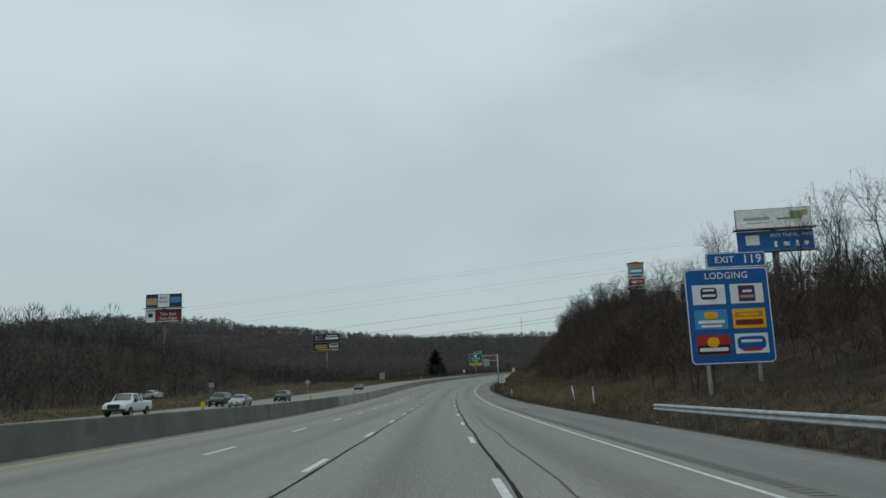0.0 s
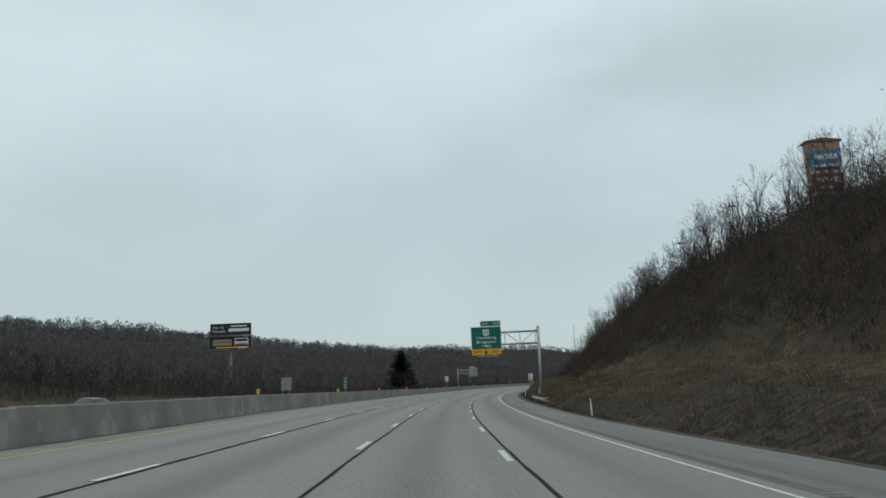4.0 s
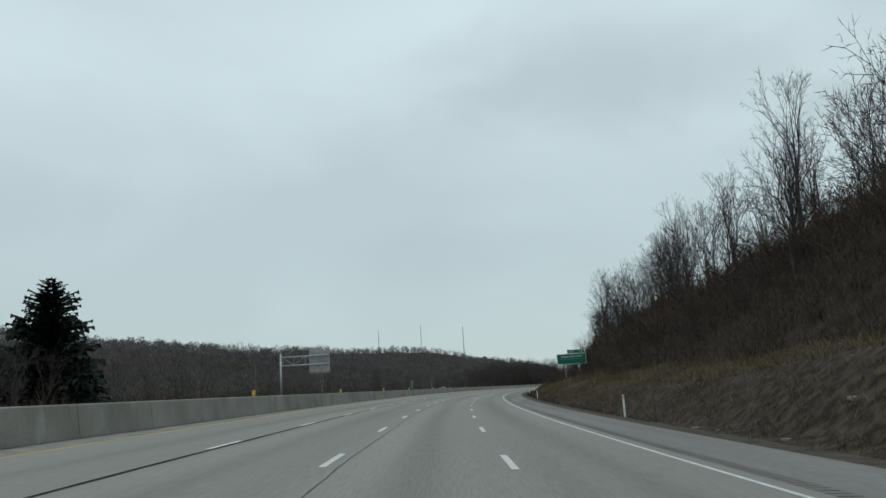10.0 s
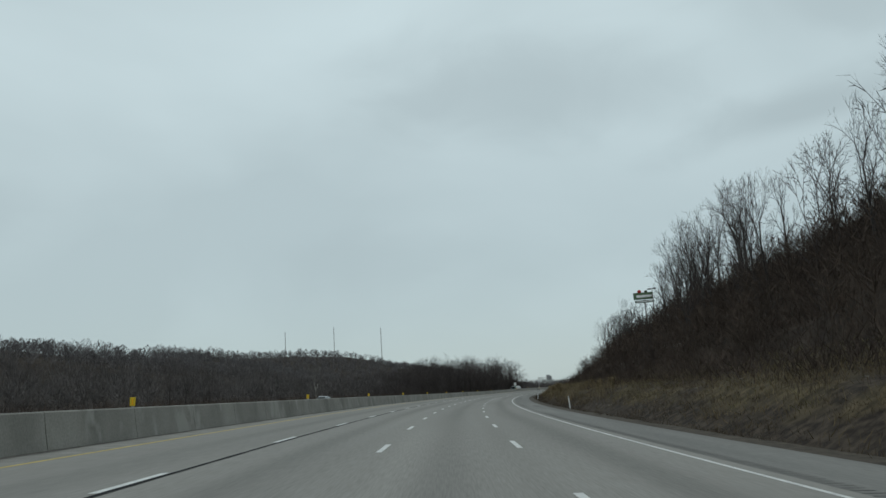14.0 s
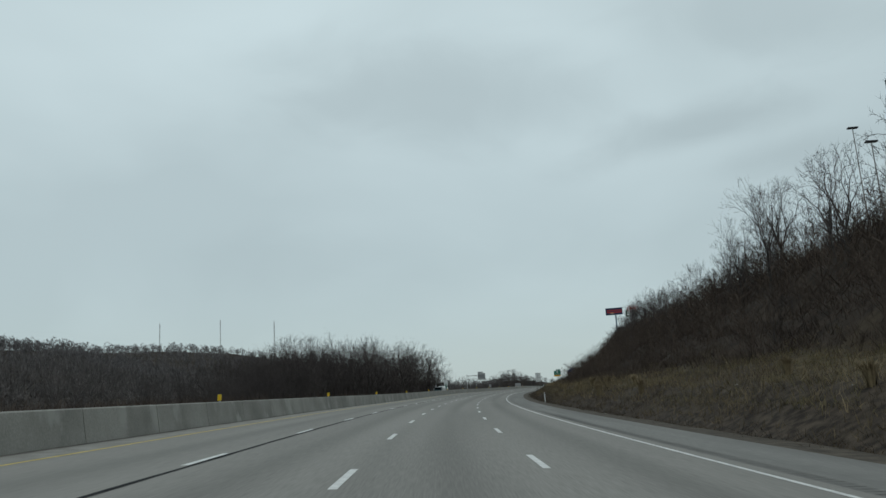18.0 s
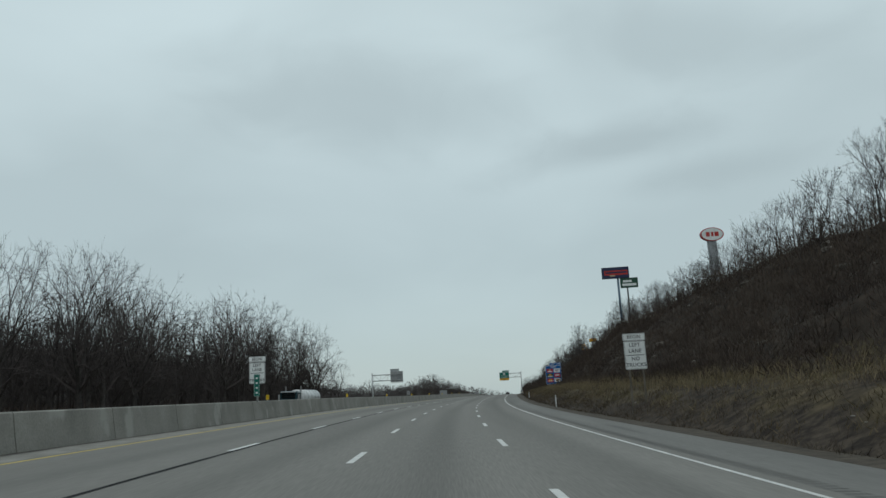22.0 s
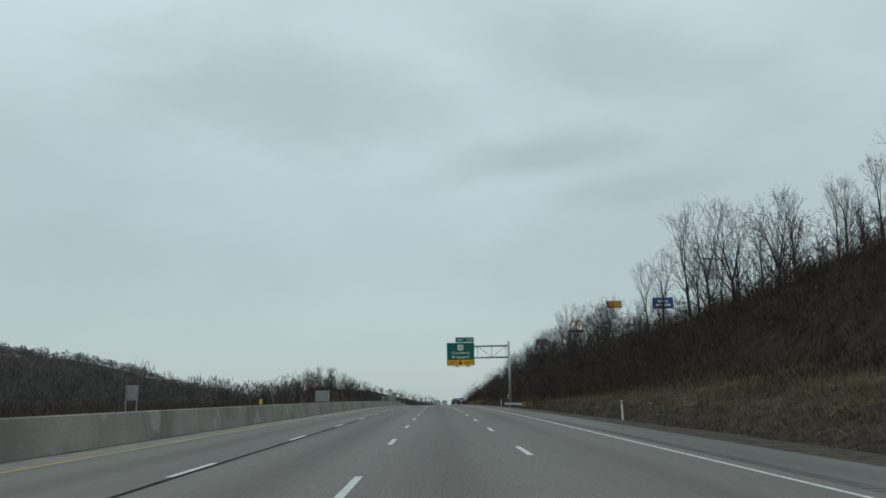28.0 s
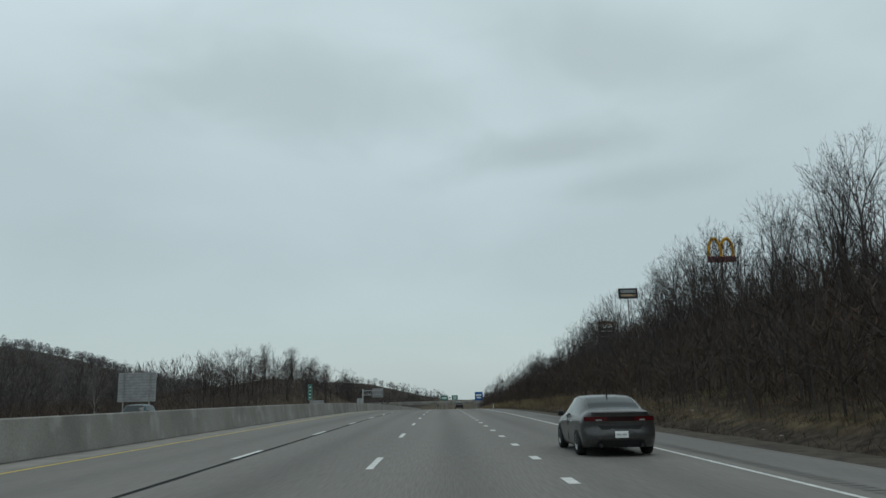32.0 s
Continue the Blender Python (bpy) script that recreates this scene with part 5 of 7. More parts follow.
def plate(parent, name, x0, x1, z0, z1, mat, y0=-0.03, thick=0.02, round_=0.0, label=""):
    """A flat panel with rounded corners, its face towards -y."""
    bm = bmesh.new()
    r = min(round_, (x1 - x0) / 2.01, (z1 - z0) / 2.01)
    pts = []
    if r > 0:
        for cx, cz, a0 in ((x1 - r, z1 - r, 0), (x0 + r, z1 - r, 90), (x0 + r, z0 + r, 180), (x1 - r, z0 + r, 270)):
            for k in range(5):
                a = radians(a0 + k * 22.5)
                pts.append((cx + r * math.cos(a), cz + r * math.sin(a)))
    else:
        pts = [(x1, z1), (x0, z1), (x0, z0), (x1, z0)]
    front = [bm.verts.new((x, y0, z)) for x, z in pts]
    back = [bm.verts.new((x, y0 + thick, z)) for x, z in pts]
    n = len(pts)
    bm.faces.new(front)
    bm.faces.new(back[::-1])
    for k in range(n):
        bm.faces.new((front[k], back[k], back[(k + 1) % n], front[(k + 1) % n]))
    bmesh.ops.recalc_face_normals(bm, faces=bm.faces)
    return part(name, bm, mat, parent, label)


def bordered(parent, name, x0, x1, z0, z1, mat, rim=WHITE, edge=0.05, r=0.15, y=-0.03):
    """A panel with a thin border line near its edge."""
    p = plate(parent, name, x0, x1, z0, z1, mat, y, 0.03, r)
    plate(p, "border", x0 + 0.02, x1 - 0.02, z0 + 0.02, z1 - 0.02, rim, y - 0.003, 0.003, r)
    plate(p, "field", x0 + 0.02 + edge, x1 - 0.02 - edge, z0 + 0.02 + edge, z1 - 0.02 - edge, mat, y - 0.006, 0.003, max(r - edge, 0))
    return p


def sign_post(parent, x, z0, z1, w=0.07, mat=POST_STEEL):
    return part("post", boxed(x - w, x + w, 0.005, 0.005 + 1.6 * w, z0, z1, bevel=0.01), mat, parent, "grey steel post")


def logo(parent, x, z, w, h, ground, shapes):
    """A business panel: a plain ground with a few coloured shapes."""
    p = plate(parent, "logo_panel", x - w / 2, x + w / 2, z - h / 2, z + h / 2, ground, -0.046, 0.008, 0.02)
    for k, (dx, dz, sw, sh, mat, rr) in enumerate(shapes):
        plate(p, "logo_shape", x + (dx - sw / 2) * w, x + (dx + sw / 2) * w, z + (dz - sh / 2) * h, z + (dz + sh / 2) * h, mat, -0.05 - 0.003 * k, 0.003, rr * h)
    return p


def service_sign(s, o, base, w, h, title, panels, label):
    """A blue motorist service sign with an exit tab and six business panels."""
    t = thing("service_sign", facing(C(s, o, base), s), label, "road sign", "service signs")
    bordered(t, "panel", -w / 2, w / 2, 0, h, BLUE, WHITE, 0.045, 0.22)
    tab = bordered(t, "exit_tab", w / 2 - 0.72 * w, w / 2 - 0.02, h + 0.02, h + 0.72, BLUE, WHITE, 0.035, 0.08)
    letters(tab, "EXIT", w / 2 - 0.5 * w, h + 0.37, 0.42, WHITE, -0.045)
    letters(tab, "119", w / 2 - 0.17 * w, h + 0.37, 0.58, WHITE, -0.045)
    letters(t, title, 0, h - 0.36, 0.42, WHITE, -0.045)
    k = 0
    for row in range(3):
        for col in (-1, 1):
            logo(t, col * w * 0.225, h - 1.2 - row * (h - 0.9) / 3.05, w * 0.39, h * 0.205, *panels[k])
            k += 1
    low = ground_h(s, o) - base
    for x in (-w * 0.3, w * 0.3):
        sign_post(t, x, low - 0.4, h - 0.2, 0.075)


LODGING = [
    (WHITE, [(0, 0.05, 0.5, 0.6, NAVY, 0.15), (0, 0.22, 0.36, 0.1, WHITE, 0.02), (0, -0.05, 0.4, 0.12, WHITE, 0.02)]),
    (WHITE, [(0, 0, 0.5, 0.82, PURPLE, 0.05), (0.02, 0.12, 0.3, 0.12, WHITE, 0.05), (0, -0.15, 0.42, 0.14, TAN, 0.02)]),
    (SKYBLUE, [(0, 0.22, 0.42, 0.36, GOLD, 0.16), (0, -0.12, 0.8, 0.16, WHITE, 0.03), (0, -0.34, 0.62, 0.12, WHITE, 0.03)]),
    (GOLD, [(0, 0.2, 0.84, 0.26, ORANGE, 0.08), (0, -0.2, 0.84, 0.28, MAROON, 0.08), (0, 0.2, 0.6, 0.1, GOLD, 0.03)]),
    (RED, [(0, -0.24, 0.98, 0.46, BLACK, 0.02), (0, 0.12, 0.36, 0.5, GOLD, 0.22), (0, -0.25, 0.86, 0.18, WHITE, 0.04)]),
    (WHITE, [(0, 0.02, 0.86, 0.66, BLUE, 0.24), (0, 0.12, 0.62, 0.14, WHITE, 0.04), (0, -0.3, 0.6, 0.16, RED, 0.06)]),
]
FOOD = [
    (RED, [(0, 0.22, 0.28, 0.34, TAN, 0.15), (0, -0.2, 0.72, 0.26, WHITE, 0.1)]),
    (WHITE, [(0, 0.1, 0.6, 0.2, NAVY, 0.05), (0, -0.2, 0.4, 0.12, RED, 0.03)]),
    (OLIVE, [(0, 0.2, 0.34, 0.36, GOLD, 0.17), (0, -0.2, 0.8, 0.2, WHITE, 0.06)]),
    (RED, [(0, 0.05, 0.7, 0.4, WHITE, 0.1), (0, 0.05, 0.5, 0.14, RED, 0.03)]),
    (RED, [(-0.14, 0.02, 0.17, 0.66, GOLD, 0.08), (0.14, 0.02, 0.17, 0.66, GOLD, 0.08), (0, -0.12, 0.84, 0.14, WHITE, 0.03)]),
    (WHITE, [(0, 0, 0.46, 0.6, BLACK, 0.1), (0, 0.1, 0.3, 0.12, GOLD, 0.04)]),
]
service_sign(34.5, 14.15, 2.2, 3.85, 4.35, "LODGING", LODGING, "blue lodging sign with six business panels on two steel posts")
service_sign(971.3, 17.3, 2.2, 3.85, 4.5, "FOOD", FOOD, "blue food sign with six business panels on two steel posts")


def shield(parent, x, z, w):
    """A white route shield with the number in black."""
    bm = bmesh.new()
    pts = [(-0.5, 0.36), (-0.36, 0.5), (-0.2, 0.42), (0, 0.5), (0.2, 0.42), (0.36, 0.5), (0.5, 0.36), (0.42, 0.12), (0.5, -0.14), (0.42, -0.34), (0.2, -0.42), (0, -0.52), (-0.2, -0.42), (-0.42, -0.34), (-0.5, -0.14), (-0.42, 0.12)]
    bm.faces.new([bm.verts.new((x + a * w, -0.041, z + b * w)) for a, b in pts])
    r = bmesh.ops.extrude_face_region(bm, geom=list(bm.faces))
    bmesh.ops.translate(bm, vec=(0, 0.006, 0), verts=[g for g in r["geom"] if isinstance(g, bmesh.types.BMVert)])
    bmesh.ops.recalc_face_normals(bm, faces=bm.faces)
    p = part("route_shield", bm, WHITE, parent)
    letters(p, "50", x, z - 0.02, w * 0.66, BLACK, -0.048)


def arrow(parent, x, z, h):
    bm = bmesh.new()
    pts = [(-0.14, 0.5), (-0.14, 0.0), (-0.6, 0.14), (-0.5, -0.06), (0, -0.5), (0.5, -0.06), (0.6, 0.14), (0.14, 0.0), (0.14, 0.5)]
    bm.faces.new([bm.verts.new((x + a * h, -0.064, z + b * h)) for a, b in pts])
    r = bmesh.ops.extrude_face_region(bm, geom=list(bm.faces))
    bmesh.ops.translate(bm, vec=(0, 0.006, 0), verts=[g for g in r["geom"] if isinstance(g, bmesh.types.BMVert)])
    bmesh.ops.recalc_face_normals(bm, faces=bm.faces)
    part("arrow", bm, BLACK, parent)


def cantilever(s, o, base, top, reach, chords, label, mat=STEEL, side=-1, r=0.22):
    """A tapered post with a two-chord truss arm towards the road."""
    t = thing("sign_gantry", facing(C(s, o, base), s), label, "sign gantry", "sign gantries")
    part("post", tubed((0, 0.3, -0.6), (0, 0.3, top), r, r * 0.72, 16), mat, t, "tall tapered steel post", True)
    part("cap", tubed((0, 0.3, top), (0, 0.3, top + 0.06), r * 0.76, r * 0.6, 16), mat, t)
    part("base_plate", boxed(-0.45, 0.45, -0.15, 0.75, 0.0, 0.06, bevel=0.01), mat, t)
    lo, hi = chords
    for z in chords:
        part("chord", tubed((0, 0.3, z), (side * reach, 0.3, z), 0.13, 0.12, 12), mat, t, "", True)
        part("collar", tubed((side * 0.34, 0.3, z), (side * 0.42, 0.3, z), 0.2, 0.2, 12), mat, t)
    n = 4
    xs = [side * (0.42 + (reach - 0.6) * k / n) for k in range(n + 1)]
    for k in range(n):
        part("upright", tubed((xs[k], 0.3, lo), (xs[k], 0.3, hi), 0.045, 0.045, 6), mat, t)
        a, b = ((xs[k], 0.3, hi), (xs[k + 1], 0.3, lo)) if k % 2 == 0 else ((xs[k], 0.3, lo), (xs[k + 1], 0.3, hi))
        part("brace", tubed(a, b, 0.04, 0.04, 6), mat, t)
    return t


def exit_gantry(s, o_post, x0, x1, z0, z1, base, mile, zoff=0.0):
    t = cantilever(s, o_post, base, z1 - base + 0.12 - zoff, o_post - x0 - 0.25, (z1 - base - 2.15 - 0.6 * zoff, z1 - base - 0.45 - zoff), "grey steel cantilever gantry with a green exit sign")
    a, b = x0 - o_post, x1 - o_post
    lo, hi = z0 - base, z1 - base
    mid = (a + b) / 2
    w = b - a
    band = 0.22 * (hi - lo) if mile else 0.245 * (hi - lo)
    p = bordered(t, "exit_sign", a, b, lo, hi, GREEN, WHITE, 0.05, 0.12)
    y = plate(t, "exit_only_panel", a + 0.02, b - 0.02, lo + 0.02, lo + band, GOLD, -0.046, 0.01, 0.1, "yellow exit only panel")
    plate(y, "edge_line", a + 0.03, b - 0.03, lo + 0.03, lo + band - 0.01, BLACK, -0.049, 0.003, 0.1)
    plate(y, "field", a + 0.07, b - 0.07, lo + 0.07, lo + band - 0.02, GOLD, -0.052, 0.003, 0.08)
    letters(y, "EXIT", a + 0.2 * w, lo + band * 0.5, 0.46, BLACK, -0.056)
    letters(y, "ONLY", b - 0.22 * w, lo + band * 0.5, 0.46, BLACK, -0.056)
    arrow(y, mid - 0.06, lo + band * 0.5, 0.56)
    g0, gh = lo + band, hi - lo - band
    shield(p, mid, hi - 0.27 * gh * (1 if mile else 1.1), 0.88)
    if mile:
        letters(p, "Clarksburg", mid, g0 + gh * 0.50, 0.49, WHITE, -0.041, wide=1.12)
        letters(p, "Bridgeport", mid, g0 + gh * 0.31, 0.49, WHITE, -0.041, wide=1.12)
        letters(p, "1 MILE", mid, g0 + gh * 0.12, 0.42, WHITE, -0.041)
    else:
        letters(p, "Clarksburg", mid, g0 + gh * 0.40, 0.49, WHITE, -0.041, wide=1.12)
        letters(p, "Bridgeport", mid, g0 + gh * 0.16, 0.49, WHITE, -0.041, wide=1.12)
    tab = bordered(t, "exit_tab", b - 0.68 * w, b - 0.02, hi + 0.03, hi + 0.75, GREEN, WHITE, 0.04, 0.06)
    letters(tab, "EXIT", b - 0.5 * w, hi + 0.38, 0.4, WHITE, -0.042)
    letters(tab, "119", b - 0.17 * w, hi + 0.38, 0.56, WHITE, -0.042)
    for k in range(3):
        x = a + w * (0.2 + 0.32 * k)
        part("light_arm", tubed((x, 0.25, lo + 0.1), (x, -0.9, lo - 0.22), 0.035, 0.03, 6), STEEL, t)
        part("hanger", boxed(x - 0.04, x + 0.04, 0.02, 0.2, lo + 0.05, hi - 0.1), STEEL, t, "vertical hanger behind the sign")
    part("light_rail", tubed((a + w * 0.16, -0.88, lo - 0.2), (b - w * 0.12, -0.88, lo - 0.2), 0.03, 0.03, 6), STEEL, t)
    for k in (0.36, 0.74):
        part("luminaire", boxed(a + w * k - 0.2, a + w * k + 0.2, -1.05, -0.72, lo - 0.2, lo - 0.02, bevel=0.04), ALU, t, "box-shaped sign light")
    part("cabinet", boxed(-0.42, -0.2, -0.15, 0.1, 1.0, 1.7, bevel=0.02), ALU, t, "small grey control cabinet")


exit_gantry(241.2, 10.75, 1.95, 5.9, 5.6, 9.3, -0.5, True, 0.34)
exit_gantry(1101.5, 10.3, 1.27, 5.28, 5.85, 9.15, 0.0, False, 0.1)


def back_gantry(s, o_post, x0, x1, z0, z1, base, tab):
    """A gantry of the other carriageway, seen from behind."""
    t = cantilever(s, o_post, base, z1 - base - 0.2, x1 - o_post - 0.2, (z1 - base - 2.4, z1 - base - 0.8), "grey cantilever gantry seen from behind with a bare aluminium sign back", side=1)
    a, b = x0 - o_post, x1 - o_post
    lo, hi = z0 - base, z1 - base
    p = plate(t, "sign_back", a, b, lo, hi, ALU, 0.5, 0.04, 0.05)
    k = lo + 0.25
    while k < hi:
        part("stiffener", boxed(a + 0.05, b - 0.05, 0.44, 0.5, k - 0.035, k + 0.035), POST_STEEL, p)
        k += 0.42
    plate(t, "tab_back", a + tab[0] * (b - a), a + tab[1] * (b - a), hi + 0.02, hi + 0.7, ALU, 0.5, 0.04)
    for q in (0.2, 0.5, 0.8):
        part("hanger", boxed(a + (b - a) * q - 0.05, a + (b - a) * q + 0.05, 0.36, 0.44, lo, hi), POST_STEEL, t)
    part("walkway", boxed(a, b, 0.5, 1.3, lo - 0.2, lo - 0.12), POST_STEEL, t, "narrow service walkway")


back_gantry(493.2, -36.0, -30.6, -26.7, 5.9, 9.75, ground_h(493, -36), (0.0, 0.65))
back_gantry(989.5, -31.8, -26.7, -23.2, 5.2, 8.1, ground_h(989, -31.8), (0.0, 0.7))
back_gantry(1420, -32, -28.5, -24.5, 5.6, 8.8, ground_h(1420, -32), (0.0, 0.0001))


def truck_sign(s, o, base, w, label, foot, posts, quarter=True, begin=False):
    """White lane-restriction sign, with a yellow or white plaque."""
    t = thing("lane_sign", facing(C(s, o, base), s), label, "road sign", "lane restriction signs")
    h = w * 1.32
    z = 0.0
    if quarter:
        q = bordered(t, "distance_plaque", -w / 2, w / 2, 0, w * 0.4, GOLD, BLACK, 0.015, 0.05)
        letters(q, "1/4  MI", 0, w * 0.2, w * 0.26, BLACK, -0.045)
        z = w * 0.42
    p = bordered(t, "panel", -w / 2, w / 2, z, z + h, WHITE, BLACK, 0.018, 0.07)
    for k, word in enumerate(("LEFT", "LANE", "NO", "TRUCKS")):
        letters(p, word, 0, z + h * (0.86 - 0.215 * k - (0.06 if k > 1 else 0)), w * 0.245, BLACK, -0.045)
    plate(p, "rule", -w * 0.42, w * 0.42, z + h * 0.49, z + h * 0.512, BLACK, -0.042, 0.004)
    if begin:
        q = bordered(t, "begin_plaque", -w / 2 - 0.03, w / 2 + 0.03, z + h + 0.03, z + h + 0.03 + w * 0.34, WHITE, BLACK, 0.015, 0.05)
        letters(q, "BEGIN", 0, z + h + 0.03 + w * 0.17, w * 0.22, BLACK, -0.045)
    for x in posts:
        sign_post(t, x, foot - base, z + h - 0.1, 0.05, POST_STEEL if o < 0 else WOOD_POST)


truck_sign(343.6, -11.3, 3.0, 0.85, "white truck restriction sign with yellow distance plaque on the barrier", P(343, -11.3, 1.0).z - road_at(343)[3], (0,))
truck_sign(345, 10.75, 2.25, 1.21, "white truck restriction sign with yellow distance plaque on two posts", ground_h(345, 10.75) - 0.4, (-0.4, 0.4))
truck_sign(824.4, -11.3, 2.55, 0.95, "white truck restriction sign with begin plaque on the barrier", P(824, -11.3, 1.0).z - road_at(824)[3], (0,), False, True)
truck_sign(824, 11.2, 2.2, 1.25, "white truck restriction sign with begin plaque on two posts", ground_h(824, 11.2) - 0.4, (-0.4, 0.4), False, True)


def speed_sign(s, o, base):
    t = thing("speed_limit_sign", facing(C(s, o, base), s), "white speed limit 65 sign on a steel post", "road sign")
    p = bordered(t, "panel", -0.6, 0.6, 0, 1.5, WHITE, BLACK, 0.02, 0.08)
    letters(p, "SPEED", 0, 1.28, 0.26, BLACK, -0.045)
    letters(p, "LIMIT", 0, 1.0, 0.26, BLACK, -0.045)
    letters(p, "65", 0, 0.45, 0.72, BLACK, -0.045)
    sign_post(t, 0, ground_h(s, o) - base - 0.4, 1.4, 0.06)


speed_sign(157, 11.0, 1.35)


def guide_sign():
    s, o, base = 484.2, 17.1, 4.3
    t = thing("guide_sign", facing(C(s, o, base), s), "green university exit guide sign on two posts", "road sign")
    p = bordered(t, "panel", -2.45, 2.45, 0, 1.75, GREEN, WHITE, 0.05, 0.15)
    letters(p, "Salem Intl Univ", 0, 1.3, 0.5, WHITE, -0.041, wide=1.12)
    plate(p, "panel_seam", -2.15, 2.15, 0.86, 0.885, ALU, -0.039, 0.003)
    tab = bordered(t, "exit_tab", -0.65, 2.3, 1.78, 2.42, GREEN, WHITE, 0.04, 0.06)
    letters(tab, "EXIT", 0.1, 2.1, 0.38, WHITE, -0.042)
    letters(tab, "119", 1.5, 2.1, 0.5, WHITE, -0.042)
    low = ground_h(s, o) - base
    for x in (-1.15, 1.15):
        sign_post(t, x, low - 0.5, 1.6, 0.075)
        q = bordered(t, "small_sign", x - 0.3, x + 0.3, -0.62, -0.12, GREEN, WHITE, 0.02, 0.05)
        plate(q, "bar", x - 0.18, x + 0.18, -0.5, -0.4, WHITE, -0.042, 0.004)
        plate(q, "bar", x - 0.18, x + 0.18, -0.32, -0.22, WHITE, -0.042, 0.004)


guide_sign()


def mile_marker(s, h=1.3):
    t = thing("mile_marker", facing(P(s, -11.3, 1.2), s), "narrow green mile marker on the concrete barrier", "mile marker", "mile markers")
    p = bordered(t, "panel", -0.17, 0.17, 0.15, 0.15 + h, GREEN, WHITE, 0.012, 0.03)
    for k in range(4):
        plate(p, "figure_bar", -0.055, 0.055, 0.15 + h * (0.12 + 0.22 * k), 0.15 + h * (0.2 + 0.22 * k), WHITE, -0.042, 0.004)
    sign_post(t, 0, -0.06, h, 0.03)


for s in (221, 491, 823, 1196):
    mile_marker(s + 1.3)


def plain_back(s, o, base, w, h, label, posts, ribs=True, foot=None):
    """A road sign for the other direction, seen from behind."""
    t = thing("road_sign", facing(C(s, o, base), s), label, "road sign", "signs seen from behind")
    p = plate(t, "panel", -w / 2, w / 2, 0, h, ALU, 0.05, 0.03, 0.06)
    if ribs:
        k = 0.2
        while k < h - 0.05:
            part("stiffener", boxed(-w / 2 + 0.04, w / 2 - 0.04, 0.0, 0.05, k - 0.03, k + 0.03), POST_STEEL, p)
            k += 0.3
    f = (ground_h(s, o) if foot is None else foot) - base
    for x in posts:
        part("post", boxed(x - 0.06, x + 0.06, -0.1, 0.0, f - 0.4, h, bevel=0.01), POST_STEEL, t)


plain_back(279, -33.5, 2.3, 1.9, 2.3, "grey back of a roadside sign on two posts", (-0.6, 0.6))
plain_back(150, -46.5, 2.8, 1.0, 0.9, "small pale back of a roadside sign", (0,), False)
plain_back(1215.8, -33.2, 1.75, 4.1, 3.1, "large grey back of a guide sign with ribs", (-1.4, 1.4))
plain_back(1196 + 52, -12.6, 1.0, 0.9, 0.9, "small grey back of a sign behind the barrier", (0,), False)
plain_back(1330, -33, 0.4, 3.6, 2.6, "pale grey back of a guide sign", (-1.2, 1.2))
plain_back(1076.5, -34, 1.75, 1.35, 1.6, "grey back of a roadside sign", (-0.6, 0.6))


def diamond(s, o):
    t = thing("diamond_sign", facing(Q(s, o), s), "diamond-shaped warning sign seen from behind on one post", "road sign")
    bm = boxed(-0.45, 0.45, 0.02, 0.04, -0.45, 0.45, bevel=0.008)
    bmesh.ops.transform(bm, verts=bm.verts, matrix=Matrix.Translation((0, 0, 2.2)) @ Matrix.Rotation(radians(45), 4, "Y"))
    part("panel", bm, ALU, t)
    sign_post(t, 0, -0.4, 2.6, 0.04)


diamond(173, -32.5)


# ---------------------------------------------------------------- billboards and tall business signs
def billboard(s, o, low, boards, label, turn=0.0, w=14.4, pole_r=0.6, board_h=4.1):
    """A steel monopole with one board over the other."""
    g = ground_h(s, o)
    t = thing("billboard", facing(C(s, o, g), s, turn), label, "billboard", "billboards")
    z = low - g
    top = z + len(boards) * (board_h + 0.55)
    part("pole", tubed((0, 0.9, -1), (0, 0.9, top - 1.0), pole_r, pole_r * 0.9, 16), POST_STEEL, t, "thick steel monopole", True)
    for k, (ground, shapes) in enumerate(boards):
        b0 = z + k * (board_h + 0.55)
        b = part("board", boxed(-w / 2, w / 2, 0.0, 0.35, b0, b0 + board_h, bevel=0.03), DARK, t, "dark framed board")
        plate(b, "poster", -w / 2 + 0.1, w / 2 - 0.1, b0 + 0.1, b0 + board_h - 0.1, ground, -0.02, 0.016)
        for n, (x, q, sw, sh, mat) in enumerate(shapes):
            if isinstance(mat, tuple):
                letters(b, mat[0], x * w, b0 + q * board_h, sh * board_h, mat[1], -0.06, "slogan")
            else:
                plate(b, "printed_shape", (x - sw / 2) * w, (x + sw / 2) * w, b0 + (q - sh / 2) * board_h, b0 + (q + sh / 2) * board_h, mat, -0.025 - 0.004 * n, 0.004, 0.12)
        part("walkway", boxed(-w / 2 - 0.6, w / 2 + 0.6, -1.3, 1.2, b0 - 0.3, b0 - 0.2), POST_STEEL, t, "steel grating walkway")
        part("beam", boxed(-w / 2, w / 2, 0.36, 0.62, b0 + 0.3, b0 + 0.6), POST_STEEL, t)
        for x in (-0.35, 0.0, 0.35):
            part("lamp_arm", tubed((x * w, -0.1, b0 - 0.2), (x * w, -1.8, b0 - 0.05), 0.05, 0.05, 6), POST_STEEL, t)


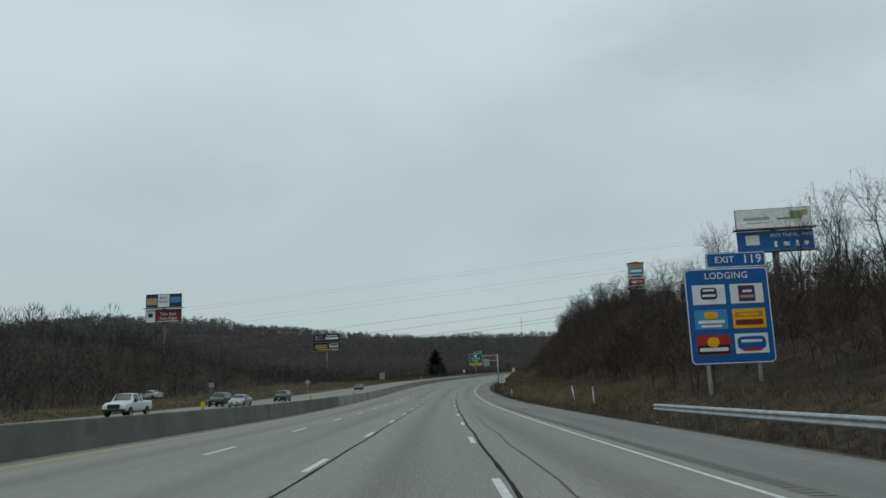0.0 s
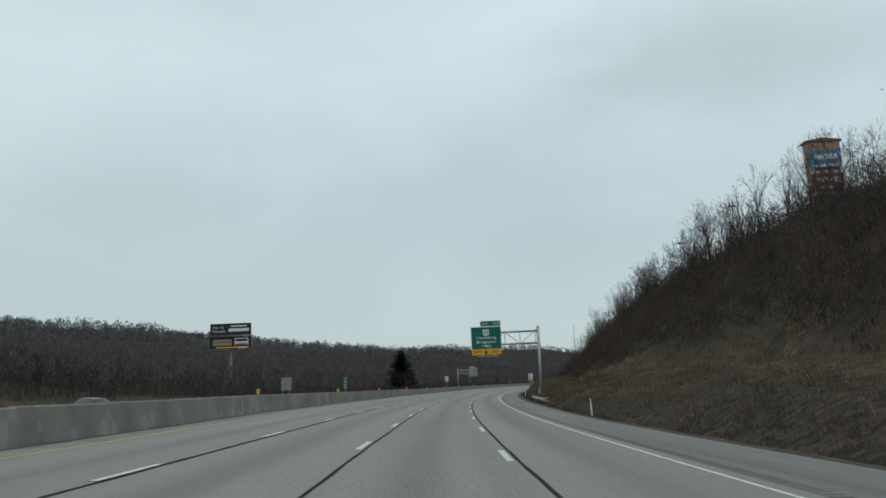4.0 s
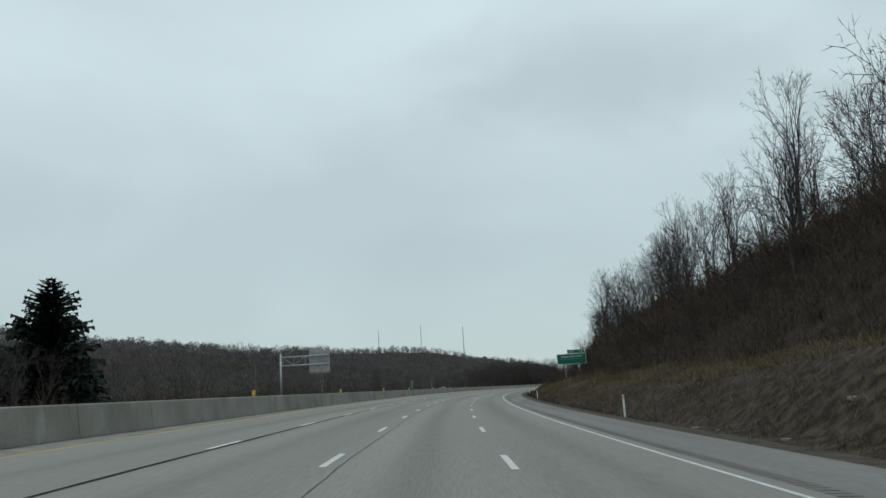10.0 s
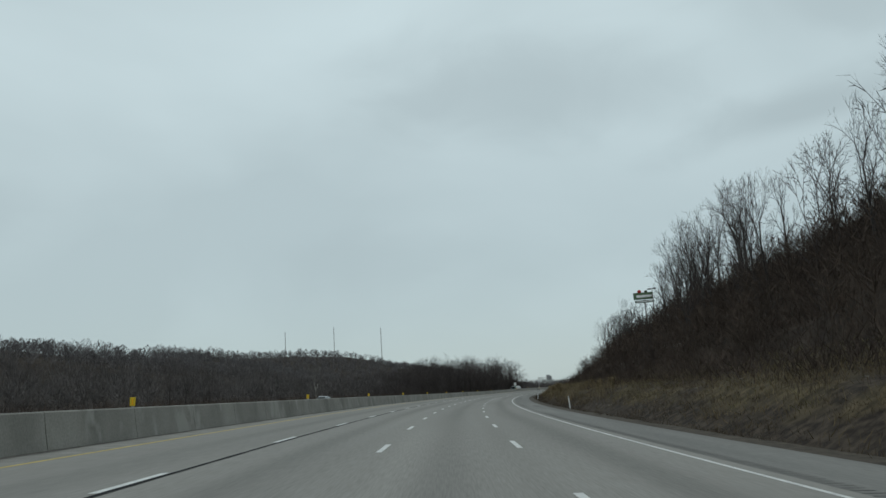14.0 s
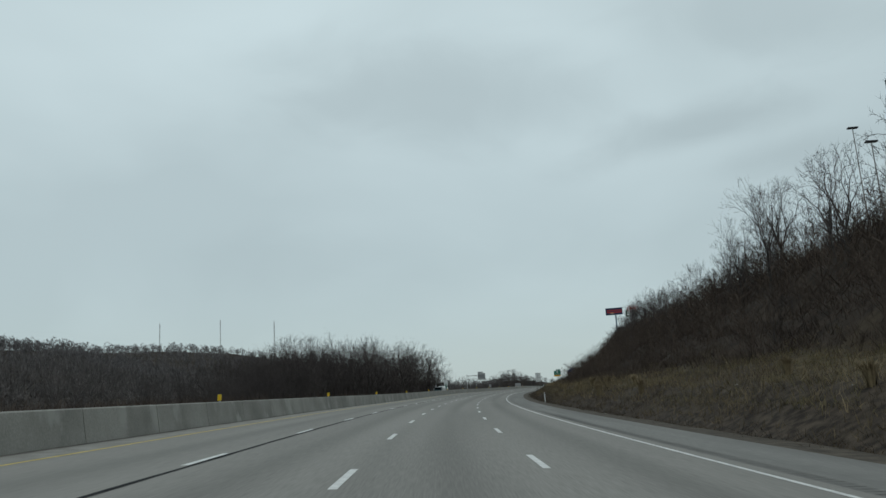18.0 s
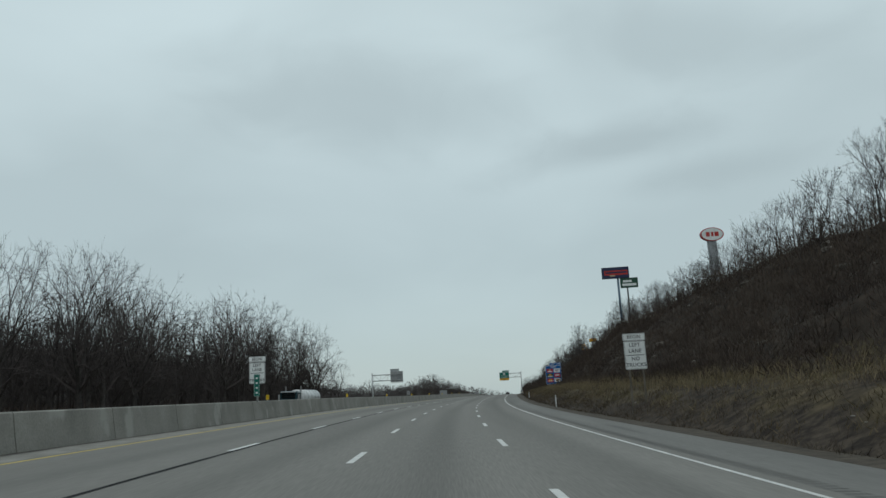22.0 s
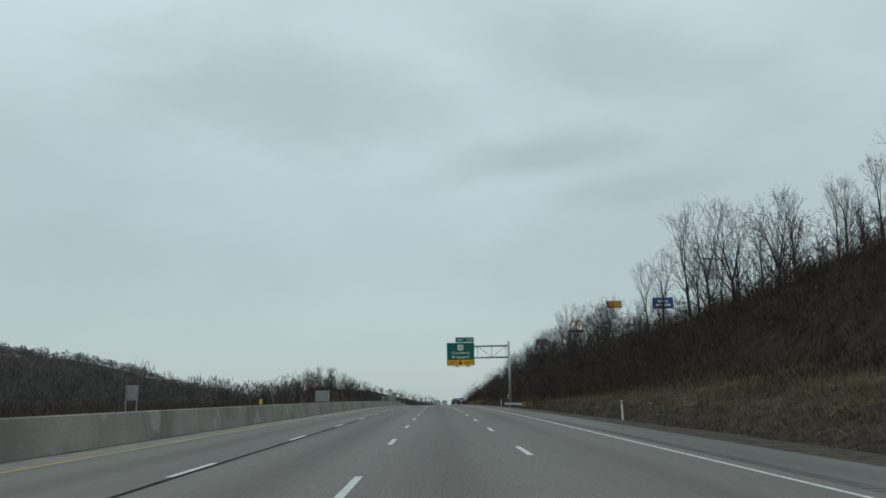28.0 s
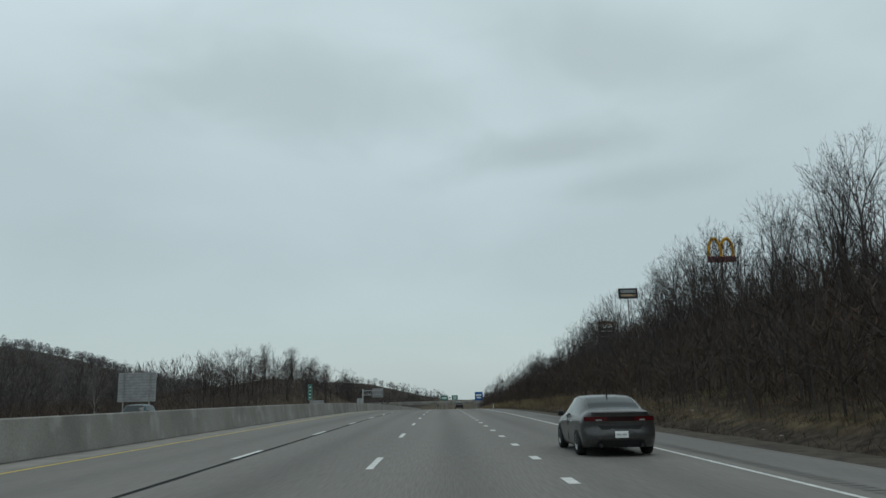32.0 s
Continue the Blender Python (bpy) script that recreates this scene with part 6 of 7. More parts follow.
billboard(238, -97, 23.6, [
    (MAROON, [(-0.36, 0.5, 0.26, 0.92, WHITE), (-0.36, 0.55, 0.12, 0.3, DARK), (0.13, 0.62, 0, 0.32, ("This Exit", WHITE)), (0.13, 0.3, 0, 0.28, ("Turn Right", WHITE)), (0.13, 0.1, 0.62, 0.05, WHITE)]),
    (NAVY, [(0, 0.5, 0.32, 0.92, WHITE), (-0.33, 0.45, 0.3, 0.5, TAN), (0.33, 0.55, 0.28, 0.4, SKYBLUE), (0, 0.68, 0, 0.26, ("EXIT", DARK)), (0, 0.4, 0, 0.26, ("NOW", DARK))])],
    "two stacked billboards on a steel pole over the wooded knoll", 6, 11.6, 0.55, 4.4)
billboard(384, -91, 17.3, [
    (DARK, [(-0.2, 0.68, 0.46, 0.24, TAN), (-0.2, 0.4, 0.46, 0.22, TAN), (0.27, 0.6, 0.34, 0.6, WHITE), (0.27, 0.7, 0.28, 0.18, NAVY), (0.27, 0.36, 0.3, 0.1, RED), (0.05, 0.12, 0.8, 0.1, GOLD), (0.3, 0.08, 0.22, 0.08, WHITE)]),
    (DARK, [(-0.29, 0.66, 0, 0.26, ("Exit 121", WHITE)), (-0.29, 0.34, 0, 0.26, ("Then Left", WHITE)), (0.2, 0.44, 0.5, 0.26, WHITE), (0.2, 0.76, 0.4, 0.1, WHITE)])],
    "dark double-deck billboard on a pole in the valley", 10, 13.8, 0.5, 4.0)
billboard(152, 67, 25.4, [
    (SKYBLUE, [(0, 0.5, 0.99, 0.9, BLUE), (0.22, 0.74, 0, 0.24, ("FREE TRAVEL INFO", WHITE)), (-0.3, 0.55, 0.18, 0.5, WHITE), (0.0, 0.3, 0.04, 0.3, WHITE), (0.14, 0.3, 0.08, 0.2, WHITE), (0.28, 0.3, 0.04, 0.3, WHITE), (0.4, 0.3, 0.06, 0.2, WHITE)]),
    (WHITE, [(-0.22, 0.5, 0.34, 0.16, paint("pale_teal", (0.25, 0.42, 0.38))), (-0.2, 0.28, 0.3, 0.06, paint("pale_grey", (0.4, 0.42, 0.42))), (0.2, 0.45, 0.3, 0.1, paint("leaf_green", (0.12, 0.26, 0.1))), (0.3, 0.62, 0.16, 0.4, paint("leaf_print", (0.2, 0.33, 0.18))), (0.42, 0.7, 0.08, 0.3, TAN)])],
    "white and blue double-deck billboard above the hillside trees", -4, 14.8, 0.7, 4.0)


def pylon(s, o, top, w, h, label, bands, turn=0):
    """A boxy business pylon with stacked panels and a gabled cap."""
    g = ground_h(s, o)
    t = thing("business_pylon", facing(C(s, o, g), s, turn), label, "business sign")
    z = top - g
    part("tower", boxed(-w / 2, w / 2, 0, 1.6, -0.5, z - 0.7, bevel=0.05), TAN, t)
    bm = bmesh.new()
    pts = [(-w / 2 - 0.3, z - 0.7), (w / 2 + 0.3, z - 0.7), (w / 2 + 0.3, z - 0.45), (0, z), (-w / 2 - 0.3, z - 0.45)]
    a = [bm.verts.new((x, -0.2, q)) for x, q in pts]
    b = [bm.verts.new((x, 1.8, q)) for x, q in pts]
    bm.faces.new(a); bm.faces.new(b[::-1])
    for k in range(5):
        bm.faces.new((a[k], b[k], b[(k + 1) % 5], a[(k + 1) % 5]))
    bmesh.ops.recalc_face_normals(bm, faces=bm.faces)
    part("cap", bm, paint("brown_cap", (0.16, 0.09, 0.05)), t, "gabled brown cap")
    q = z - 1.2
    for hh, mat, bar in bands:
        p = plate(t, "panel", -w / 2 + 0.15, w / 2 - 0.15, q - hh, q, mat, -0.06, 0.05, 0.08)
        if bar:
            plate(p, "lettering_bar", -w * 0.36, w * 0.36, q - hh * 0.68, q - hh * 0.3, bar, -0.068, 0.006, 0.05)
        q -= hh + 0.12


pylon(260.5, 58.4, 38.2, 5.1, 12, "tan shopping centre pylon with stacked coloured panels", [(0.8, TAN, ORANGE), (2.1, SKYBLUE, WHITE), (1.5, WHITE, NAVY), (1.9, RED, WHITE), (1.3, WHITE, DARK), (1.3, OLIVE, TAN), (1.4, WHITE, MAROON)])
pylon(1353, 47, 24.3, 5.0, 8, "grey pylon sign with stacked panels among trees", [(0.9, WHITE, None), (1.6, DARK, WHITE), (1.6, NAVY, WHITE)])


def pole_sign(s, o, low, w, h, mat, shapes, label, pole=0.3, r=0.25, poles=(0.0,), polemat=None):
    """A business sign box on one or two tall poles."""
    g = ground_h(s, o)
    t = thing("pole_sign", facing(C(s, o, g), s), label, "business sign", "tall business signs")
    z = low - g
    b = part("sign_box", boxed(-w / 2, w / 2, -0.3, 0.3, z, z + h, bevel=0.06), DARK, t)
    plate(b, "face", -w / 2 + 0.08, w / 2 - 0.08, z + 0.08, z + h - 0.08, mat, -0.32, 0.016, r)
    for n, (x, q, sw, sh, m) in enumerate(shapes):
        plate(b, "printed_shape", (x - sw / 2) * w, (x + sw / 2) * w, z + (q - sh / 2) * h, z + (q + sh / 2) * h, m, -0.326 - 0.004 * n, 0.004, 0.12)
    for x in poles:
        part("pole", tubed((x, 0.35, -1), (x, 0.35, z + h * 0.5), pole, pole * 0.8, 12), polemat or POST_STEEL, t, "tall round steel pole", True)
    return t


PALE_BLUE_POLE = paint("blue_grey_pole", (0.10, 0.15, 0.2))
ab = pole_sign(694.5, 38.2, 21.9, 4.9, 1.75, paint("sage_green", (0.11, 0.17, 0.10)), [(0.05, 0.45, 0.8, 0.34, WHITE)], "green restaurant pole sign with a red fruit on top", 0.22, poles=(0.3,))
g = ground_h(694.5, 38.2)
bm = bmesh.new()
bmesh.ops.create_uvsphere(bm, u_segments=16, v_segments=10, radius=0.5, matrix=Matrix.Translation((-0.9, -0.2, 21.9 - g + 2.0)) @ Matrix.Diagonal((1, 0.5, 0.95, 1)))
part("fruit", bm, RED, ab, "red fruit shape", True)
part("leaf", boxed(0.4, 1.1, -0.25, 0.15, 21.9 - g + 1.75, 21.9 - g + 2.25, bevel=0.15), OLIVE, ab)
part("lower_sign", boxed(-2.2, 2.5, -0.25, 0.25, 21.9 - g - 0.85, 21.9 - g - 0.25, bevel=0.05), paint("sage_dark", (0.07, 0.11, 0.07)), ab)
plate(ab, "lettering_bar", -1.9, 2.1, 21.9 - g - 0.68, 21.9 - g - 0.42, WHITE, -0.27, 0.01)
pole_sign(991.8, 37.6, 30.3, 7.5, 3.2, NAVY, [(0.02, 0.5, 0.86, 0.42, RED), (0.02, 0.52, 0.78, 0.14, NAVY), (-0.12, 0.25, 0.2, 0.14, TAN)], "navy restaurant sign with red lettering bars on a tall pole", 0.36, polemat=PALE_BLUE_POLE, poles=(0.6,))
pole_sign(1026.9, 46.6, 31.9, 5.6, 3.2, DKGREEN, [(-0.1, 0.66, 0.5, 0.22, WHITE), (0.0, 0.3, 0.8, 0.24, WHITE)], "dark green restaurant sign on a tall pole", 0.3, polemat=DARK, poles=(-0.6,))
pole_sign(1176, 56.1, 22.1, 5.0, 2.7, BLUE, [(0, 0.66, 0.5, 0.22, WHITE), (0, 0.32, 0.72, 0.22, WHITE)], "blue shop sign on a pole among trees", 0.2)
pole_sign(1316, 45, 25.4, 4.6, 2.5, DARK, [(0, 0.7, 0.8, 0.3, paint("grey_face", (0.25, 0.26, 0.26))), (0, 0.3, 0.8, 0.2, TAN)], "grey motel sign on a pole among trees", 0.2)
pole_sign(1213, 53, 27.0, 4.2, 2.0, GOLD, [(0, 0.5, 0.66, 0.4, ORANGE), (0, 0.5, 0.56, 0.24, GOLD)], "yellow diner sign on a slim pole", 0.18, r=0.9)


def oval_sign(s, o, z0):
    g = ground_h(s, o)
    t = thing("dealer_sign", facing(C(s, o, g), s, 4), "red and white oval dealer sign on a broad grey pylon", "business sign")
    z = z0 - g
    part("pylon", boxed(-0.68, 0.68, 0.0, 0.9, -1, z - 0.7, bevel=0.08), paint("pylon_grey", (0.3, 0.31, 0.32)), t)
    for k, (a, mat, y) in enumerate(((1.0, RED, -0.2), (0.9, WHITE, -0.225))):
        bm = bmesh.new()
        bmesh.ops.create_cone(bm, cap_ends=True, segments=40, radius1=1, radius2=1, depth=1, matrix=Matrix.Translation((0, y + (0.3 if k == 0 else 0.0), z)) @ Matrix.Diagonal((1.95 * a, 0.6 if k == 0 else 0.02, 1.15 * a, 1)) @ Matrix.Rotation(radians(90), 4, "X"))
        part("oval_rim" if k == 0 else "oval_face", bm, mat, t)
    for x, w in ((-0.75, 0.42), (0.0, 0.2), (0.72, 0.5)):
        plate(t, "lettering_bar", x - w / 2 - 0.1, x + w / 2 + 0.1, z - 0.38, z + 0.38, RED, -0.25, 0.01, 0.05)


oval_sign(906, 41.7, 25.2)


def arches(s, o, z0):
    """Two tall yellow arches on a red base, on a pole."""
    g = ground_h(s, o)
    t = thing("arch_sign", facing(C(s, o, g), s), "two yellow arches over a red base on a tall pole", "business sign")
    z = z0 - g
    part("pole", tubed((0, 0.3, -1), (0, 0.3, z), 0.3, 0.3, 12), POST_STEEL, t)
    part("base", boxed(-2.6, 2.6, -0.3, 0.3, z, z + 1.1, bevel=0.08), MAROON, t)
    for c in (-1.15, 1.15):
        bm = bmesh.new()
        ring = []
        for k in range(17):
            a = math.pi * k / 16
            ring.append(Vector((c + 1.15 * math.cos(a), 0, z + 1.0 + 3.5 * math.sin(a) ** 0.8)))
        for p, q in zip(ring, ring[1:]):
            tube(bm, p, q, 0.3, 0.3, 8)
        part("arch", bm, GOLD, t)


arches(1272, 52.3, 25.7)


def mast_light(s, o, top, twin=False):
    g = ground_h(s, o)
    t = thing("mast_light", facing(C(s, o, g), s), "tall thin light mast with a flat lamp head", "street lamp", "light masts")
    part("pole", tubed((0, 0, -0.5), (0, 0, top - g), 0.14, 0.07, 8), POST_STEEL, t)
    for x in (-0.5, 0.5) if twin else (0.0,):
        w = 0.42 if twin else 0.75
        part("head", boxed(x - w, x + w, -0.35, 0.35, top - g + 0.1 * (x > 0), top - g + 0.24 + 0.1 * (x > 0), bevel=0.1), DARK, t, "dark flat lamp head")


for s, o, h in ((290, 52, 34), (323, 48, 32.7), (750, 60, 36.5), (735, 55, 30), (1128, 50, 25.5)):
    mast_light(s, o, h)
mast_light(664.2, 36.5, 20.9, True)


def radio_tower(x, y, z0, z1, label):
    t = thing("radio_tower", Matrix.Translation((x, y, z0)), label, "radio tower", "radio towers")
    h = z1 - z0
    for k in range(3):
        a = k * 2.094
        part("leg", tubed((1.0 * math.cos(a), 1.0 * math.sin(a), -5), (0.5 * math.cos(a), 0.5 * math.sin(a), h), 0.22, 0.18, 5), POST_STEEL, t)
    bm = bmesh.new()
    n = int(h / 3)
    for i in range(n):
        for k in range(3):
            a, b = k * 2.094, (k + 1) * 2.094
            f0, f1 = 1 - 0.5 * i / n, 1 - 0.5 * (i + 1) / n
            tube(bm, (f0 * math.cos(a), f0 * math.sin(a), h * i / n), (f1 * math.cos(b), f1 * math.sin(b), h * (i + 1) / n), 0.1, 0.1, 3)
    part("lattice", bm, POST_STEEL, t)
    part("antenna", tubed((0, 0, h - 2), (0, 0, h + 3), 0.12, 0.08, 5), POST_STEEL, t)


for x, y, z in ((196, 1758, 132), (295, 1866, 149), (355.5, 1750.5, 133)):
    radio_tower(x, y, 40, z - 2, "distant slim lattice radio tower on the ridge")


def utility_pole(s, o, h, label):
    t = thing("utility_pole", facing(Q(s, o), s), label, "utility pole")
    part("pole", tubed((0, 0, -1), (0, 0, h), 0.17, 0.11, 10), WOOD_POST, t)
    part("crossarm", boxed(-1.2, 1.2, -0.06, 0.06, h - 0.9, h - 0.75), WOOD_POST, t)


utility_pole(487, -38.5, 8.3, "weathered wooden utility pole behind the far carriageway")


def power_lines():
    """Wires that cross the road from the left valley up to the hill."""
    t = thing("power_line", Matrix.Identity(4), "thin dark power lines crossing high over the road", "power line")
    for k, (dz, ds) in enumerate(((0, 0), (0.6, 0.4), (2.3, 1.5), (4.0, 2.5), (7.5, 5), (8.3, 5.5), (11.0, 7), (11.7, 8))):
        bm = bmesh.new()
        pts = []
        for i in range(49):
            o = -170 + 400 * i / 48
            pts.append(C(132 + ds + 0.02 * o, o, 10.0 + dz + 0.092 * o + 0.00012 * o * o))
        for p, q in zip(pts, pts[1:]):
            tube(bm, p, q, 0.018 if k < 4 else 0.009, None, 4)
        part("wire", bm, DARK, t)
    for s, o, h in ((132, -170, 15), (134, 230, 32)):
        u = thing("wire_pole", facing(Q(s, o), s), "tall wooden pole that carries the power lines", "utility pole")
        part("pole", tubed((0, 0, -1), (0, 0, h), 0.25, 0.16, 8), WOOD_POST, u)
        part("crossarm", boxed(-0.1, 0.1, -1, 9, h - 2.2, h - 1.9), WOOD_POST, u)


power_lines()

# ---------------------------------------------------------------- vehicles
def car_paint(name, c, metal=0.5):
    m = paint(name, c, 0.3, 0.05, metal)
    m.node_tree.nodes["Principled BSDF"].inputs["Coat Weight"].default_value = 0.3
    m.node_tree.nodes["Principled BSDF"].inputs["Coat Roughness"].default_value = 0.08
    return m


def dark_glass():
    m = bpy.data.materials.new("car_glass")
    m.use_nodes = True
    b = m.node_tree.nodes["Principled BSDF"]
    b.inputs["Base Color"].default_value, b.inputs["Roughness"].default_value = (0.012, 0.016, 0.017, 1), 0.06
    b.inputs["Specular IOR Level"].default_value = 0.6
    return m


GLASS = dark_glass()
RUBBER = material("tyre_rubber", (0.012, 0.012, 0.012), (0.025, 0.025, 0.025), 0.85, 8, 60, 0.2)
CHROME = material("alloy", (0.42, 0.42, 0.43), (0.55, 0.55, 0.56), 0.3, 6, 30, 0.02, metal=0.9)
TAIL = paint("tail_light_red", (0.075, 0.004, 0.006), 0.25)
LAMP = paint("headlamp_lens", (0.7, 0.72, 0.72), 0.1)
TRIM = paint("black_trim", (0.018, 0.018, 0.019), 0.5)


def lit_lamp():
    m = bpy.data.materials.new("lit_headlamp")
    m.use_nodes = True
    b = m.node_tree.nodes["Principled BSDF"]
    b.inputs["Base Color"].default_value = (0.9, 0.85, 0.7, 1)
    b.inputs["Emission Color"].default_value, b.inputs["Emission Strength"].default_value = (1, 0.86, 0.6, 1), 3.0
    return m


LIT = lit_lamp()


def wheel(parent, x, y, r, w=0.22, rim=None):
    sgn = 1 if x > 0 else -1
    bm = bmesh.new()
    prof = [(r * 0.62, -w / 2), (r * 0.93, -w / 2), (r, -w * 0.34), (r, w * 0.34), (r * 0.93, w / 2), (r * 0.62, w / 2)]
    n = 24
    rings = [[bm.verts.new((x + dx, y + q * math.cos(2 * math.pi * k / n), r + q * math.sin(2 * math.pi * k / n))) for q, dx in prof] for k in range(n)]
    for k in range(n):
        a, b = rings[k], rings[(k + 1) % n]
        for j in range(len(prof) - 1):
            bm.faces.new((a[j], a[j + 1], b[j + 1], b[j]))
    bmesh.ops.recalc_face_normals(bm, faces=bm.faces)
    wh = part("wheel", bm, RUBBER, parent, "black tyre", True)
    rm = bmesh.new()
    tube(rm, (x + sgn * w * 0.15, y, r), (x + sgn * w * 0.36, y, r), r * 0.16, r * 0.13, 12)
    for k in range(5):
        a = 2 * math.pi * k / 5
        tube(rm, (x + sgn * w * 0.3, y, r), (x + sgn * w * 0.3, y + r * 0.62 * math.cos(a), r + r * 0.62 * math.sin(a)), r * 0.1, r * 0.08, 6)
    n = 20
    for k in range(n):
        a, b = 2 * math.pi * k / n, 2 * math.pi * (k + 1) / n
        tube(rm, (x + sgn * w * 0.4, y + r * 0.62 * math.cos(a), r + r * 0.62 * math.sin(a)), (x + sgn * w * 0.4, y + r * 0.62 * math.cos(b), r + r * 0.62 * math.sin(b)), r * 0.05, None, 5)
    part("rim", rm, rim or CHROME, wh, "spoked alloy rim")
    return wh


def smooth_rows(rows, ys):
    """Rows of numbers over their first column, read off along a smooth curve at ys."""
    a = np.array(rows)
    x, q = a[:, 0], a[:, 1:]
    d = (q[1:] - q[:-1]) / (x[1:] - x[:-1])[:, None]
    m = np.zeros_like(q)
    m[0], m[-1] = d[0], d[-1]
    keep = d[1:] * d[:-1] > 0
    m[1:-1] = np.where(keep, 2 * d[1:] * d[:-1] / np.where(keep, d[1:] + d[:-1], 1), 0)
    k = np.clip(np.searchsorted(x, ys) - 1, 0, len(x) - 2)
    h = (x[k + 1] - x[k])
    t = (ys - x[k]) / h
    h, t = h[:, None], t[:, None]
    return (2 * t**3 - 3 * t**2 + 1) * q[k] + (t**3 - 2 * t**2 + t) * h * m[k] + (-2 * t**3 + 3 * t**2) * q[k + 1] + (t**3 - t**2) * h * m[k + 1]


def car_ring(y, zb, zm, zt, wl, wm, wt):
    """One cross-section, from the middle of the roof round one flank to the middle of the floor."""
    half = []
    for u in (0, 0.3, 0.55, 0.75, 0.9, 1.0):                        # roof
        half.append((wt * u, zt + 0.02 - 0.035 * u ** 2.5 - (0.02 if u == 1.0 else 0)))
    for u in (0.22, 0.48, 0.74, 0.94):                              # glasshouse
        half.append((wt + (wm - wt) * u + 0.02 * math.sin(math.pi * u), zt - 0.035 + (zm - zt + 0.035) * u))
    body = zm - zb
    for u, k in ((0.0, 1.0), (0.06, 1.015), (0.2, 1.022), (0.4, 1.03), (0.6, 1.02), (0.78, 1.0), (0.9, 0.985), (1.0, 0.93)):
        w = wm + (wl - wm) * min(u / 0.3, 1)
        half.append((w * k, zm - body * u))
    half.append((wl * 0.6, zb - 0.01))
    half.append((0.0, zb - 0.01))
    return [(x, y, z) for x, z in half] + [(-x, y, z) for x, z in half[-2:0:-1]]


TAIL_Z = [0.15, 0.3, 0.42, 0.6, 0.64, 0.78, 0.84, 1.0, 1.07, 1.12, 1.3]
TAIL_Y = [0.16, 0.06, 0.0, 0.0, 0.035, 0.05, 0.03, 0.03, 0.0, 0.08, 0.2]


def tail_face(x, z):
    """How far a saloon's rounded tail lies ahead of its rearmost point."""
    return float(np.interp(z, TAIL_Z, TAIL_Y)) + 0.26 * (abs(x) / 0.9) ** 3.2


def faces_of(points, faces, smooth=True):
    b = bmesh.new()
    used = sorted({k for f in faces for k in f})
    at = {k: b.verts.new(points[k]) for k in used}
    for f in faces:
        b.faces.new([at[k] for k in f])
    return b


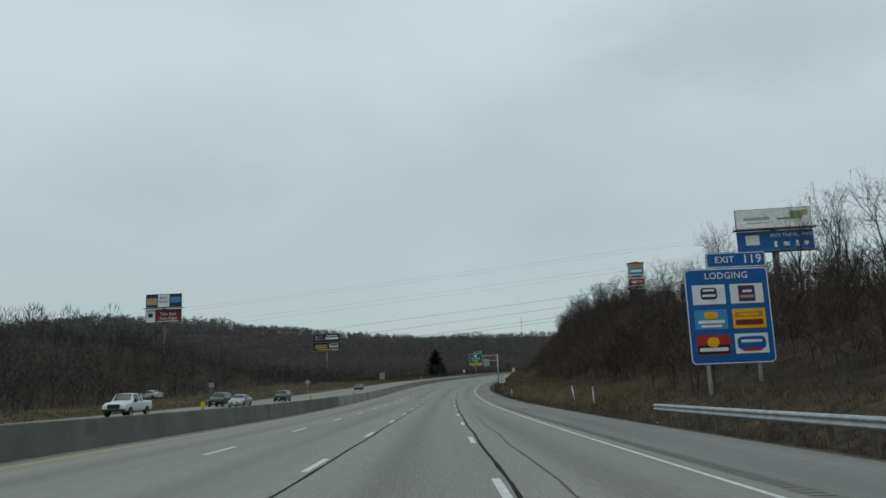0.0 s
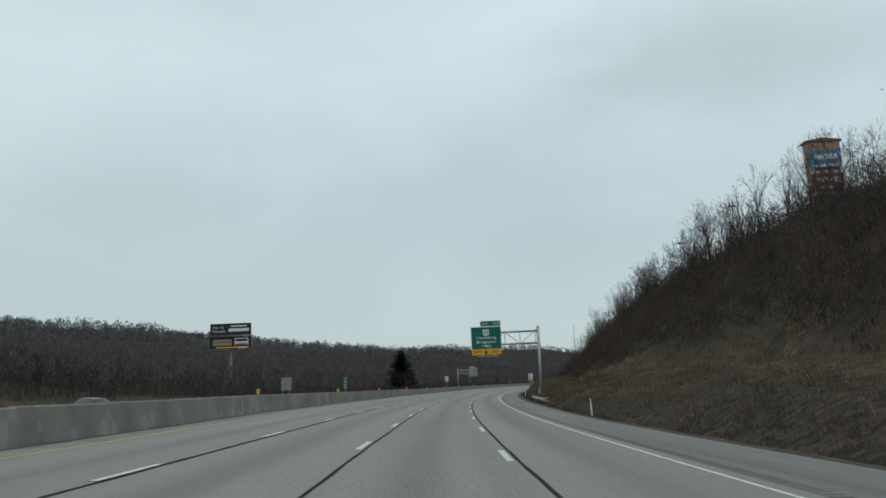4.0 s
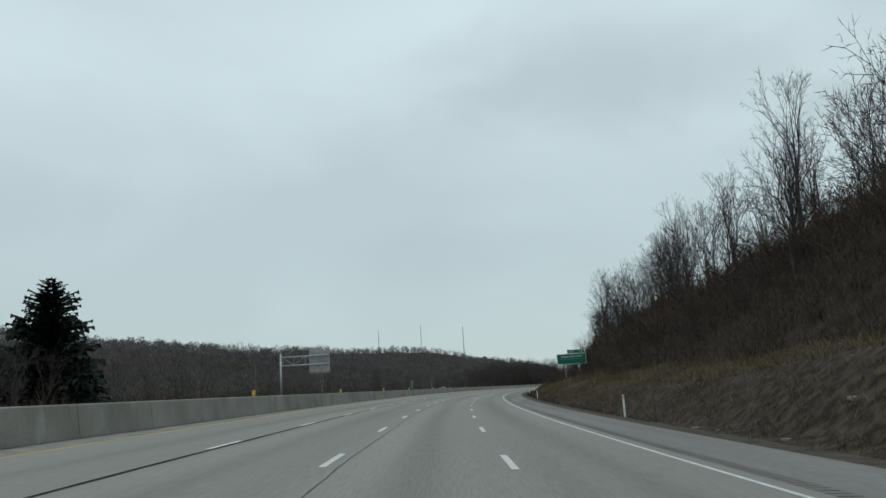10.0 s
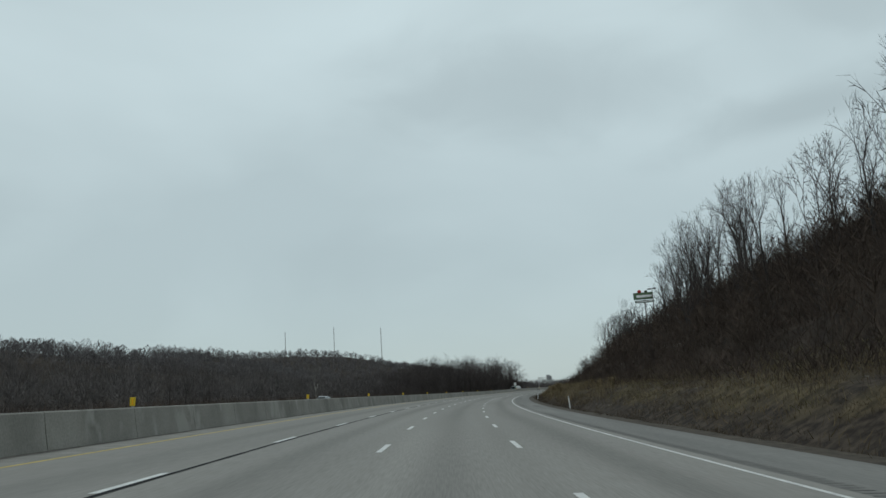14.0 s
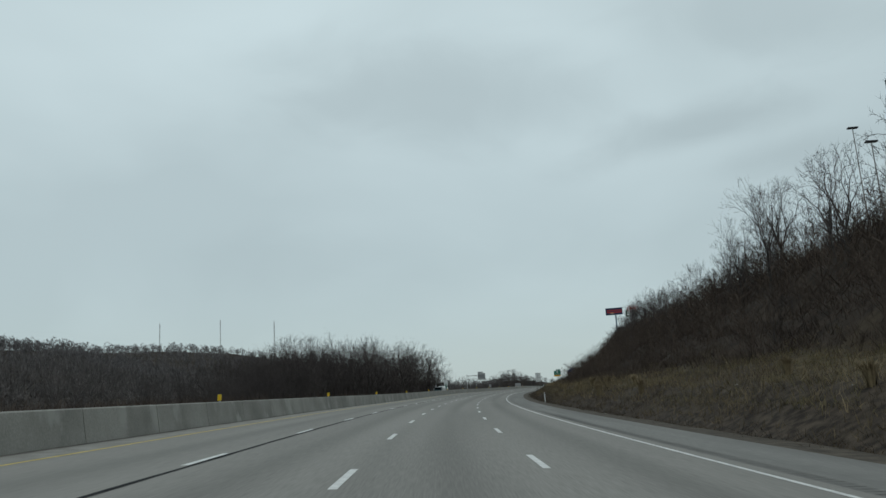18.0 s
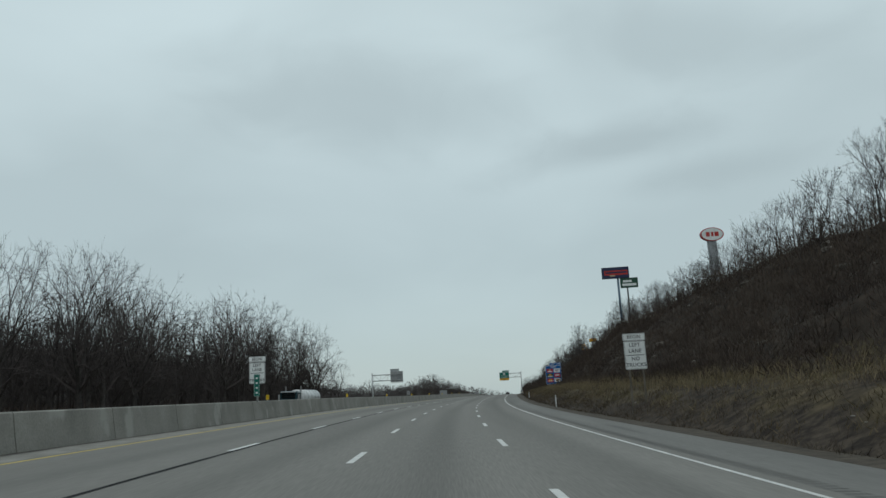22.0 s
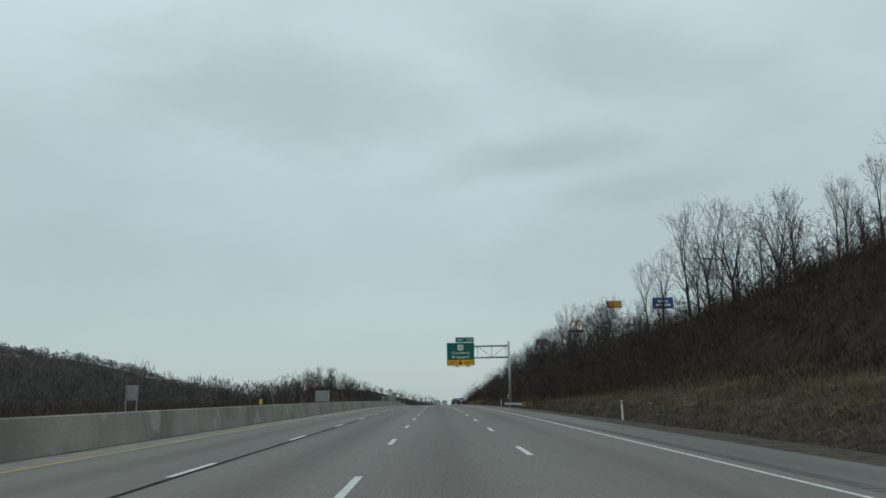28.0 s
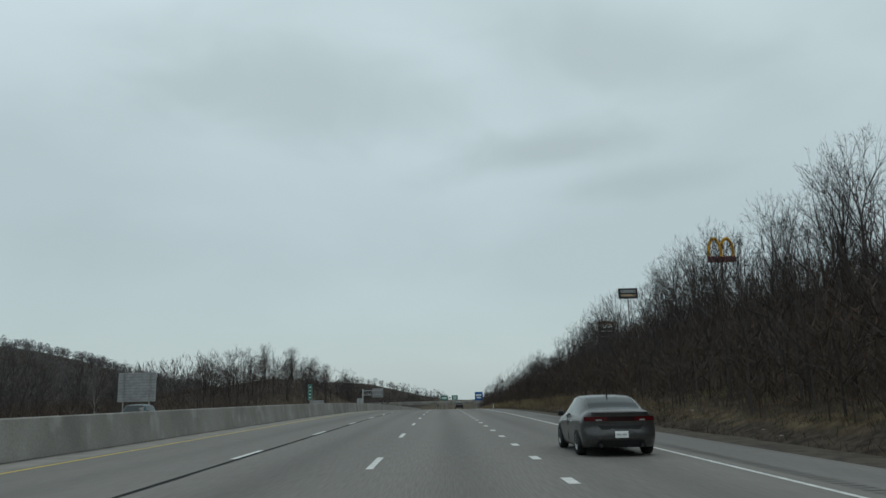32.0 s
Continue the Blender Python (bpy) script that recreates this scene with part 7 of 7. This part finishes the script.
def vehicle(name, label, m, stations, paintwork, windscreen, backlight, sides, wheels, r, lights=(), tail=None, group="vehicles", category="car", rim=None):
    """A lofted body with glass by spans along its length: windscreen, rear window and each side window."""
    t = thing(name, m, label, category, group)
    y0, y1 = stations[0][0], stations[-1][0]
    marks = [v for span in (windscreen, backlight, *sides) for v in span]
    ys = np.array(sorted(set(np.round(np.r_[np.linspace(y0, y1, 56), marks, y0 + 0.02, y0 + 0.05, y1 - 0.03], 3))))
    rings = [car_ring(y, *q) for y, q in zip(ys, smooth_rows(stations, ys))]
    n = len(rings[0])
    pts = [p for ring in rings for p in ring]
    glass = {}
    body = []
    for i in range(len(ys) - 1):
        mid = (ys[i] + ys[i + 1]) / 2
        for k in range(n):
            a, b = i * n + k, i * n + (k + 1) % n
            q = (a, b, b + n, a + n)
            top = k < 4 or k >= n - 4
            side = 5 <= k < 9 or n - 9 <= k < n - 5
            key = None
            if top and windscreen[0] <= mid <= windscreen[1]:
                key = ("windscreen", 0)
            elif top and backlight[0] <= mid <= backlight[1]:
                key = ("rear_window", 0)
            elif side:
                for j, (a0, a1) in enumerate(sides):
                    if a0 <= mid <= a1:
                        key = ("side_window", j * 2 + (k < n // 2))
            if key:
                glass.setdefault(key, []).append(q)
            else:
                body.append(q)
    # rounded ends: the end rings drawn in towards their middle
    for end, base in ((0, 0), (1, (len(ys) - 1) * n)):
        ring = [Vector(p) for p in pts[base:base + n]]
        mid = sum(ring, Vector()) / n
        prev = list(range(base, base + n))
        for k in (0.85, 0.65, 0.42, 0.2):
            now = []
            for p in ring:
                now.append(len(pts))
                q = mid + (p - mid) * k
                pts.append((q.x, q.y + (0.03 if end else -0.0) * (1 - k), q.z))
            for j in range(n):
                body.append((prev[j], prev[(j + 1) % n], now[(j + 1) % n], now[j]))
            prev = now
        body.append(tuple(prev))
    if tail:
        pts = [(x, y + max(0.0, 1 - (y - y0) / 0.7) ** 2 * tail(x, z), z) for x, y, z in pts]
    b = faces_of(pts, body)
    bmesh.ops.recalc_face_normals(b, faces=b.faces)
    part("body", b, paintwork, t, "", True)
    for (nm, j), fs in sorted(glass.items()):
        g = faces_of(pts, fs)
        bmesh.ops.recalc_face_normals(g, faces=g.faces)
        part(nm, g, GLASS, t, "dark tinted glass", True)
    for x, y in wheels:
        sg = 1 if x > 0 else -1
        wide = max(q[4] for q in stations)
        n2 = 20
        # no opening is cut: a black half disc stands for its shade
        a = bmesh.new()
        vs = [a.verts.new((sg * wide * 1.022 + sg * 0.004, y + r * 1.17 * math.cos(math.pi * (1.12 * k / n2 - 0.06)), r + r * 1.17 * math.sin(math.pi * (1.12 * k / n2 - 0.06)))) for k in range(n2 + 1)]
        ws = [a.verts.new((sg * wide * 0.8, v.co.y, v.co.z)) for v in vs]
        a.faces.new(vs)
        for k in range(n2):
            a.faces.new((vs[k], vs[k + 1], ws[k + 1], ws[k]))
        part("wheel_arch", a, TRIM, t, "black half disc for the shade of the wheel opening")
        wheel(t, x + sg * (wide * 1.03 - 0.1 - abs(x)), y, r, rim=rim)
    for nm, x0, x1, a0, a1, z0, z1, mat in lights:
        for sg in ((1, -1) if x0 > 0 else (1,)):
            b0, b1 = sorted((sg * x0, sg * x1))
            part(nm, boxed(b0, b1, a0, a1, z0, z1, bevel=min(x1 - x0, a1 - a0, z1 - z0) * 0.3), mat, t)
    return t


def tail_patch(parent, name, x0, x1, z0, z1, mat, proud=0.012, taper=0.0, label=""):
    """A panel that lies on the rounded tail of the saloon."""
    b = bmesh.new()
    nx, nz = 12, 5
    rows = []
    for back in (0, 1):
        rows.append([[b.verts.new((x, tail_face(x, z) - (proud if not back else -0.03), z)) for x in (x0 + taper * (1 - j / nz) * (1 if x0 < 0 else 1) + (x1 - x0 - taper * (1 - j / nz) * (2 if x0 * x1 < 0 else 1)) * i / nx for i in range(nx + 1))] for j in range(nz + 1) for z in (z0 + (z1 - z0) * j / nz,)])
    f, k = rows
    for j in range(nz):
        for i in range(nx):
            b.faces.new((f[j][i], f[j][i + 1], f[j + 1][i + 1], f[j + 1][i]))
    for j in (0, nz):
        for i in range(nx):
            b.faces.new((f[j][i], f[j][i + 1], k[j][i + 1], k[j][i]))
    for i in (0, nx):
        for j in range(nz):
            b.faces.new((f[j][i], f[j + 1][i], k[j + 1][i], k[j][i]))
    bmesh.ops.recalc_face_normals(b, faces=b.faces)
    return part(name, b, mat, parent, label, False)


SEDAN = [(0.0, 0.30, 0.90, 1.07, 0.80, 0.78, 0.66), (0.08, 0.26, 0.92, 1.10, 0.86, 0.84, 0.69), (0.3, 0.22, 0.93, 1.115, 0.895, 0.87, 0.74), (0.62, 0.2, 0.945, 1.13, 0.90, 0.88, 0.72),
         (1.0, 0.18, 0.95, 1.30, 0.905, 0.885, 0.675), (1.45, 0.18, 0.95, 1.44, 0.905, 0.88, 0.645), (2.0, 0.18, 0.945, 1.475, 0.905, 0.875, 0.645), (2.55, 0.18, 0.93, 1.45, 0.905, 0.875, 0.64), (3.1, 0.18, 0.92, 1.22, 0.905, 0.87, 0.68), (3.5, 0.18, 0.90, 1.02, 0.90, 0.865, 0.69),
         (4.1, 0.2, 0.82, 0.92, 0.88, 0.83, 0.66), (4.5, 0.24, 0.70, 0.80, 0.82, 0.76, 0.58), (4.66, 0.32, 0.6, 0.68, 0.7, 0.66, 0.5)]
SUV = [(y, zb + 0.05, zm + 0.12, zt, wl, wm, wt) for (y, zb, zm, _, wl, wm, wt), zt in zip(SEDAN, (1.3, 1.5, 1.62, 1.66, 1.7, 1.72, 1.73, 1.7, 1.46, 1.18, 1.08, 0.97, 0.82))]
PICKUP = [(0.0, 0.6, 1.08, 1.28, 0.95, 0.95, 0.92), (0.1, 0.5, 1.12, 1.3, 0.98, 0.97, 0.94), (1.9, 0.48, 1.15, 1.3, 1.0, 0.98, 0.94), (1.95, 0.48, 1.22, 1.42, 1.0, 0.98, 0.88), (2.1, 0.48, 1.25, 1.86, 1.0, 0.98, 0.76), (2.8, 0.48, 1.25, 1.94, 1.0, 0.98, 0.74), (3.6, 0.48, 1.24, 1.9, 1.0, 0.98, 0.74),
          (4.15, 0.48, 1.22, 1.4, 1.0, 0.98, 0.82), (4.3, 0.48, 1.18, 1.3, 1.0, 0.97, 0.84), (5.3, 0.5, 1.1, 1.22, 0.99, 0.95, 0.82), (5.6, 0.55, 0.98, 1.1, 0.96, 0.92, 0.78), (5.68, 0.62, 0.9, 1.0, 0.92, 0.9, 0.72)]
CARW = [(0.79, 0.98), (-0.79, 0.98), (0.79, 3.68), (-0.79, 3.68)]
PICKW = [(0.86, 1.15), (-0.86, 1.15), (0.86, 4.65), (-0.86, 4.65)]
REAR = [("mirror", 0.90, 1.06, 3.0, 3.16, 0.93, 1.07, TRIM), ("door_handle", 0.905, 0.94, 1.62, 1.82, 0.80, 0.83, CHROME), ("door_handle", 0.905, 0.94, 2.55, 2.75, 0.80, 0.83, CHROME)]
FRONT = [("headlamp", 0.42, 0.74, 4.5, 4.62, 0.62, 0.76, LAMP), ("grille", -0.4, 0.4, 4.58, 4.68, 0.42, 0.6, TRIM), ("number_plate", -0.15, 0.15, 4.66, 4.69, 0.44, 0.54, WHITE), ("mirror", 0.90, 1.06, 3.0, 3.16, 0.93, 1.07, TRIM)]
PFRONT = [("headlamp", 0.55, 0.86, 5.55, 5.66, 0.85, 1.05, LAMP), ("grille", -0.52, 0.52, 5.6, 5.72, 0.72, 1.08, TRIM), ("bumper", -0.95, 0.95, 5.6, 5.8, 0.5, 0.7, TRIM), ("mirror", 1.0, 1.22, 3.95, 4.1, 1.2, 1.5, TRIM)]


def on_road(s, o):
    return banked(s, o, 0.005)


def coming(s, o, length):
    """The pose of a vehicle on the other carriageway, its nose at station s, driving towards the start."""
    th, x, y, z, g, b = road_at(s + length)
    return facing(C(s + length, o, ground_h(s + length, o) + 0.055), s) @ Matrix.Rotation(math.pi, 4, "Z") @ Matrix.Rotation(-math.atan(g), 4, "X") @ Matrix.Rotation(-math.atan(b), 4, "Y")


GUNMETAL = car_paint("gunmetal_paint", (0.085, 0.083, 0.083), 0.65)
DARKCAR = car_paint("black_car_paint", (0.03, 0.032, 0.036))
SILVER = car_paint("silver_car_paint", (0.32, 0.33, 0.34))
WHITECAR = car_paint("white_car_paint", (0.62, 0.63, 0.63), 0.0)
TEAL = car_paint("teal_truck_paint", (0.018, 0.055, 0.068), 0.2)
SALOON = dict(windscreen=(2.72, 3.42), backlight=(0.66, 1.36), sides=((0.98, 1.28), (1.34, 2.18), (2.28, 3.2)), wheels=CARW, r=0.325)
ESTATE = dict(windscreen=(2.72, 3.42), backlight=(0.04, 0.3), sides=((0.5, 1.2), (1.3, 2.18), (2.28, 3.2)), wheels=CARW, r=0.35)
TRUCK = dict(windscreen=(3.66, 4.2), backlight=(1.98, 2.08), sides=((2.2, 2.75), (2.85, 3.75)), wheels=PICKW, r=0.4)


def sedan_ahead():
    t = vehicle("sedan_car", "dark grey four-door sedan driving ahead in the next lane", on_road(1150.6, 3.82) @ Matrix.Diagonal((0.955, 0.96, 0.945, 1)), SEDAN, GUNMETAL, lights=REAR, tail=tail_face, rim=BRIGHT, **SALOON)
    part("antenna", tubed((0, 1.5, 1.46), (0, 1.36, 1.60), 0.025, 0.008, 6), TRIM, t)
    tail_patch(t, "light_bar", -0.36, 0.36, 0.855, 0.965, TAILDARK, 0.010, 0.0, "smoked dark red light bar")
    for sg in (-1, 1):
        a, b = sorted((sg * 0.34, sg * 0.86))
        lamp = tail_patch(t, "tail_light", a, b, 0.86, 0.965, TAIL, 0.016, 0.0, "red tail lamp")
        a, b = sorted((sg * 0.46, sg * 0.60))
        tail_patch(lamp, "reversing_lens", a, b, 0.87, 0.90, DULLLENS, 0.022, 0.0, "clear white lens")
        part("door_gap", boxed(sg * 0.925 - 0.006, sg * 0.925 + 0.006, 2.22, 2.235, 0.32, 0.93), TRIM, t)
        part("exhaust", tubed((sg * 0.5, 0.02, 0.28), (sg * 0.5, 0.2, 0.28), 0.045, 0.045, 12), TRIM, t)
    tail_patch(t, "boot_lip", -0.70, 0.70, 1.045, 1.075, GUNMETAL, 0.05, 0.0, "lip of the boot lid")
    tail_patch(t, "plate_recess", -0.56, 0.56, 0.655, 0.755, TRIM, 0.006, 0.09, "dark recessed handle panel")
    tail_patch(t, "number_plate", -0.16, 0.16, 0.455, 0.615, WHITE, 0.02, 0.0, "blank pale number plate")
    for i, w in enumerate((0.1, 0.1)):
        tail_patch(t, "plate_bar", -0.12 + 0.13 * i, -0.02 + 0.13 * i, 0.52, 0.55, ALU, 0.024)
    tail_patch(t, "lower_bumper", -0.55, 0.55, 0.24, 0.40, TRIM, 0.008, -0.06, "black lower bumper")
    tail_patch(t, "bumper_crease", -0.70, 0.70, 0.445, 0.46, GUNMETAL, 0.022, 0.0)


DULLLENS = paint("clear_lens", (0.35, 0.35, 0.35), 0.2)
TAILDARK = paint("smoked_tail_light", (0.022, 0.004, 0.005), 0.25)
BRIGHT = material("silver_alloy", (0.5, 0.5, 0.51), (0.66, 0.66, 0.67), 0.35, 6, 30, 0.02, metal=0.5)
sedan_ahead()
vehicle("pickup_truck", "white pickup truck with a black grille on the far carriageway", coming(63.3, -26.3, 5.7), PICKUP, WHITECAR, lights=PFRONT, category="pickup", **TRUCK)
vehicle("dark_suv", "black estate car on the far carriageway", coming(95.3, -28.0, 4.7), SUV, DARKCAR, lights=FRONT, **ESTATE)
vehicle("black_suv", "black estate car on the far carriageway", coming(117, -25.0, 4.7), SUV, DARKCAR, lights=FRONT, **ESTATE)
vehicle("silver_car", "silver saloon on the far carriageway", coming(90.3, -24.0, 4.7), SEDAN, SILVER, lights=FRONT, **SALOON)
vehicle("dark_car", "dark saloon far down the opposite carriageway", coming(192, -24.5, 4.7), SEDAN, DARKCAR, lights=FRONT, **SALOON)
vehicle("white_car", "white saloon parked low behind the far verge", facing(Q(134, -50, 0.02), 134, 70), SEDAN, WHITECAR, lights=FRONT, **SALOON)
vehicle("grey_suv", "grey estate car on the far carriageway", coming(613, -24.5, 4.7), SUV, SILVER, lights=FRONT, **ESTATE)
vehicle("white_car", "white saloon on the far carriageway", coming(1131, -24, 4.7), SEDAN, WHITECAR, lights=FRONT, **SALOON)
lit = [(n, *q[:-1], LIT) if n == "headlamp" else (n, *q) for n, *q in PFRONT]
vehicle("pickup_truck", "dark teal pickup truck with its headlamps on", coming(1189.5, -23.6, 5.7), PICKUP, TEAL, lights=lit, category="pickup", **TRUCK)
vehicle("dark_pickup", "dark pickup truck far ahead on the motorway", on_road(1338, 3.5), PICKUP, DARKCAR, lights=[("tail_light", 0.75, 0.93, -0.02, 0.06, 0.9, 1.2, TAIL), ("tailgate", -0.8, 0.8, -0.02, 0.05, 0.7, 1.25, TRIM)], category="pickup", **TRUCK)


def tanker(s, o):
    """A tractor with a pale cylindrical tank trailer, nose first."""
    t = thing("tanker_truck", coming(s, o, 15.6) @ Matrix.Diagonal((0.92, 0.92, 0.92, 1)), "teal tractor with a white tank trailer on the far carriageway", "truck", "vehicles")
    part("hood", boxed(-0.85, 0.85, 15.4, 17.0, 0.8, 1.85, bevel=0.2), TEAL, t, "teal bonnet")
    part("cab", boxed(-1.15, 1.15, 13.2, 15.5, 0.9, 2.95, bevel=0.18), TEAL, t)
    part("windscreen", boxed(-0.95, 0.95, 15.46, 15.56, 1.95, 2.7, bevel=0.03), GLASS, t)
    part("visor", boxed(-1.0, 1.0, 15.45, 15.75, 2.75, 2.9, bevel=0.03), CHROME, t)
    for x in (-1, 1):
        part("stack", tubed((x * 1.05, 13.0, 1.0), (x * 1.05, 13.0, 3.6), 0.09, 0.09, 10), CHROME, t)
        part("side_window", boxed(x * 1.13 - 0.04, x * 1.13 + 0.04, 14.2, 15.1, 1.95, 2.6, bevel=0.02), GLASS, t)
        part("mirror", boxed(x * 1.35 - 0.1, x * 1.35 + 0.1, 15.2, 15.3, 1.8, 2.5, bevel=0.02), CHROME, t)
    bm = tubed((0, 0.5, 2.1), (0, 11.8, 2.1), 1.05, 1.05, 28)
    bmesh.ops.bevel(bm, geom=[e for e in bm.edges if len(e.link_faces) == 2 and e.calc_face_angle() > 1.2], offset=0.25, segments=3, affect="EDGES")
    part("tank", bm, WHITECAR, t, "dusty white tank", True)
    for y in (2.0, 4.0, 6.2, 8.4, 10.6):
        part("hoop", tubed((0, y, 2.1), (0, y + 0.1, 2.1), 1.075, 1.075, 28), ALU, t)
    part("chassis", boxed(-0.5, 0.5, 0.3, 16.5, 0.75, 1.05), TRIM, t)
    for y in (1.2, 2.5, 11.2, 12.5, 15.9):
        for x in (-0.95, 0.95):
            wheel(t, x, y, 0.5, 0.32)


tanker(871, -21.6)


# ---------------------------------------------------------------- where the road runs out of sight
def overpass(s):
    t = thing("overpass", facing(P(s, -8, -1.3), s), "pale concrete bridge across the motorway far ahead", "bridge")
    part("deck", boxed(-45, 45, -5, 5, 5.6, 6.7), CONCRETE, t)
    part("parapet", boxed(-45, 45, -5.3, -5.0, 6.5, 7.6), CONCRETE, t)
    for x in (-26, -2.9, 20):
        part("pier", boxed(x - 0.6, x + 0.6, -4, 4, -2, 5.6), CONCRETE, t)


overpass(1600)


def far_sign(s, o, base, w, h, mat, label):
    t = thing("distant_sign", facing(P(s, o, 0), s), label, "road sign", "distant signs")
    p = plate(t, "panel", -w / 2, w / 2, base, base + h, mat, -0.05, 0.05, 0.1)
    plate(p, "legend_bar", -w * 0.35, w * 0.35, base + h * 0.55, base + h * 0.72, WHITE, -0.06, 0.005)
    plate(p, "legend_bar", -w * 0.28, w * 0.28, base + h * 0.25, base + h * 0.42, WHITE, -0.06, 0.005)
    for x in (-w * 0.3, w * 0.3):
        sign_post(t, x, -1.0, base + h, 0.1)


far_sign(1500, -3.5, 5.4, 3.5, 2.1, GREEN, "green overhead direction sign far ahead")
far_sign(1500, 1.5, 5.6, 2.9, 2.0, GREEN, "green overhead direction sign far ahead")
far_sign(1450, 12, 4.2, 3.2, 3.4, BLUE, "blue motorist service sign far ahead")
